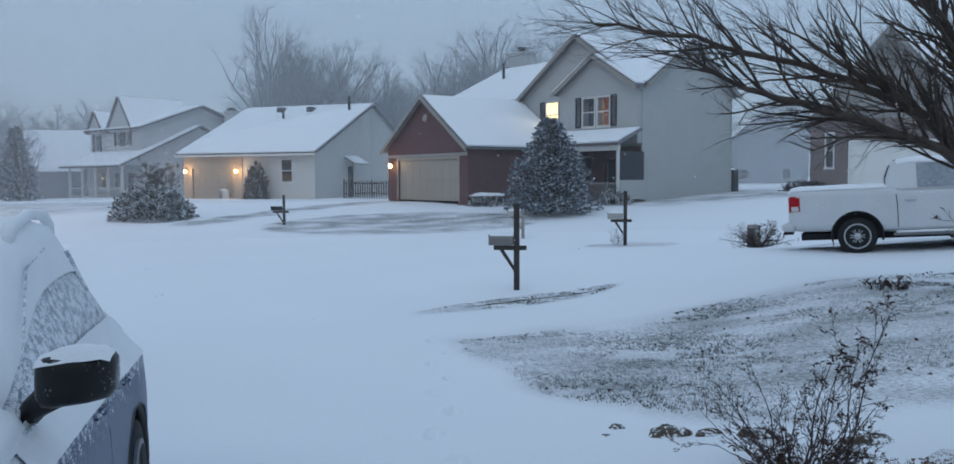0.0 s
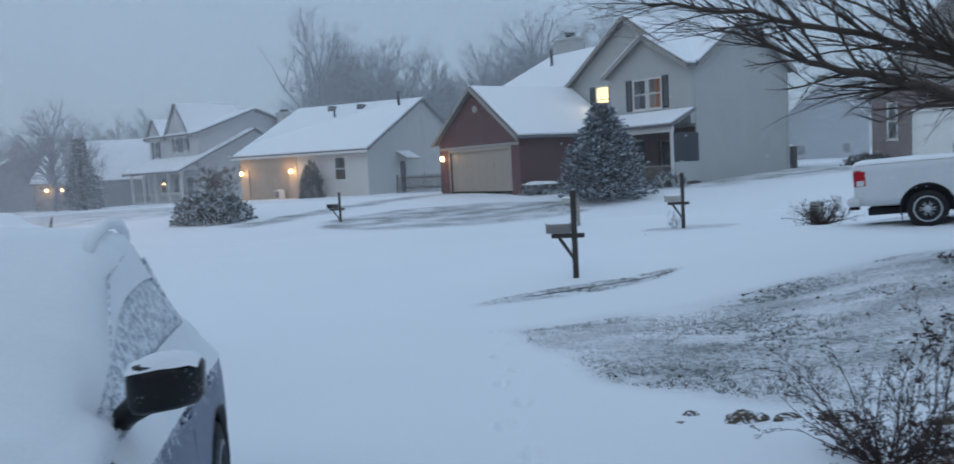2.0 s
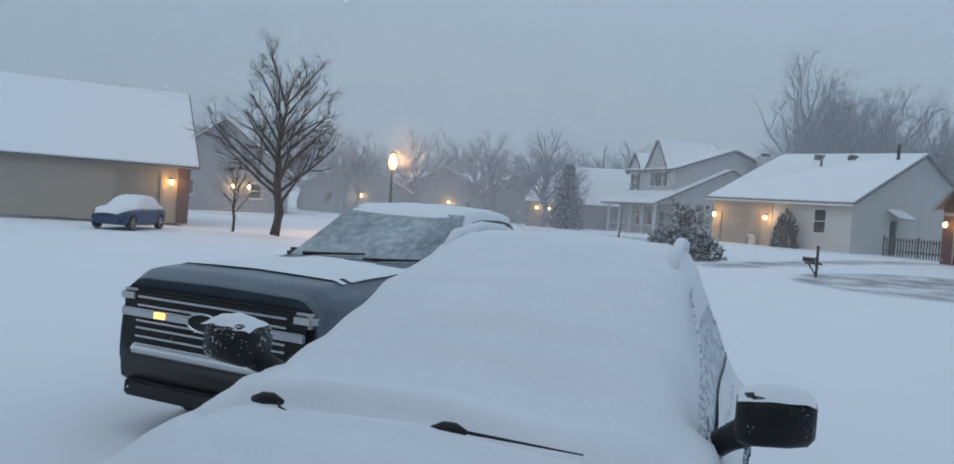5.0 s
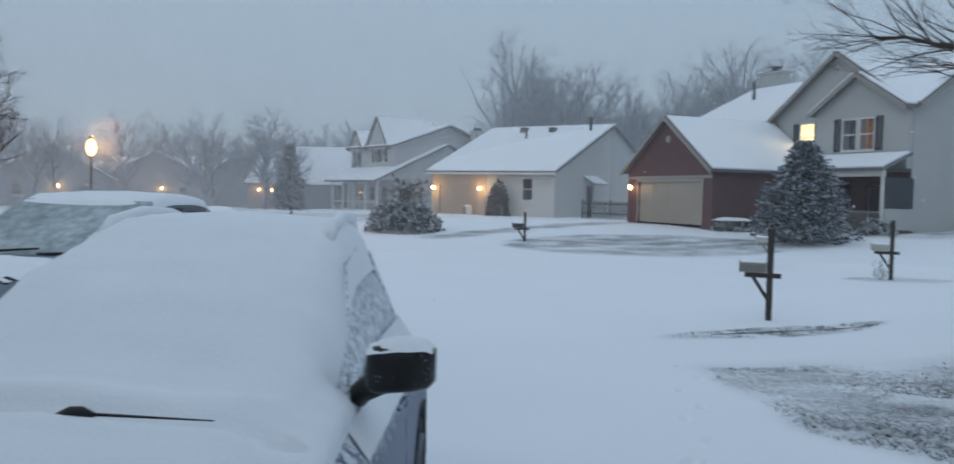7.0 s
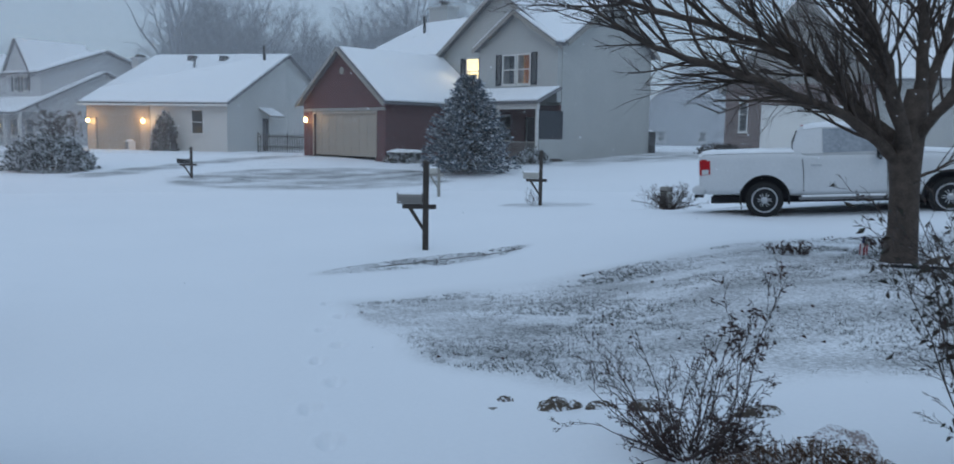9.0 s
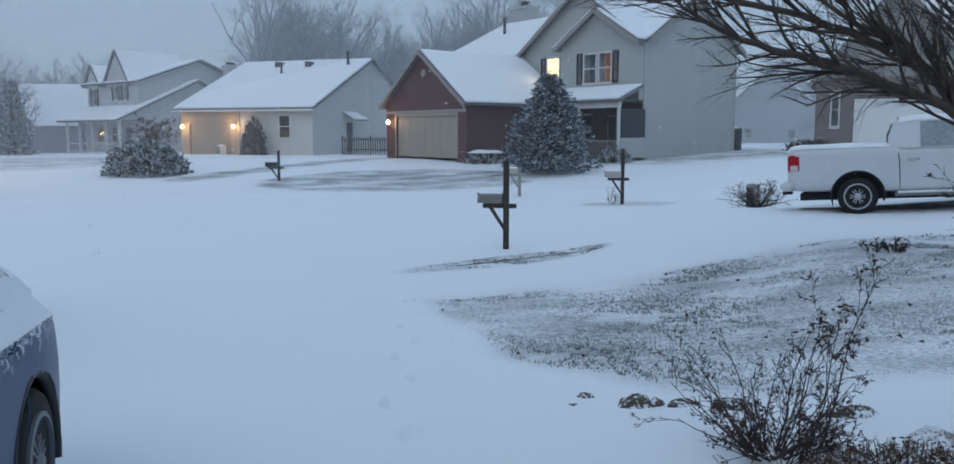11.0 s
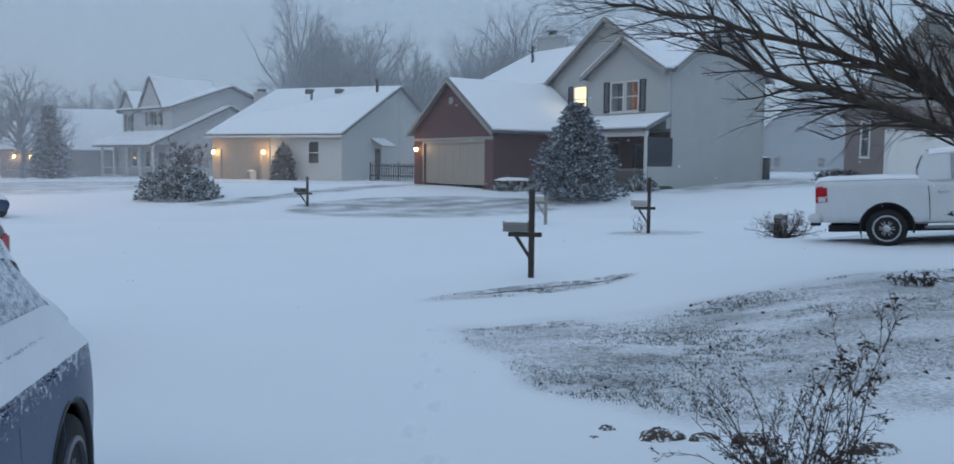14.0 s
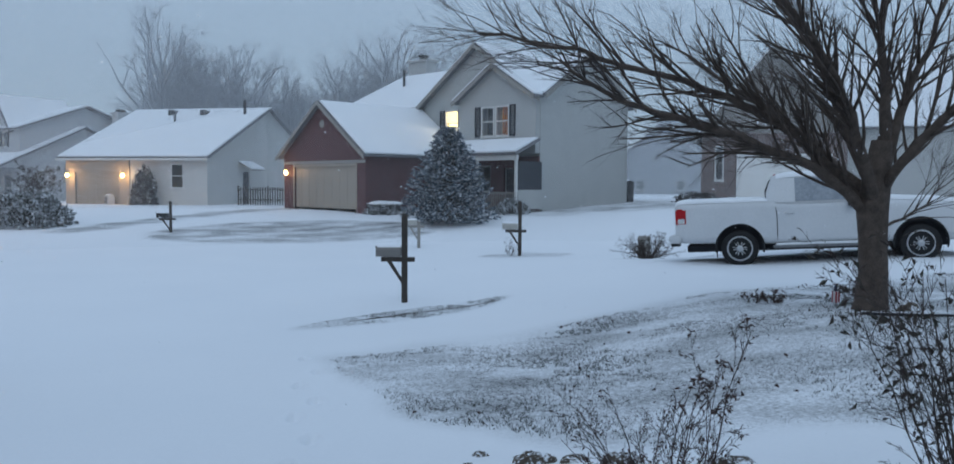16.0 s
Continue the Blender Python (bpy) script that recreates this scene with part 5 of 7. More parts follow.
        for y in (-0.65, 1.76):
            arch_trim(c, sx * 0.765, y, 0.33, 0.405, PLASTIC, 0.03)
            wheel(c, sx * 0.685, y, 0.33, 0.33, sx, 7, ALLOY_DARK)
            part("wheel_well", half_disc(sx * 0.65, sx * 0.40, y, 0.30, 0.43), DARK, c)
        # door mirror: rounded shell on a foot, capped with snow
        shell = Shape()
        for k, (x, hw, hh, yy) in enumerate(((0.748, 0.05, 0.046, 0.0), (0.76, 0.07, 0.062, 0.0), (0.79, 0.085, 0.067, 0.0), (0.885, 0.085, 0.063, 0.0), (0.935, 0.078, 0.057, 0.01), (0.952, 0.054, 0.042, 0.015))):
            for a in range(16):
                w = math.tau * a / 16
                cx, cz = math.cos(w), math.sin(w)
                px = math.copysign(abs(cx) ** 0.55, cx) * hw
                pz = math.copysign(abs(cz) ** 0.55, cz) * hh
                shell.v.append((sx * x, yy + px, 1.172 + pz * 1.12 + 0.05 * (x - 0.8)))
        for k in range(5):
            for a in range(16):
                shell.f.append((k * 16 + a, k * 16 + (a + 1) % 16, (k + 1) * 16 + (a + 1) % 16, (k + 1) * 16 + a))
        shell.f += [tuple(range(16)), tuple(80 + a for a in range(16))]
        mir = part("door_mirror", shell, MIRROR_CAP, c, "black door mirror with a cap of snow", smooth=True)
        part("mirror_foot", Shape().tube([(sx * 0.69, 0.10, 1.05), (sx * 0.73, 0.05, 1.09), (sx * 0.80, 0.0, 1.14)], [0.036, 0.036, 0.046], 8), PLASTIC, mir, smooth=True)
        capv = Shape()
        for i in range(9):
            u = i / 8
            for j in range(7):
                v = j / 6
                hgt = 0.028 * math.sin(math.pi * min(1, max(0.02, u))) ** 0.5 * math.sin(math.pi * min(0.98, max(0.02, v))) ** 0.5
                capv.v.append((sx * (0.752 + 0.195 * u), -0.08 + 0.16 * v, 1.228 + 0.01 * u - 0.05 * abs(v - 0.5) ** 2 + hgt * 1.2 + 0.008 * noise.noise(Vector((u * 6, v * 5, sx)))))
        for i in range(8):
            for j in range(6):
                capv.f.append((i * 7 + j, (i + 1) * 7 + j, (i + 1) * 7 + j + 1, i * 7 + j + 1))
        part("snow_cap", capv, CAR_SNOW, mir, "fresh snow", smooth=True)
    snow = drift(R, lambda i, k: (fold(k) >= 13) or (fold(k) >= 8 and (ya(i) < 0.0 or ya(i) > 2.22)) or (fold(k) >= 12 and ya(i) > -0.1), 0.045, -0.40)
    part("snow_cover", snow, CAR_SNOW, c, "thick smooth fresh snow", smooth=True)
    for s in (-1, 1):
        sk = drift(R, lambda i, k: 7 <= fold(k) < 10 and -0.1 < ya(i) < 2.25 and ((k < half) == (s > 0)), 0.03)
        part("snow_ledge", sk, CAR_SNOW, c, "snow along the window ledge", smooth=True)
    # wipers lying in the snow
    for x0, tip, mid_z in ((0.04, (0.42, -0.42, 1.092), 1.100), (-0.48, (-0.27, -0.52, 1.078), 1.098)):
        w = Shape().tube([(x0, -0.455, 1.102), (x0 + 0.03, -0.45, 1.108), (x0 + 0.06, -0.448, 1.110), (x0 + 0.09, -0.446, 1.104)], [0.008, 0.017, 0.016, 0.007], 8)
        w.tube([(x0 + 0.07, -0.446, 1.106), ((x0 + tip[0]) / 2, (-0.446 + tip[1]) / 2, mid_z), tip], [0.005, 0.004, 0.002], 6)
        part("wiper", w, PLASTIC, c, "black wiper arm half buried in snow", smooth=True)
    part("antenna", Shape().tube([(0.1, 1.70, 1.58), (0.1, 1.78, 1.70)], [0.008, 0.004], 6), PLASTIC, c)
    part("rear_bumper", Shape().tube([(-0.62, 2.31, 0.5), (-0.4, 2.42, 0.5), (0.4, 2.42, 0.5), (0.62, 2.31, 0.5)], 0.09, 8), CAR_BLUE, c, smooth=True)
    for sx in (-1, 1):
        part("tail_light", Shape().tube([(sx * 0.64, 2.33, 0.78), (sx * 0.60, 2.31, 0.92)], 0.05, 8), material("red_tail_lens", (0.25, 0.02, 0.02), rough=0.2), c, smooth=True)
        part("headlight", Shape().tube([(sx * 0.60, -1.24, 0.70), (sx * 0.50, -1.36, 0.68)], [0.06, 0.08], 10), ALLOY, c, smooth=True)


suv()

TRUCK_WHITE = material("white_truck_paint", (0.62, 0.63, 0.645), rough=0.3, second=(0.56, 0.575, 0.59), scale=1.2, detail_scale=25, bump=0.03)
TRUCK_DARK = material("dark_grey_truck_paint", (0.16, 0.19, 0.225), rough=0.3, second=(0.10, 0.125, 0.15), scale=2.2, detail_scale=60)
CAR_GLASS = material("dark_car_glass", (0.035, 0.042, 0.05), rough=0.12, scale=3, bump=0.0)
FROSTED = material("frosted_windscreen", (0.52, 0.57, 0.59), rough=0.5, second=(0.20, 0.25, 0.26), scale=2.2, detail_scale=12, spread=0.2)
LENS_RED = material("red_lamp_lens", (0.42, 0.015, 0.02), rough=0.2, scale=8)
LENS_WHITE = material("white_lamp_lens", (0.6, 0.6, 0.6), rough=0.2, scale=8)
CHROME = material("dull_chrome", (0.55, 0.56, 0.58), rough=0.25, metal=0.9, scale=8)


def pickup(m, paint, glass_mat, label, snowy=True, grille=False, bed_top=True):
    """A full-size crew-cab pickup: local y runs from nose (-) to tail (+), rear axle at y=0."""
    t = thing("pickup_truck", label, "truck", m)
    wb = 3.7
    low = [(-wb - 1.02, 0.52, 0.80, 0.98, 0.78, 1.06, 0.62), (-wb - 0.86, 0.46, 0.93, 1.08, 0.90, 1.20, 0.72), (-wb, 0.46, 0.985, 1.18, 0.955, 1.31, 0.78), (-2.75, 0.46, 0.99, 1.27, 0.965, 1.36, 0.80), (-2.55, 0.46, 0.99, 1.29, 0.965, 1.345, 0.84), (-0.85, 0.46, 0.99, 1.31, 0.965, 1.345, 0.86), (-0.80, 0.48, 0.99, 1.33, 0.965, 1.40, 0.90), (1.2, 0.55, 0.99, 1.36, 0.965, 1.43, 0.90), (1.36, 0.58, 0.97, 1.35, 0.945, 1.41, 0.88), (1.42, 0.62, 0.94, 1.30, 0.915, 1.36, 0.85)]
    if grille:
        low[0] = (-wb - 1.02, 0.50, 0.95, 1.08, 0.93, 1.17, 0.84)
        low[1] = (-wb - 0.86, 0.46, 0.98, 1.14, 0.95, 1.25, 0.86)
    lift = 0.05 if grille else 0.0
    low = [(y, a, b, c * 1.05 + lift * 0.9 * (y < -2.6), d, e * 1.06 + lift * (y < -2.6), f) for y, a, b, c, d, e, f in low]
    R = hull(low, 84)
    n = len(R[0])
    half = 18
    fold = lambda k: k if k < half - 1 else n - 1 - k
    arches = [(-wb, 0.44, 0.52), (0.0, 0.44, 0.52)]
    part("body", skin(R, lambda i, k: True, arches), paint, t, smooth=True)
    cab = [(-2.78, 1.26, 0.955, 1.29, 0.93, 1.31, 0.86), (-2.35, 1.26, 0.955, 1.31, 0.93, 1.66, 0.78), (-1.95, 1.26, 0.955, 1.32, 0.93, 1.91, 0.71), (-1.4, 1.26, 0.955, 1.33, 0.93, 1.965, 0.70), (-0.95, 1.26, 0.95, 1.33, 0.925, 1.945, 0.69), (-0.72, 1.26, 0.94, 1.33, 0.915, 1.89, 0.67), (-0.60, 1.26, 0.92, 1.33, 0.89, 1.62, 0.76)]
    cab = [(y, a, b, c * 1.05, d, e * 1.05, f) for y, a, b, c, d, e, f in cab]
    C = hull(cab, 48)
    yc = lambda i: cab[0][0] + (cab[-1][0] - cab[0][0]) * (i + 0.5) / 48
    part("cab", skin(C, lambda i, k: True), paint, t, smooth=True)

    def pane(name, y0, y1, s, mat):
        g = Shape()
        pts = []
        for y in np.linspace(y0, y1, 7):
            _, _, zl, wl, zt, wt = spline(cab, float(y))
            pts.append((float(y), zl + 0.03, wl - 0.012, zt - 0.11, wt + 0.01))
        for y, za, wa, zb, wb2 in pts:
            g.v += [(s * (wa + 0.008), y, za), (s * (wb2 + 0.022), y, max(za + 0.05, zb)), (s * (wa - 0.03), y, za), (s * (wb2 - 0.02), y, max(za + 0.05, zb))]
        for q in range(len(pts) - 1):
            a, b = q * 4, q * 4 + 4
            g.f += [(a, b, b + 1, a + 1), (a + 2, a + 3, b + 3, b + 2), (a + 1, b + 1, b + 3, a + 3), (a, a + 2, b + 2, b)]
        g.f += [(0, 1, 3, 2), (len(g.v) - 4, len(g.v) - 2, len(g.v) - 1, len(g.v) - 3)]
        return part(name, g, mat, t, "side window glass")

    for s in (-1, 1):
        if grille:
            pane("side_window", -2.42, -1.62, s, glass_mat)
            pane("side_window", -1.56, -0.95, s, glass_mat)
        else:
            pane("side_window", -2.40, -1.22, s, glass_mat)
        for y in (-2.5, -1.58, -0.82) if grille else (-2.5, -0.82):
            part("door_seam", Shape().tube([(s * 0.975, y, 0.58), (s * 0.992, y, 0.8), (s * 0.985, y, 1.1), (s * 0.962, y + 0.02, 1.30)], 0.009, 5), PLASTIC, t)
        for y in (-1.72, -1.12) if grille else (-1.18,):
            part("door_handle", Shape().tube([(s * 0.975, y, 1.17), (s * 1.01, y + 0.03, 1.18), (s * 1.01, y + 0.17, 1.18), (s * 0.975, y + 0.2, 1.17)], 0.02, 6), paint, t, smooth=True)
        part("running_board", box((min(s * 0.86, s * 1.04), -2.9, 0.40), (max(s * 0.86, s * 1.04), -0.72, 0.46)), CLADDING, t, bevel=0.015)
        if snowy:
            part("snow_strip", Shape().tube([(s * 0.98, -2.85, 0.475), (s * 0.98, -1.8, 0.48), (s * 0.98, -0.78, 0.475)], 0.03, 6), CAR_SNOW, t)
        for y in (-wb, 0.0):
            arch_trim(t, s * 0.975, y, 0.44, 0.525, PLASTIC, 0.022)
            wheel(t, s * 0.855, y, 0.41, 0.41, s, 6, ALLOY, 0.27)
            part("wheel_well", half_disc(s * 0.80, s * 0.46, y, 0.42, 0.55), DARK, t)
        lens = part("tail_light", box((min(s * 0.80, s * 0.992), 1.14, 0.98), (max(s * 0.80, s * 0.992), 1.41, 1.36)), LENS_RED, t, "red and clear tail lamp", bevel=0.03)
        part("reverse_lens", box((min(s * 0.82, s * 0.999), 1.18, 1.0), (max(s * 0.82, s * 0.999), 1.375, 1.15)), LENS_WHITE, lens, bevel=0.02)
        mir = part("door_mirror", box((min(s * 0.98, s * 1.20), -2.42, 1.24), (max(s * 0.98, s * 1.20), -2.28, 1.52)), MIRROR_CAP, t, "black folding door mirror", bevel=0.04)
        part("mirror_foot", Shape().tube([(s * 0.93, -2.35, 1.30), (s * 1.04, -2.35, 1.31)], 0.03, 6), PLASTIC, mir)
        part("headlight", box((min(s * 0.74, s * 0.93), -wb - (1.085 if grille else 1.045), 0.92 + 0.17 * grille), (max(s * 0.74, s * 0.93), -wb - 0.9, 1.06 + 0.14 * grille)), LENS_WHITE, t, bevel=0.03)
        part("mud_flap", box((min(s * 0.78, s * 0.94), 0.50, 0.20), (max(s * 0.78, s * 0.94), 0.515, 0.56)), PLASTIC, t)
    wsh = Shape()
    for y, z, w in ((-2.80, 1.42 + 0.06 * grille, 0.83), (-2.38, 1.755, 0.755), (-2.03, 2.0, 0.675)):
        wsh.v += [(-w, y, z), (w, y, z), (-w, y + 0.02, z - 0.03), (w, y + 0.02, z - 0.03)]
    for q in (0, 4):
        wsh.f += [(q, q + 1, q + 5, q + 4), (q + 2, q + 6, q + 7, q + 3), (q, q + 4, q + 6, q + 2), (q + 1, q + 3, q + 7, q + 5)]
    part("windshield", wsh, FROSTED, t, "frosted windscreen", smooth=True)
    rw = Shape()
    for y, z, w in ((-0.585, 1.46, 0.76), (-0.585, 1.70, 0.73), (-0.68, 1.94, 0.63)):
        rw.v += [(-w, y, z), (w, y, z), (-w, y - 0.03, z - 0.01), (w, y - 0.03, z - 0.01)]
    for q in (0, 4):
        rw.f += [(q, q + 1, q + 5, q + 4), (q + 2, q + 6, q + 7, q + 3), (q, q + 4, q + 6, q + 2), (q + 1, q + 3, q + 7, q + 5)]
    part("rear_window", rw, CAR_GLASS, t, "dark rear window")
    bump = Shape().tube([(-0.96, 1.30, 0.66), (-0.88, 1.50, 0.66), (0.88, 1.50, 0.66), (0.96, 1.30, 0.66)], 0.10, 8)
    part("rear_bumper", bump, paint, t, smooth=True)
    part("tow_hitch", box((-0.06, 1.4, 0.44), (0.06, 1.62, 0.52)), PLASTIC, t, bevel=0.01)
    part("front_bumper", Shape().tube([(-0.92, -wb - 0.80, 0.60), (-0.75, -wb - 1.05, 0.60), (0.75, -wb - 1.05, 0.60), (0.92, -wb - 0.80, 0.60)], 0.12, 8), BLACK_METAL if grille else paint, t, smooth=True)
    part("high_stop_lamp", box((-0.12, -0.86, 2.02), (0.12, -0.78, 2.06)), LENS_RED, t, bevel=0.01)
    part("chassis", box((-0.5, -wb - 0.6, 0.32), (0.5, 1.2, 0.47)), DARK, t)
    if grille:
        gz = 0.16
        g = part("grille", box((-0.90, -wb - 1.07, 0.58 + gz), (0.90, -wb - 0.95, 1.05 + gz)), PLASTIC, t, "black grille with bright bars", bevel=0.03)
        for z in (0.62, 0.68, 0.745, 0.80, 0.92, 0.985):
            part("grille_bar", box((-0.72, -wb - 1.095, z + gz - 0.007), (0.72, -wb - 1.072, z + gz + 0.010)), CHROME, g, bevel=0.004)
        part("centre_bar", box((-0.88, -wb - 1.10, 0.83 + gz), (0.88, -wb - 1.073, 0.895 + gz)), CHROME, g, bevel=0.01)
        badge = part("badge", Shape().lathe([(0.15, 0.0), (0.15, 0.03), (0.12, 0.035)], 24, "Y"), PLASTIC, g, "dark oval badge")
        badge.matrix_local = pose(0, -wb - 1.135, 0.865 + gz) @ Matrix.Diagonal((1, 1, 0.45, 1))
        rim = part("badge_rim", Shape().tube([(0.15 * math.cos(a), 0, 0.068 * math.sin(a)) for a in [math.tau * q / 24 for q in range(25)]], 0.009, 6), CHROME, g)
        rim.matrix_local = pose(0, -wb - 1.14, 0.865 + gz)
        for s in (-1, 1):
            part("marker_lamp", box((s * 0.47 - 0.05, -wb - 1.11, 0.84 + gz), (s * 0.47 + 0.05, -wb - 1.07, 0.885 + gz)), LAMP_DIM, g, "lit amber marker")
        part("bumper_snow", Shape().tube([(-0.75, -wb - 1.05, 0.735), (0.75, -wb - 1.05, 0.735)], 0.05, 6), CAR_SNOW, t, "snow along the bumper")
        lowg = part("lower_grille", box((-0.7, -wb - 1.19, 0.40), (0.7, -wb - 1.10, 0.53)), PLASTIC, t, bevel=0.02)
    if snowy:
        part("snow_cover", drift(C, lambda i, k: fold(k) >= 13 and -2.1 < yc(i) < -0.82, 0.03), CAR_SNOW, t, "fresh snow on the cab roof", smooth=True)
        yl = lambda i: low[0][0] + (low[-1][0] - low[0][0]) * (i + 0.5) / 84
        part("snow_cover", drift(R, lambda i, k: fold(k) >= 12 and yl(i) > -0.62, 0.045), CAR_SNOW, t, "fresh snow on the covered bed", smooth=True)
        if not grille:
            part("snow_cover", drift(R, lambda i, k: fold(k) >= 13 and yl(i) < -2.9, 0.035), CAR_SNOW, t, "fresh snow on the bonnet", smooth=True)
        else:
            patchy = drift(R, lambda i, k: fold(k) >= 14 and -4.3 < yl(i) < -3.0 and noise.noise(Vector((k * 0.35, yl(i) * 2.2, 1.0))) > -0.2, 0.012)
            part("snow_patch", patchy, CAR_SNOW, t, "thin patches of snow on the bonnet", smooth=True)
            for x in (-0.45, 0.25):
                part("wiper", Shape().tube([(x - 0.2, -2.84, 1.50), (x, -2.80, 1.515), (x + 0.45, -2.74, 1.55)], [0.02, 0.014, 0.01], 6), PLASTIC, t)
    return t


LAMP_DIM = emitter("amber_marker_glow", (1.0, 0.5, 0.12), 3.0)
heading = math.degrees(math.atan2(-1.55, 3.36))
pickup(pose(8.95, 20.85, -0.165, 0, 0, 0) @ pose(0, 0, 0, 0, 0, heading + 90) @ pose(0, 0, 0, -3.6, 0, 0), TRUCK_WHITE, material("snow_filmed_side_glass", (0.30, 0.33, 0.37), rough=0.4, second=(0.18, 0.21, 0.24), scale=1.5, detail_scale=14), "white crew-cab pickup truck parked on a snowy drive")
pickup(pose(-5.71, 9.16, -0.41, -1.5, 0, 9) @ Matrix.Scale(0.90, 4), TRUCK_DARK, CAR_GLASS, "dark grey pickup truck dusted with snow on the drive", True, True)

# ---------- spruce and shrubs ----------
def spruce(label, x, y, H, Rm, boughs, seed, mat=NEEDLE, power=0.66, size=1.0):
    """A spruce: tiers of drooping boughs with frosted needles."""
    rng = random.Random(seed)
    t = thing("spruce_tree", label, "tree", pose(x, y, on(x, y) - 0.05))
    part("trunk", Shape().tube([(0, 0, -0.2), (0, 0, H * 0.5), (0, 0, H)], [0.14, 0.08, 0.01], 8), BARK, t)
    wood, need = Shape(), Shape()
    for k in range(boughs):
        u = (k + rng.random()) / boughs
        z = 0.12 + (H - 0.3) * u
        r = Rm * (1 - u) ** power * rng.uniform(0.78, 1.12) + 0.08
        w = k * 2.399 + rng.uniform(-0.3, 0.3)
        d = Vector((math.cos(w), math.sin(w), 0))
        a, b, c = Vector((0, 0, z)), d * (r * 0.6) + Vector((0, 0, z - 0.04 * r)), d * r + Vector((0, 0, z + 0.10 * r))
        wood.tube([a, b, c], [0.02, 0.012, 0.004], 4)
        side = Vector((-d.y, d.x, 0))
        n = 12 + int(18 * r)
        for q in range(n):
            v = rng.uniform(0.25, 1.0)
            p = a.lerp(b, v / 0.6) if v < 0.6 else b.lerp(c, (v - 0.6) / 0.4)
            s = rng.uniform(-1, 1)
            along = (d * rng.uniform(0.3, 1.0) + side * s * 0.9 + Vector((0, 0, rng.uniform(-0.35, 0.25)))).normalized()
            need.leaf(p + side * s * 0.18 * (1.2 - v) * r, along, size * rng.uniform(0.13, 0.26), 0.42, 0.06)
    part("bough", wood, BARK, t)
    part("needles", need, NEEDLE, t, "blue-green needles tipped with snow")


spruce("dense blue spruce dusted with snow", 3.35, 39.6, 4.55, 2.2, 330, 21)
spruce("narrow conical evergreen greyed by the haze sheets before it", -33.7, 63.0, 5.6, 1.5, 130, 22, SHRUB, 0.9, 1.8)


def leafy_shrub(label, x, y, rx, ry, h, count, seed, mat=SHRUB, size=0.13, name="shrub", lean=None):
    """A dense rounded shrub of many small leaves on stems, with an uneven outline."""
    rng = random.Random(seed)
    t = thing(name, label, "shrub", pose(x, y, on(x, y) - 0.03))
    stems, leaves = Shape(), Shape()
    for k in range(max(16, count // 60)):
        w, tilt = rng.uniform(0, math.tau), rng.uniform(0.1, 1.0)
        tip = (math.cos(w) * rx * tilt * 0.85, math.sin(w) * ry * tilt * 0.85, h * rng.uniform(0.5, 0.9) * (1.05 - 0.5 * tilt))
        stems.tube([(tip[0] * 0.1, tip[1] * 0.1, 0), (tip[0] * 0.6, tip[1] * 0.6, tip[2] * 0.5), tip], [0.02, 0.012, 0.005], 4)
    for k in range(count):
        w, e, q = rng.uniform(0, math.tau), math.asin(rng.uniform(0.0, 1.0)), rng.uniform(0.62, 1.0)
        lump = 1 + 0.16 * noise.noise(Vector((math.cos(w) * 2.2, math.sin(w) * 2.2, e * 2 + seed))) + 0.08 * noise.noise(Vector((math.cos(w) * 7, math.sin(w) * 7, e * 7 + seed)))
        d = Vector((math.cos(w) * math.cos(e), math.sin(w) * math.cos(e), math.sin(e)))
        p = Vector((d.x * rx, d.y * ry, d.z * h)) * (q * lump)
        leaves.leaf(p, d + Vector((rng.uniform(-0.9, 0.9), rng.uniform(-0.9, 0.9), rng.uniform(-0.5, 0.7))), size * rng.uniform(0.7, 1.3), 0.55, 0.12)
    part("stem", stems, TWIG, t)
    part("leaves", leaves, mat, t, "small leaves crusted with snow")
    return t


leafy_shrub("large rounded evergreen shrub crusted with snow", -15.0, 40.2, 1.95, 1.4, 1.55, 5200, 3, size=0.16)
CLIMBER = material("bare_brown_shrub_twigs", (0.10, 0.088, 0.082), rough=0.95, second=(0.055, 0.05, 0.048), scale=4)
leafy_shrub("low clipped hedge with a lid of snow", 0.55, 43.6, 1.0, 0.45, 0.6, 1300, 6, SHRUB, 0.13, "hedge")
leafy_shrub("low shrub by the porch", 6.6, 42.0, 0.9, 0.6, 0.75, 900, 7, SHRUB, 0.13)
leafy_shrub("low snowy hedge under the brick wall", 17.6, 46.3, 1.4, 0.5, 0.55, 800, 8, CLIMBER, 0.16, "hedge")


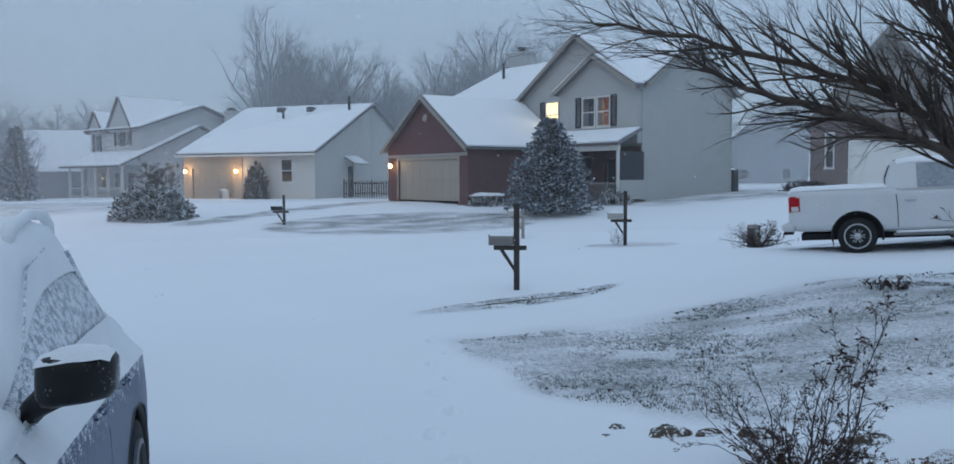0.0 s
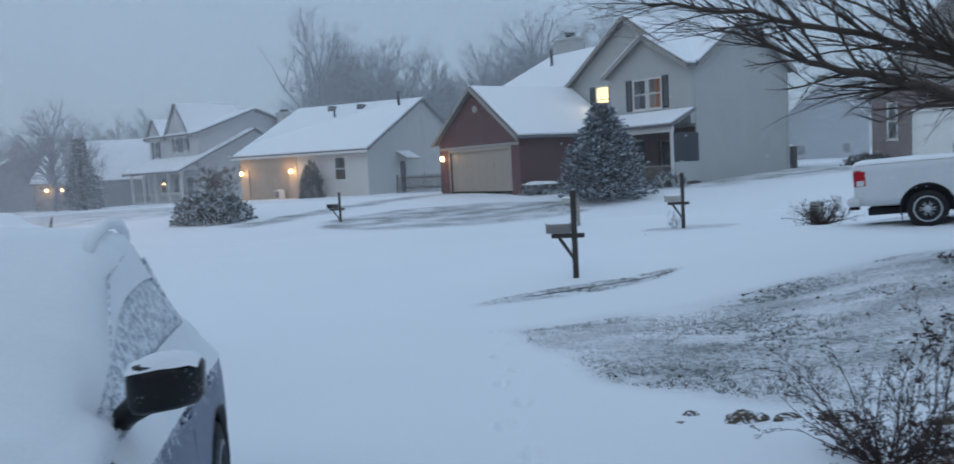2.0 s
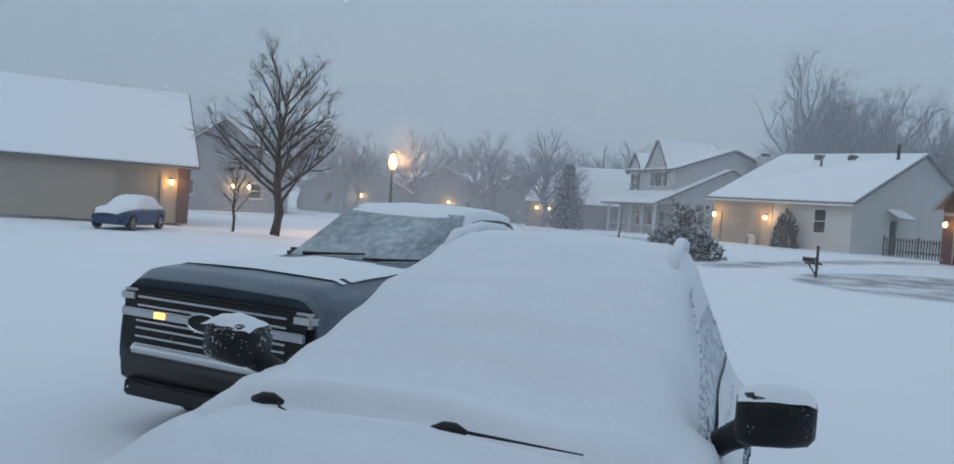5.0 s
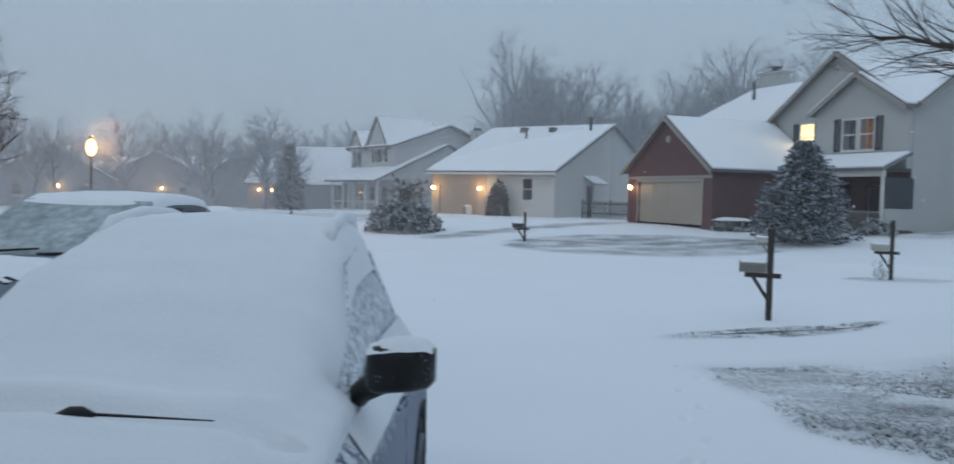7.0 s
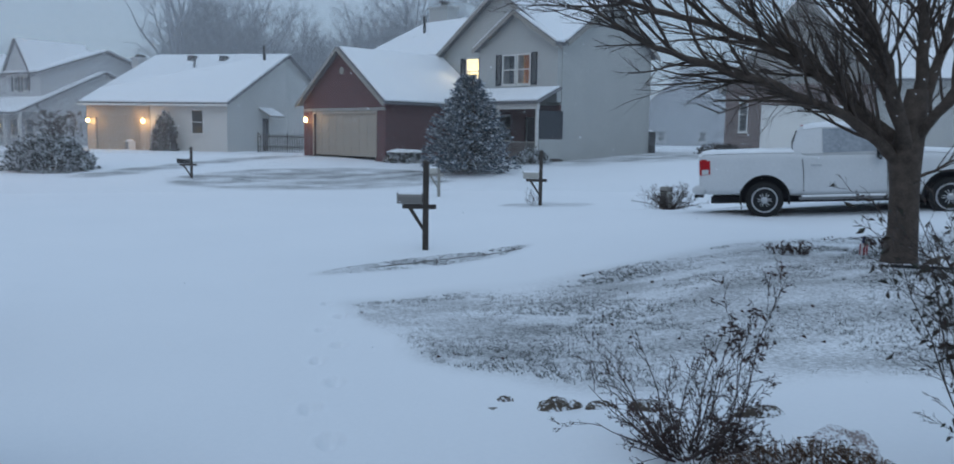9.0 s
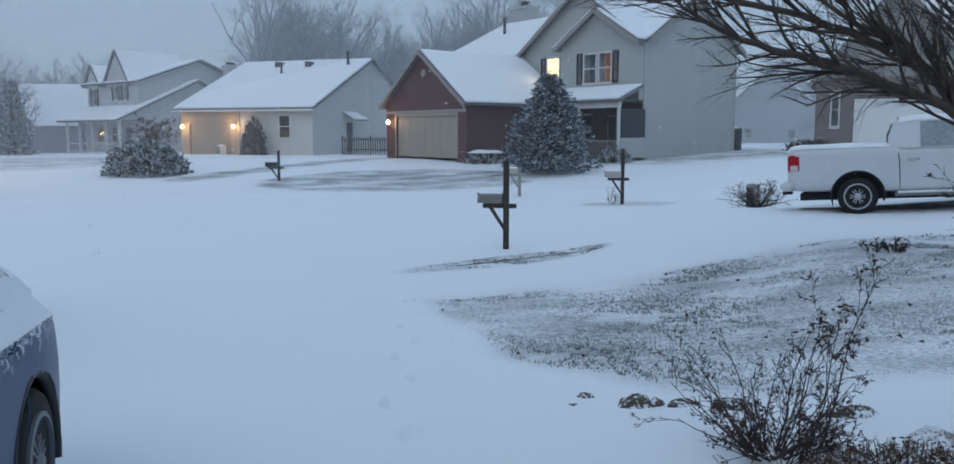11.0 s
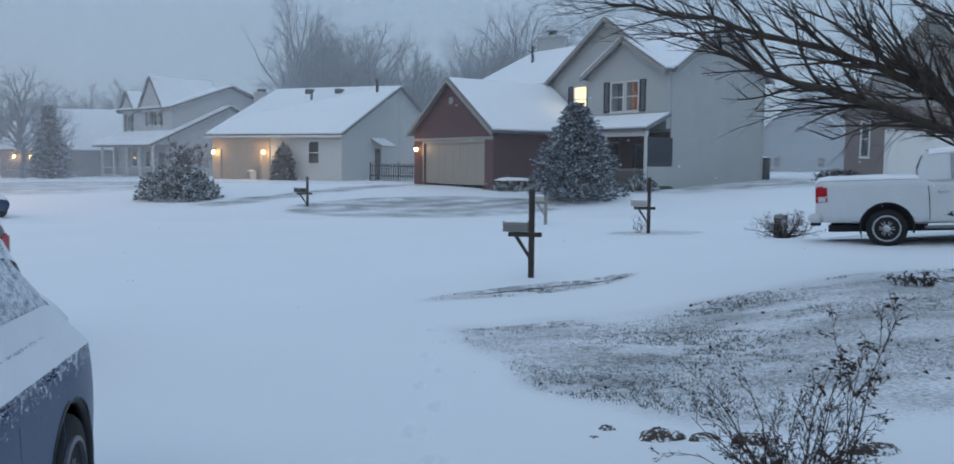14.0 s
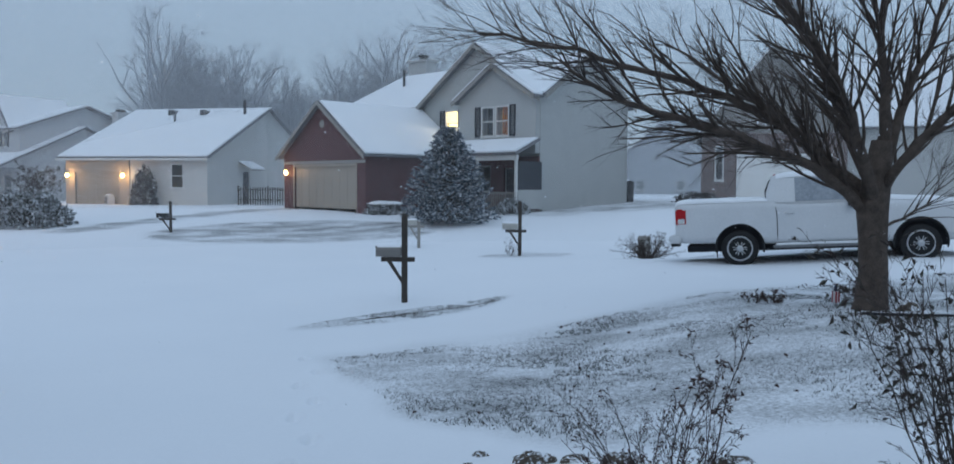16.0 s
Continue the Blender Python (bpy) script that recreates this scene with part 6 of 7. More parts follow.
def mound(sh, x, y, z, rx, ry, h, seed, rings=7, sides=18):
    i0 = len(sh.v)
    for i in range(rings + 1):
        e = math.pi / 2 * i / rings
        for a in range(sides):
            w = math.tau * a / sides
            k = 1 + 0.30 * noise.noise(Vector((math.cos(w) * 1.3, math.sin(w) * 1.3, e * 1.2 + seed * 3.7))) + 0.10 * noise.noise(Vector((math.cos(w) * 4, math.sin(w) * 4, e * 4 + seed)))
            sh.v.append((x + math.cos(w) * math.cos(e) * rx * k, y + math.sin(w) * math.cos(e) * ry * k, z + math.sin(e) * h * k))
    for i in range(rings):
        for a in range(sides):
            sh.f.append((i0 + i * sides + a, i0 + i * sides + (a + 1) % sides, i0 + (i + 1) * sides + (a + 1) % sides, i0 + (i + 1) * sides + a))
    return sh


lid = thing("snow_heap", "smooth heap of snow lying on the hedge", "snow", pose(0.55, 43.6, on(0.55, 43.6) + 0.50))
part("heap", mound(Shape(), 0, 0, 0, 0.95, 0.42, 0.16, 3), SNOW, lid, smooth=True)


SNOWY_LEAF = snowed("snow_dusted_dead_leaf", (0.10, 0.06, 0.04), 0.5, scale=8, rough=0.9, grain=60)


def twig_bush(label, x, y, h, spread, stems, seed, mat, leaf_mat, leaves, leaf_size=0.05, name="bush", kids=(3, 5), fine=0.0065):
    """A leafless bush: wiry stems from one root, a few dead leaves left."""
    rng = random.Random(seed)
    t = thing(name, label, "bush", pose(x, y, on(x, y) - 0.02))
    a, b, lv = Shape(), Shape(), Shape()
    for k in range(stems):
        w = k * 2.4 + rng.uniform(-0.4, 0.4)
        tilt = spread * rng.uniform(0.15, 1.0)
        grow(b, (math.cos(w) * 0.06, math.sin(w) * 0.06, 0), (math.cos(w) * tilt, math.sin(w) * tilt, 1), fine * rng.uniform(0.7, 1.2), h * rng.uniform(0.6, 1.12), 0, rng, a, 0.62, 0.14, 6, kids, 0.46, 0.17, (5, 4, 3, 3))
    tips = a.v
    for k in range(leaves):
        p = Vector(tips[rng.randrange(len(tips))])
        lv.leaf(p, (rng.uniform(-1, 1), rng.uniform(-1, 1), rng.uniform(-1.2, 0.4)), leaf_size * rng.uniform(0.6, 1.4), 0.45, 0.2)
    part("stem", a, mat, t, "thin wiry stems")
    part("dead_leaves", lv, leaf_mat, t, "shrivelled leaves")
    return t


twig_bush("wiry leafless bush with reddish-brown stems", 2.04, 6.35, 0.74, 2.0, 24, 31, RED_TWIG, DEAD_LEAF, 300, 0.026, "bush", (3, 5), 0.0062)
twig_bush("low snow-dusted tangle at the foot of the bush", 2.1, 6.28, 0.42, 2.6, 40, 32, RED_TWIG, DEAD_LEAF, 650, 0.028, "bush", (3, 4), 0.005)
leafy_shrub("tall brown shrub against the white house", -14.2, 55.5, 0.8, 0.5, 2.35, 1500, 4, CLIMBER, 0.17)
twig_bush("brown leafless shrub beside the garage", -21.6, 58.2, 2.4, 0.75, 24, 5, CLIMBER, CLIMBER, 4200, 0.10, "shrub", (4, 6), 0.025)
twig_bush("straggly taller stems of a leafless bush", 2.32, 6.45, 1.0, 0.55, 4, 35, RED_TWIG, DEAD_LEAF, 200, 0.034, "bush", (4, 6), 0.0065)
twig_bush("tall thorny rose bush with a few dark leaves", 3.60, 5.66, 1.5, 0.62, 30, 33, TWIG, DARK_LEAF, 520, 0.055, "bush", (3, 5), 0.008)


def dead_stalks(label, x, y, rx, ry, h, count, seed):
    """A clump of dry upright stalks with dead leaves bent over their tops."""
    rng = random.Random(seed)
    t = thing("dead_plants", label, "dead plants", pose(x, y, on(x, y) - 0.02))
    stalks, tops = Shape(), Shape()
    for k in range(count):
        w, q = rng.uniform(0, math.tau), rng.random() ** 0.5
        px, py = math.cos(w) * rx * q, math.sin(w) * ry * q
        z = h * rng.uniform(0.7, 1.1) * (1 - 0.45 * q * q)
        lean = Vector((px * 0.25 + rng.uniform(-0.03, 0.03), py * 0.25 + rng.uniform(-0.03, 0.03), z))
        stalks.tube([(px, py, 0), Vector((px, py, 0)) + lean * 0.55 + Vector((rng.uniform(-0.01, 0.01), 0, 0)), Vector((px, py, 0)) + lean], [0.0042, 0.0036, 0.002], 4)
        for j in range(4):
            p = Vector((px, py, 0)) + lean * rng.uniform(0.6, 1.02)
            tops.leaf(p, (rng.uniform(-1, 1), rng.uniform(-1, 1), rng.uniform(-0.9, 0.2)), rng.uniform(0.025, 0.055), 0.4, 0.2)
    part("stalks", stalks, STRAW, t, "dry straw-brown stalks")
    part("dead_leaves", tops, SNOWY_LEAF, t, "shrivelled brown leaves dusted with snow")


STRAW = material("dry_straw_stalk", (0.26, 0.17, 0.12), rough=0.9, second=(0.12, 0.075, 0.055), scale=15)
dead_stalks("clump of dry brown perennial stalks dusted with snow", 2.50, 5.72, 0.40, 0.24, 0.30, 620, 37)
twig_bush("tangle of pruned branches beside the drive", 7.7, 24.2, 0.85, 2.4, 40, 38, TWIG, TWIG, 160, 0.07, "brush_pile", (4, 5), 0.014)
twig_bush("small dead plant poking from the snow", 6.15, 13.4, 0.22, 1.1, 16, 39, TWIG, DEAD_LEAF, 120, 0.05, "dead_plants")
twig_bush("small dead plant beside the tree", 5.95, 13.6, 0.2, 1.1, 12, 45, TWIG, DEAD_LEAF, 60, 0.05, "dead_plants")
twig_bush("dry weeds at the mailbox foot", 4.45, 28.0, 0.5, 0.6, 8, 40, TWIG, DEAD_LEAF, 30, 0.05, "dead_plants")
twig_bush("dark twiggy clump at the lawn edge", 7.7, 14.0, 0.24, 1.1, 14, 41, TWIG, DEAD_LEAF, 120, 0.06, "dead_plants")


def stone(label, x, y, rx, ry, h, seed, turn=0, capped=True, mat=SNOWY_STONE):
    t = thing("stone", label, "stone", pose(x, y, on(x, y) - 0.03, 0, 0, turn), "border stones")
    part("rock", mound(Shape(), 0, 0, 0, rx, ry, h, seed, 9, 24), mat, t, "rough stone flecked with snow", smooth=mat is not SNOWY_STONE)
    if capped:
        part("snow_cap", mound(Shape(), 0.01, 0.03, h * 0.30, rx * 0.99, ry * 1.0, h * 0.84, seed + 3, 5, 14), SNOW, t, "cap of snow", smooth=True)
    return t


stone("brown border stone half under snow", 1.50, 7.40, 0.17, 0.10, 0.10, 1, 15, False)
stone("small flat border stone in the snow", 1.15, 7.62, 0.08, 0.05, 0.055, 2, 0, False)
stone("flat border stone in the snow", 1.80, 7.42, 0.13, 0.07, 0.07, 4, 20, False)
stone("brown border stone behind the bush", 2.15, 7.35, 0.16, 0.09, 0.09, 5, -10, False)
stone("long border stone behind the bush", 2.85, 7.15, 0.24, 0.09, 0.085, 6, 8, False)
stone("small dark stone in the snow", 1.05, 7.40, 0.06, 0.04, 0.035, 7, 0, False)
stone("pale pinkish boulder dusted with snow", 2.88, 6.05, 0.28, 0.24, 0.27, 8, 30, False, PALE_STONE)
stone("rounded pale stone at the tree foot", 7.32, 11.95, 0.16, 0.13, 0.15, 9, 0)


# ---------- mailboxes ----------
def mailbox(label, x, y, turn, post_h, box_z, left=-1, scale=1.0, post_mat=POST_WOOD, box_mat=BOX_METAL, above=0.5):
    """A wooden post with a bracket arm and a round-topped metal box on it; the box faces local -x."""
    t = thing("mailbox", label, "mailbox", pose(x, y, on(x, y) - 0.02, 0, 0, turn), "kerbside mailboxes")
    part("post", box((-0.055, -0.055, -0.1), (0.055, 0.055, post_h)), post_mat, t, "weathered square post", bevel=0.008)
    part("post_cap", Shape().lathe([(0.08, post_h + 0.001), (0.08, post_h + 0.02), (0.0, post_h + 0.06)], 4, "Z"), post_mat, t)
    part("arm", box((-0.46, -0.045, box_z - 0.10), (0.20, 0.045, box_z - 0.012)), post_mat, t, bevel=0.006)
    part("brace", Shape().prism([(-0.06, -0.03, box_z - 0.42), (-0.06, -0.03, box_z - 0.52), (-0.34, -0.03, box_z - 0.101), (-0.26, -0.03, box_z - 0.101)], (0, 0.06, 0)), post_mat, t)
    prof = [(-0.09, 0.0), (0.09, 0.0), (0.09, 0.12)] + [(0.09 * math.cos(a), 0.12 + 0.09 * math.sin(a)) for a in [math.pi * q / 10 for q in range(1, 10)]] + [(-0.09, 0.12)]
    b = part("box", Shape().prism([(-0.54, p, box_z + q) for p, q in prof], (0.47, 0, 0)), box_mat, t, "round-topped metal letter box")
    door = part("door", Shape().prism([(-0.556, p * 1.05, box_z + q * 1.02) for p, q in prof], (0.014, 0, 0)), box_mat, b)
    part("door_pull", box((-0.575, -0.015, box_z + 0.17), (-0.557, 0.015, box_z + 0.20)), BLACK_METAL, door)
    sn = Shape()
    for i in range(9):
        for j in range(7):
            u, v = i / 8, j / 6
            sn.v.append((-0.535 + 0.46 * u, 0.065 * (2 * v - 1), box_z + 0.12 + 0.092 * math.cos((2 * v - 1) * 0.80) + 0.022 * math.sin(math.pi * v) + 0.004 * noise.noise(Vector((u * 5, v * 5, x)))))
    for i in range(8):
        for j in range(6):
            sn.f.append((i * 7 + j, (i + 1) * 7 + j, (i + 1) * 7 + j + 1, i * 7 + j + 1))
    part("snow_cap", sn, SNOW, b, "thin ridge of snow", smooth=True)
    return t


mailbox("grey metal mailbox on a weathered wooden post", 0.86, 18.17, -8, 1.72, 0.93)
mailbox("pale mailbox on a tall wooden post across the street", 4.73, 27.9, -8, 1.70, 0.86, box_mat=material("pale_mailbox_metal", (0.40, 0.39, 0.36), rough=0.6))
mailbox("pale mailbox on a grey post behind the first", 1.72, 32.2, -6, 1.0, 0.86, post_mat=TRIM_GREY, box_mat=material("light_mailbox_metal", (0.45, 0.44, 0.41), rough=0.6))
mailbox("black mailbox on a post by the far drive", -8.3, 37.6, 10, 1.25, 0.62, box_mat=BLACK_METAL)


# ---------- small things on the lawn ----------
def garden_flag():
    t = thing("garden_flag", "small striped flag hanging beside the tree trunk", "flag", pose(6.62, 12.5, on(6.62, 12.5) - 0.02))
    part("stick", Shape().tube([(0, 0, 0), (0.01, 0, 0.36)], 0.005, 6), POST_WOOD, t)
    red, pale, blue = material("faded_red_cloth", (0.32, 0.05, 0.06), rough=0.9), material("pale_cloth", (0.6, 0.58, 0.58), rough=0.9), material("navy_cloth", (0.03, 0.04, 0.10), rough=0.9)
    for k in range(5):
        x = -0.055 + k * 0.024
        part("stripe", Shape().prism([(x, 0.012 * math.sin(k * 2), 0.10), (x + 0.023, 0.012 * math.sin(k * 2 + 1), 0.09), (x + 0.023, 0.012 * math.sin(k * 2 + 1), 0.24), (x, 0.012 * math.sin(k * 2), 0.25)], (0, 0.004, 0)), red if k % 2 == 0 else pale, t)
    part("canton", Shape().prism([(-0.03, 0.006, 0.25), (0.03, 0.0, 0.245), (0.012, 0, 0.34), (-0.004, 0, 0.345)], (0, 0.005, 0)), blue, t)


garden_flag()

edging = thing("lawn_edging", "dark curved edging strip round the tree bed", "edging", pose(0, 0, 0))
pts = []
for k in range(25):
    a = radians(200 + 140 * k / 24)
    px, py = 7.7 + 1.25 * math.cos(a), 11.95 + 0.75 * math.sin(a)
    pts.append((px, py, on(px, py) + 0.015))
part("strip", Shape().tube(pts, 0.022, 6), PLASTIC, edging, smooth=True)

# slab edge where the verge meets the drive
verge_edge = thing("verge_edge", "dark slab edge along the mailbox verge", "kerb", pose(0, 0, 0))
pts = []
for k in range(31):
    u = k / 30
    px, py = -0.75 + 3.5 * u, 14.95 + 3.0 * u + 0.18 * math.sin(math.pi * u)
    pts.append((px, py, on(px, py) - 0.005 + 0.01 * noise.noise(Vector((u * 12, 0, 0)))))
part("edge", Shape().tube(pts, [0.016 * (0.35 + 0.65 * math.sin(math.pi * min(1, 0.05 + 0.9 * k / 30))) for k in range(31)], 6), STONE, verge_edge)

# fallen leaves and grass blades on the thinly covered lawn
rng = random.Random(77)
fallen, blades = Shape(), Shape()
while len(fallen.f) < 2 * 170:
    x, y = rng.uniform(-1, 11), rng.uniform(8, 18)
    if float(grassy(x, y)) > 0.4 and noise.noise(Vector((x * 0.6, y * 0.6, 4))) > -0.15:
        fallen.leaf((x, y, on(x, y) + 0.012), (rng.uniform(-1, 1), rng.uniform(-1, 1), 0.25), rng.uniform(0.025, 0.07), 0.7, 0.25)
part("leaf_litter", fallen, DEAD_LEAF)
tagged(bpy.data.objects["leaf_litter"], "brown fallen leaves scattered over the snowy lawn", "leaves", kind="stuff")
GRASS = material("winter_grass", (0.12, 0.125, 0.118), rough=0.9, second=(0.075, 0.08, 0.076), scale=1.5)
count = 0
while count < 66000:
    x, y = rng.uniform(-1, 11.5), rng.uniform(7.6, 18.5)
    g = float(grassy(x, y))
    if g < 0.35 or noise.noise(Vector((x * 0.7, y * 1.2, 9))) + 0.5 * noise.noise(Vector((x * 3, y * 4, 2))) < -0.16:
        continue
    z = on(x, y)
    for q in range(3):
        bx, by = x + rng.uniform(-0.03, 0.03), y + rng.uniform(-0.03, 0.03)
        i = len(blades.v)
        dx, dy, hgt = rng.uniform(-0.03, 0.03), rng.uniform(-0.02, 0.02), rng.uniform(0.008, 0.03)
        blades.v += [(bx - 0.003, by, z - 0.01), (bx + 0.003, by, z - 0.01), (bx + dx, by + dy, z + hgt)]
        blades.f.append((i, i + 1, i + 2))
    count += 3
part("grass", blades, GRASS)
tagged(bpy.data.objects["grass"], "short winter grass poking through thin snow", "grass", kind="stuff")


# ---------- across the street ----------
def street_lamp():
    x, y = -29.6, 35.7
    t = thing("street_lamp", "lit amber street lamp on a dark post", "street lamp", pose(x, y, on(x, y)))
    part("post", Shape().lathe([(0.11, -0.1), (0.10, 0.4), (0.055, 0.5), (0.045, 3.6), (0.07, 3.65), (0.07, 3.72)], 12), BLACK_METAL, t, smooth=True)
    part("globe", Shape().lathe([(0.09, 3.72), (0.20, 3.92), (0.22, 4.15), (0.15, 4.40), (0.05, 4.52)], 16), LAMP_STREET, t, "glowing amber globe", smooth=True)
    part("cap", Shape().lathe([(0.16, 4.52), (0.10, 4.62), (0.02, 4.70)], 12), BLACK_METAL, t)
    lamp = bpy.data.lights.new("street_light", "POINT")
    lamp.energy, lamp.color, lamp.shadow_soft_size = 900, (1.0, 0.50, 0.22), 0.3
    o = new("street_light", lamp)
    o.parent, o.location = t, (0.5, -0.5, 4.2)


street_lamp()
bare_tree(pose(-30.5, 28.6, -0.3), 9.3, 51, TWIG, "bare round-crowned tree across the street", "bare street trees", 0.75, 0.12, 1.5, (6, 8), 26)
bare_tree(pose(-32.5, 27.8, -0.3), 4.0, 52, TWIG, "small bare tree beside the larger one", "bare street trees", 0.6, 0.14, 1.1, (4, 5))


def house_e():
    h = thing("house", "tan-sided house with a snowy roof and a lit porch lamp", "house", pose(-37.0, 28.6, -0.25, 0, 0, 62))
    W, D, HE, HR = 12.0, 9.0, 2.9, 6.6
    part("front_wall", wall_x(Shape(), -W, 0, 0, -0.3, HE, [(-3.4, -1.4, 0.0, 2.1)]), SIDING_TAN, h)
    part("corner_wall", box((-0.6, -0.05, -0.3), (0.0, -0.002, HE)), BRICK_DARK, h)
    part("side_wall", wall_y(Shape(), 0.16, D, 0, -0.3, HE).prism([(-0.16, 0, HE), (-0.16, D, HE), (-0.16, D / 2, HR)], (0.16, 0, 0)), SIDING_TAN, h)
    garage_door(h, -3.4, -1.4, 2.1, 0.0, DOOR_BEIGE, 4, 4)
    k = (HR - HE) / (D / 2)
    for y in (-0.5, D + 0.5):
        roof_plane(h, [(0.4, y, HE - k * 0.5), (0.4, D / 2, HR), (-W, D / 2, HR), (-W, y, HE - k * 0.5)])
    m = h.matrix_world.copy()
    lantern(m @ pose(-0.9, 0.0, 1.8), 25)


house_e()


def snowed_car(m, label):
    """A parked car across the street under snow."""
    t = thing("parked_car", label, "car", m)
    keys = [(-2.1, 0.3, 0.6, 0.65, 0.55, 0.7, 0.4), (-1.6, 0.22, 0.8, 0.8, 0.76, 0.88, 0.6), (-0.8, 0.2, 0.85, 0.88, 0.8, 0.98, 0.66), (0.0, 0.2, 0.86, 0.92, 0.82, 1.38, 0.6), (0.9, 0.2, 0.86, 0.92, 0.82, 1.42, 0.58), (1.6, 0.22, 0.84, 0.92, 0.8, 1.1, 0.6), (2.1, 0.3, 0.7, 0.85, 0.66, 0.92, 0.5)]
    R = hull(keys, 30)
    n = len(R[0])
    fold = lambda k: k if k < 17 else n - 1 - k
    part("body", skin(R, lambda i, k: True, [(-1.3, 0.32, 0.36), (1.3, 0.32, 0.36)]), CAR_BLUE, t, smooth=True)
    part("snow_cover", drift(R, lambda i, k: fold(k) >= 11, 0.07), CAR_SNOW, t, "thick snow", smooth=True)
    for s in (-1, 1):
        for y in (-1.3, 1.3):
            wheel(t, s * 0.76, y, 0.31, 0.31, s, 5)


snowed_car(pose(-20.6, 33.0, on(-20.6, 33.0), 0, 0, 65), "parked car under thick snow across the street")
snowed_car(pose(-34.4, 23.6, on(-34.4, 23.6), 0, 0, 30), "parked car at the kerb across the street")


def utility_box(label, x, y, w, d, h, mat, name="utility_box"):
    t = thing(name, label, "box", pose(x, y, on(x, y) - 0.02, 0, 0, -50))
    part("housing", box((-w / 2, -d / 2, 0), (w / 2, d / 2, h)), mat, t, bevel=0.03)
    g = Shape()
    for k in range(7):
        g.box((-w / 2 + 0.04, -d / 2 - 0.012, 0.08 + k * (h - 0.16) / 7), (w / 2 - 0.04, -d / 2 - 0.001, 0.12 + k * (h - 0.16) / 7))
    part("louvre", g, BLACK_METAL, t)
    part("snow_cap", mound(Shape(), 0, 0, h + 0.001, w * 0.46, d * 0.46, 0.07, 2, 4, 16), SNOW, t, smooth=True)


utility_box("dark air conditioner unit with snow on top", 13.4, 49.3, 0.9, 0.9, 0.95, SHUTTER, "air_conditioner")
utility_box("covered barbecue beside the house", 14.5, 49.6, 0.7, 0.6, 1.25, BLACK_METAL, "barbecue")
utility_box("white bag-like bin by the garage door", -16.7, 56.9, 0.55, 0.45, 0.6, TRIM_WHITE, "bin")
utility_box("small grey utility box behind the pruned branches", 8.3, 26.4, 0.3, 0.3, 0.7, TRIM_GREY)


def fence(x0, y0, x1, y1, label, h=1.15):
    t = thing("fence", label, "fence", pose(0, 0, 0))
    n = max(6, int(math.hypot(x1 - x0, y1 - y0) / 0.16))
    for k in range(n + 1):
        u = k / n
        x, y = x0 + (x1 - x0) * u, y0 + (y1 - y0) * u
        z = on(x, y)
        big = k % 12 == 0
        w = 0.05 if big else 0.035
        part("post" if big else "slat", box((x - w, y - 0.02, z - 0.05), (x + w, y + 0.02, z + h * (1.08 if big else 1))), POST_WOOD, t)
    for q in (0.3, 0.85):
        part("rail", Shape().tube([(x0, y0 + 0.04, on(x0, y0) + h * q), (x1, y1 + 0.04, on(x1, y1) + h * q)], 0.035, 4), POST_WOOD, t)


fence(-8.7, 56.4, -4.6, 55.2, "dark weathered picket fence beside the white house")


# ---------- unseen house behind the camera, added to shade the near snow ---
def unseen_house():
    h = thing("house", "unseen grey-sided house front added to shade the drive", "house", pose(0, -1.6, 0))
    part("front_wall", wall_x(Shape(), -9, 11, -0.2, -0.3, 5.4, [(-7.4, -2.5, -0.3, 2.3), (2.4, 4.2, 0.9, 2.3)], 0.2), SIDING_GREY, h)
    d = Shape().box((-7.4, -0.18, 0), (-2.5, -0.12, 2.3))
    part("garage_door", d, DOOR_WHITE, h)
    w = part("window", Shape().box((2.4, -0.16, 0.9), (2.47, -0.04, 2.3)).box((4.13, -0.16, 0.9), (4.2, -0.04, 2.3)).box((2.47, -0.16, 0.9), (4.13, -0.04, 0.97)).box((2.47, -0.16, 2.23), (4.13, -0.04, 2.3)), TRIM_WHITE, h)
    part("pane", box((2.47, -0.12, 0.97), (4.13, -0.10, 2.23)), GLASS, w)
    part("side_wall", wall_y(wall_y(Shape(), -10, -0.21, 11, -0.3, 5.4), -10, -0.21, -8.8, -0.3, 5.4), SIDING_GREY, h)
    part("rear_wall", wall_x(Shape(), -9, 11, -10.2, -0.3, 5.4), SIDING_GREY, h)
    for y in (0.4, -10.6):
        roof_plane(h, [(-9.4, y, 5.2), (11.4, y, 5.2), (11.4, -5.1, 8.4), (-9.4, -5.1, 8.4)])


unseen_house()

# ---------- falling snow and haze ---
flakes = Shape()
rng = random.Random(4)
for k in range(5200):
    d = 4 + 46 * rng.random() ** 0.8
    a = radians(rng.uniform(-62, 42))
    x, y = d * math.sin(a), 1.5 + d * math.cos(a)
    z = rng.uniform(0.2, 1.6 + 0.34 * d)
    if -3.2 < x < -0.3 and y < 7:
        continue
    r = rng.uniform(0.003, 0.0075)
    i = len(flakes.v)
    flakes.v += [(x - r, y, z), (x + r, y, z), (x, y - r, z), (x, y + r, z), (x, y, z - r), (x, y, z + r)]
    for p in (0, 1):
        for q in (2, 3):
            for s in (4, 5):
                flakes.f.append((i + p, i + q, i + s))
part("falling_snow", flakes, SNOW)
tagged(bpy.data.objects["falling_snow"], "small white snowflakes drifting through the air", "snowflakes", kind="stuff")


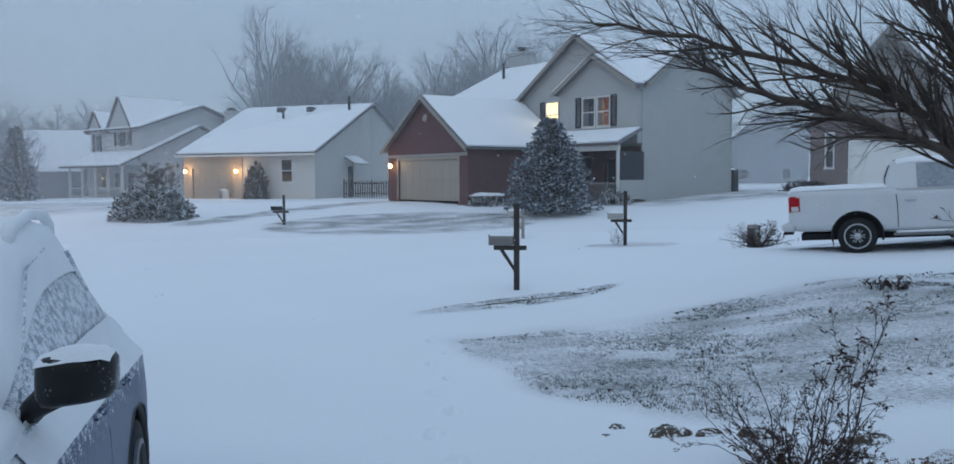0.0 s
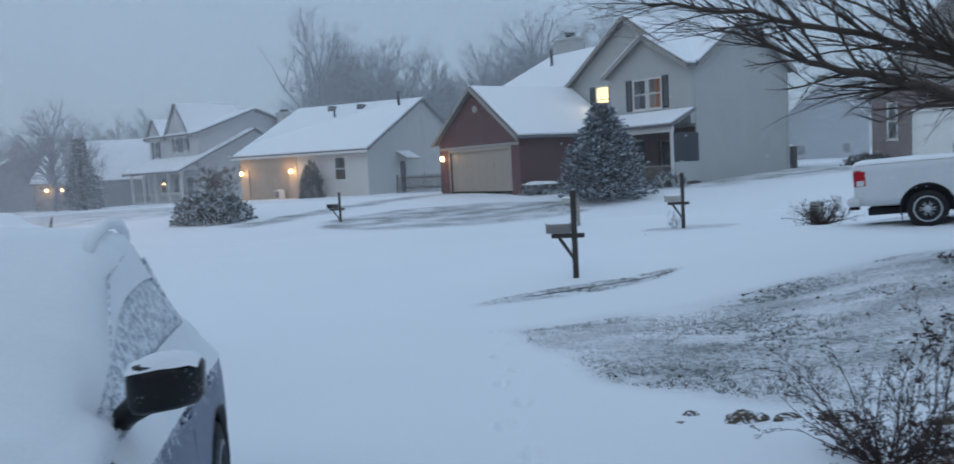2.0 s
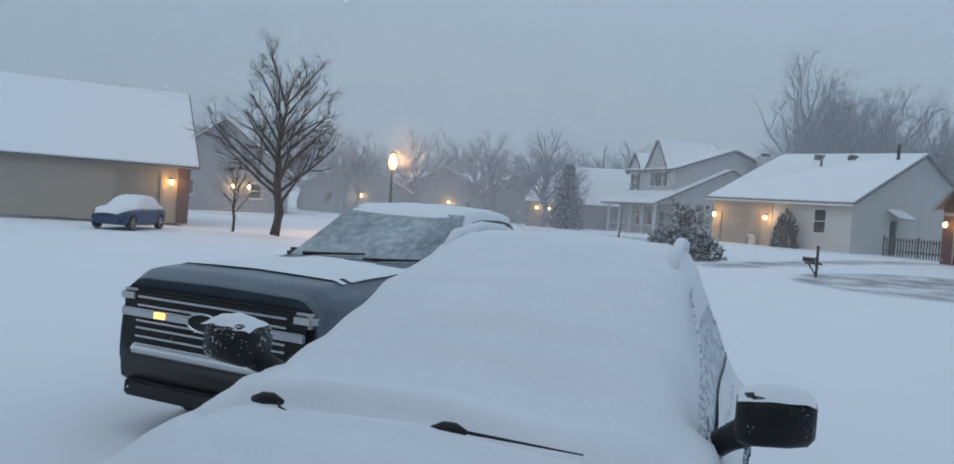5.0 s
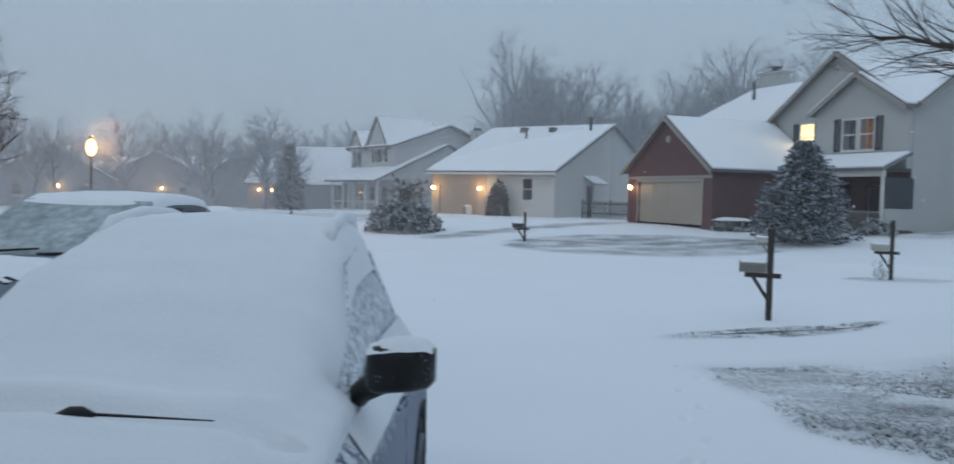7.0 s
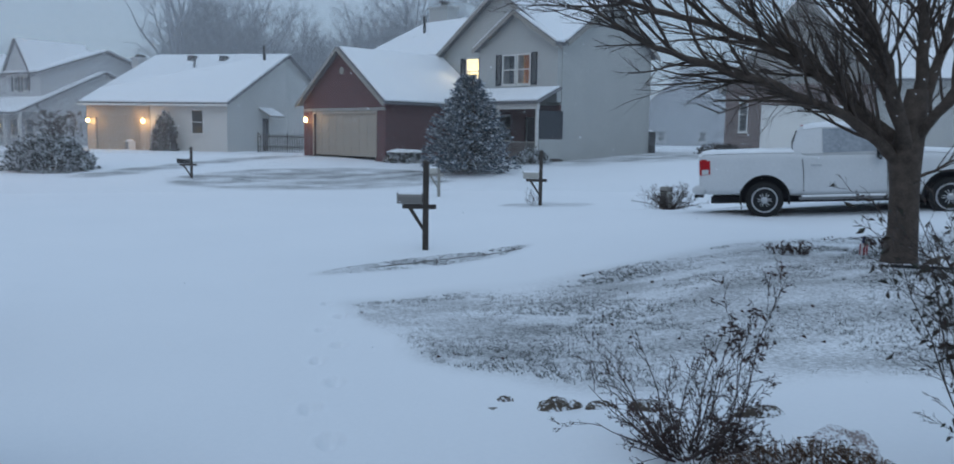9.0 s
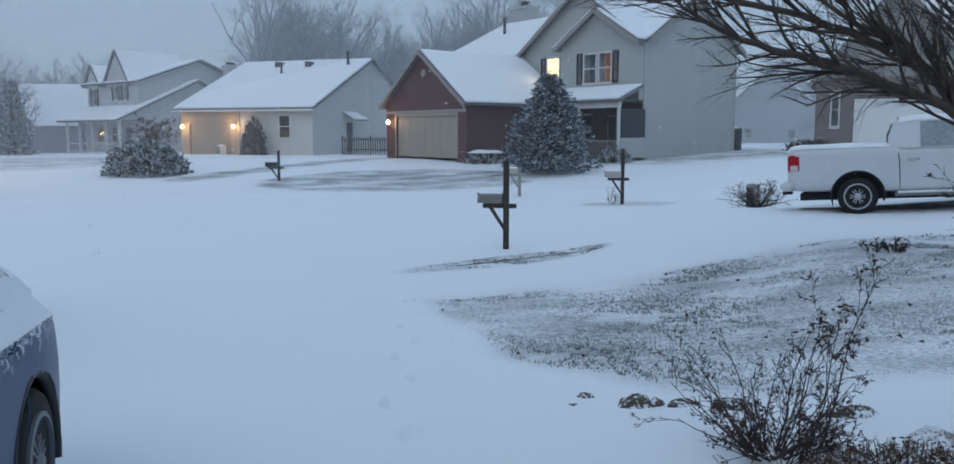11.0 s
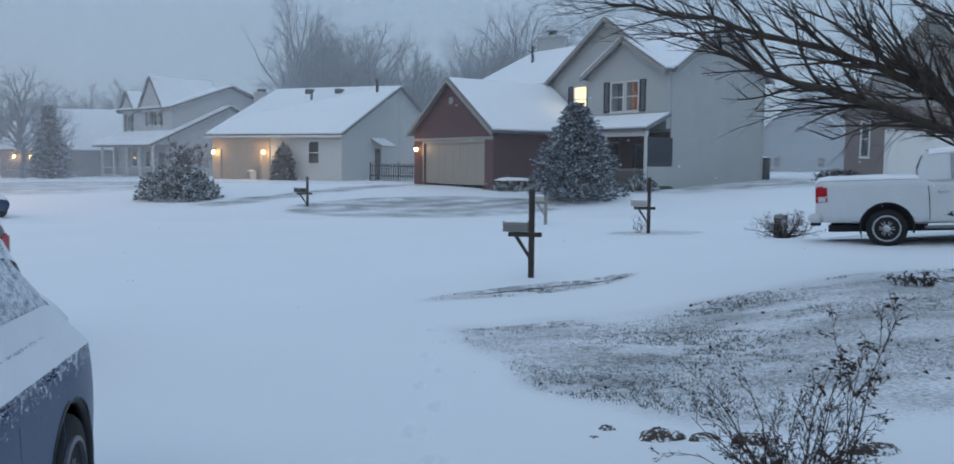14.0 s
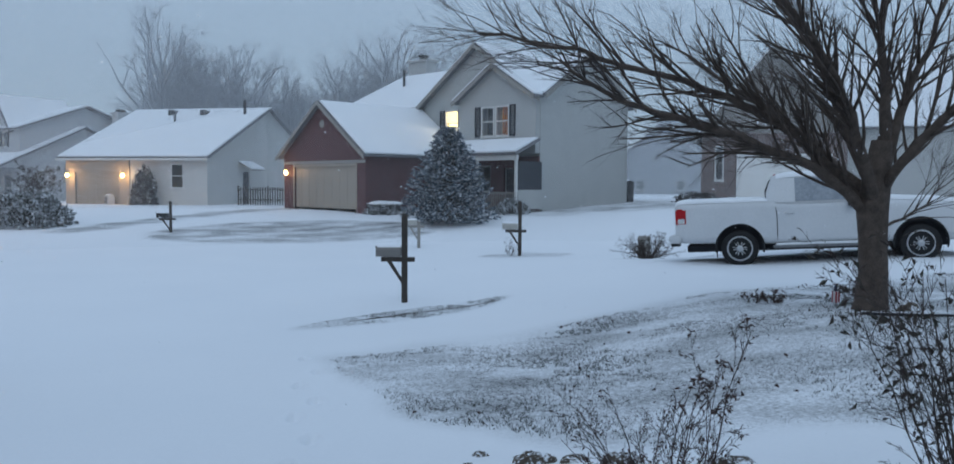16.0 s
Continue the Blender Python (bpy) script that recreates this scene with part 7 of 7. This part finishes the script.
def haze_material(density):
    """Haze put on a sheet: mostly clear, scattering light from both sides, uneven."""
    m = bpy.data.materials.new("thin_haze")
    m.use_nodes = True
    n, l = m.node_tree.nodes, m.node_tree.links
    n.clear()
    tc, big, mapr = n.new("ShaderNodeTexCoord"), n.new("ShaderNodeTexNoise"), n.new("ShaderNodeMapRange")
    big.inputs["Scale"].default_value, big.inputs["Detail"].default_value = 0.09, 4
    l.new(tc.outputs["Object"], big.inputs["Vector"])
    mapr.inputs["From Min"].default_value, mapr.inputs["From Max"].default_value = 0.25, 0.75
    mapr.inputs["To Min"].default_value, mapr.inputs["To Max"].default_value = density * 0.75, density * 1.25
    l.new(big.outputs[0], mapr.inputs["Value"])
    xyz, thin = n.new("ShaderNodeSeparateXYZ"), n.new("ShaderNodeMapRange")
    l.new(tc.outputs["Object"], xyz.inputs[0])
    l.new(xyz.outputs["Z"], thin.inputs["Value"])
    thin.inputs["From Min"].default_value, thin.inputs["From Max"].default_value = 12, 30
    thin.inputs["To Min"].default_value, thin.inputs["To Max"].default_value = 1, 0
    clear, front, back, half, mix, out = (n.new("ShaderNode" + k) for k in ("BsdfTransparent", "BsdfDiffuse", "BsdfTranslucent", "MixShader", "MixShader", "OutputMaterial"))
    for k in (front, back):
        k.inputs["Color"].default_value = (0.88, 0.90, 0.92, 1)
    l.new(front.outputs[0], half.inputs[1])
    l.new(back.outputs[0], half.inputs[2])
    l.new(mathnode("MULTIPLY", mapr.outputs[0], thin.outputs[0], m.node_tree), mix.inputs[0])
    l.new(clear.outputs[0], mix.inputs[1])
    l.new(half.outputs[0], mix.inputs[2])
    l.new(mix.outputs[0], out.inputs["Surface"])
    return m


# flakes packed round the street lamp, added to give it a halo
glow = Shape()
rng = random.Random(12)
for k in range(6000):
    p = Vector((-29.6, 35.7, 3.9)) + Vector((rng.gauss(0, 1), rng.gauss(0, 1), rng.gauss(0, 0.9))) * 0.95
    r = rng.uniform(0.004, 0.008)
    i = len(glow.v)
    glow.v += [(p.x - r, p.y, p.z - r), (p.x + r, p.y, p.z - r), (p.x, p.y + r, p.z - r), (p.x, p.y, p.z + r)]
    glow.f += [(i, i + 2, i + 1), (i, i + 1, i + 3), (i + 1, i + 2, i + 3), (i + 2, i, i + 3)]
tagged(part("lamplit_snow", glow, SNOW), "small flakes crowded round the lamp to form its halo", "snowflakes", kind="stuff")

# curved translucent sheets added in place of haze, one behind another
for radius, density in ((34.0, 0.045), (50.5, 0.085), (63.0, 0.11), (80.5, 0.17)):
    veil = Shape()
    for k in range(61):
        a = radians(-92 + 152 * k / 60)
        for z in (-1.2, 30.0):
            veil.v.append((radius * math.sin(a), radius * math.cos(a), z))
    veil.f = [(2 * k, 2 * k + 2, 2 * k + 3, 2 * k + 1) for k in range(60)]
    tagged(part("snow_veil", veil, haze_material(density), smooth=True), "thin translucent sheet standing in for haze", "snowfall", kind="stuff")
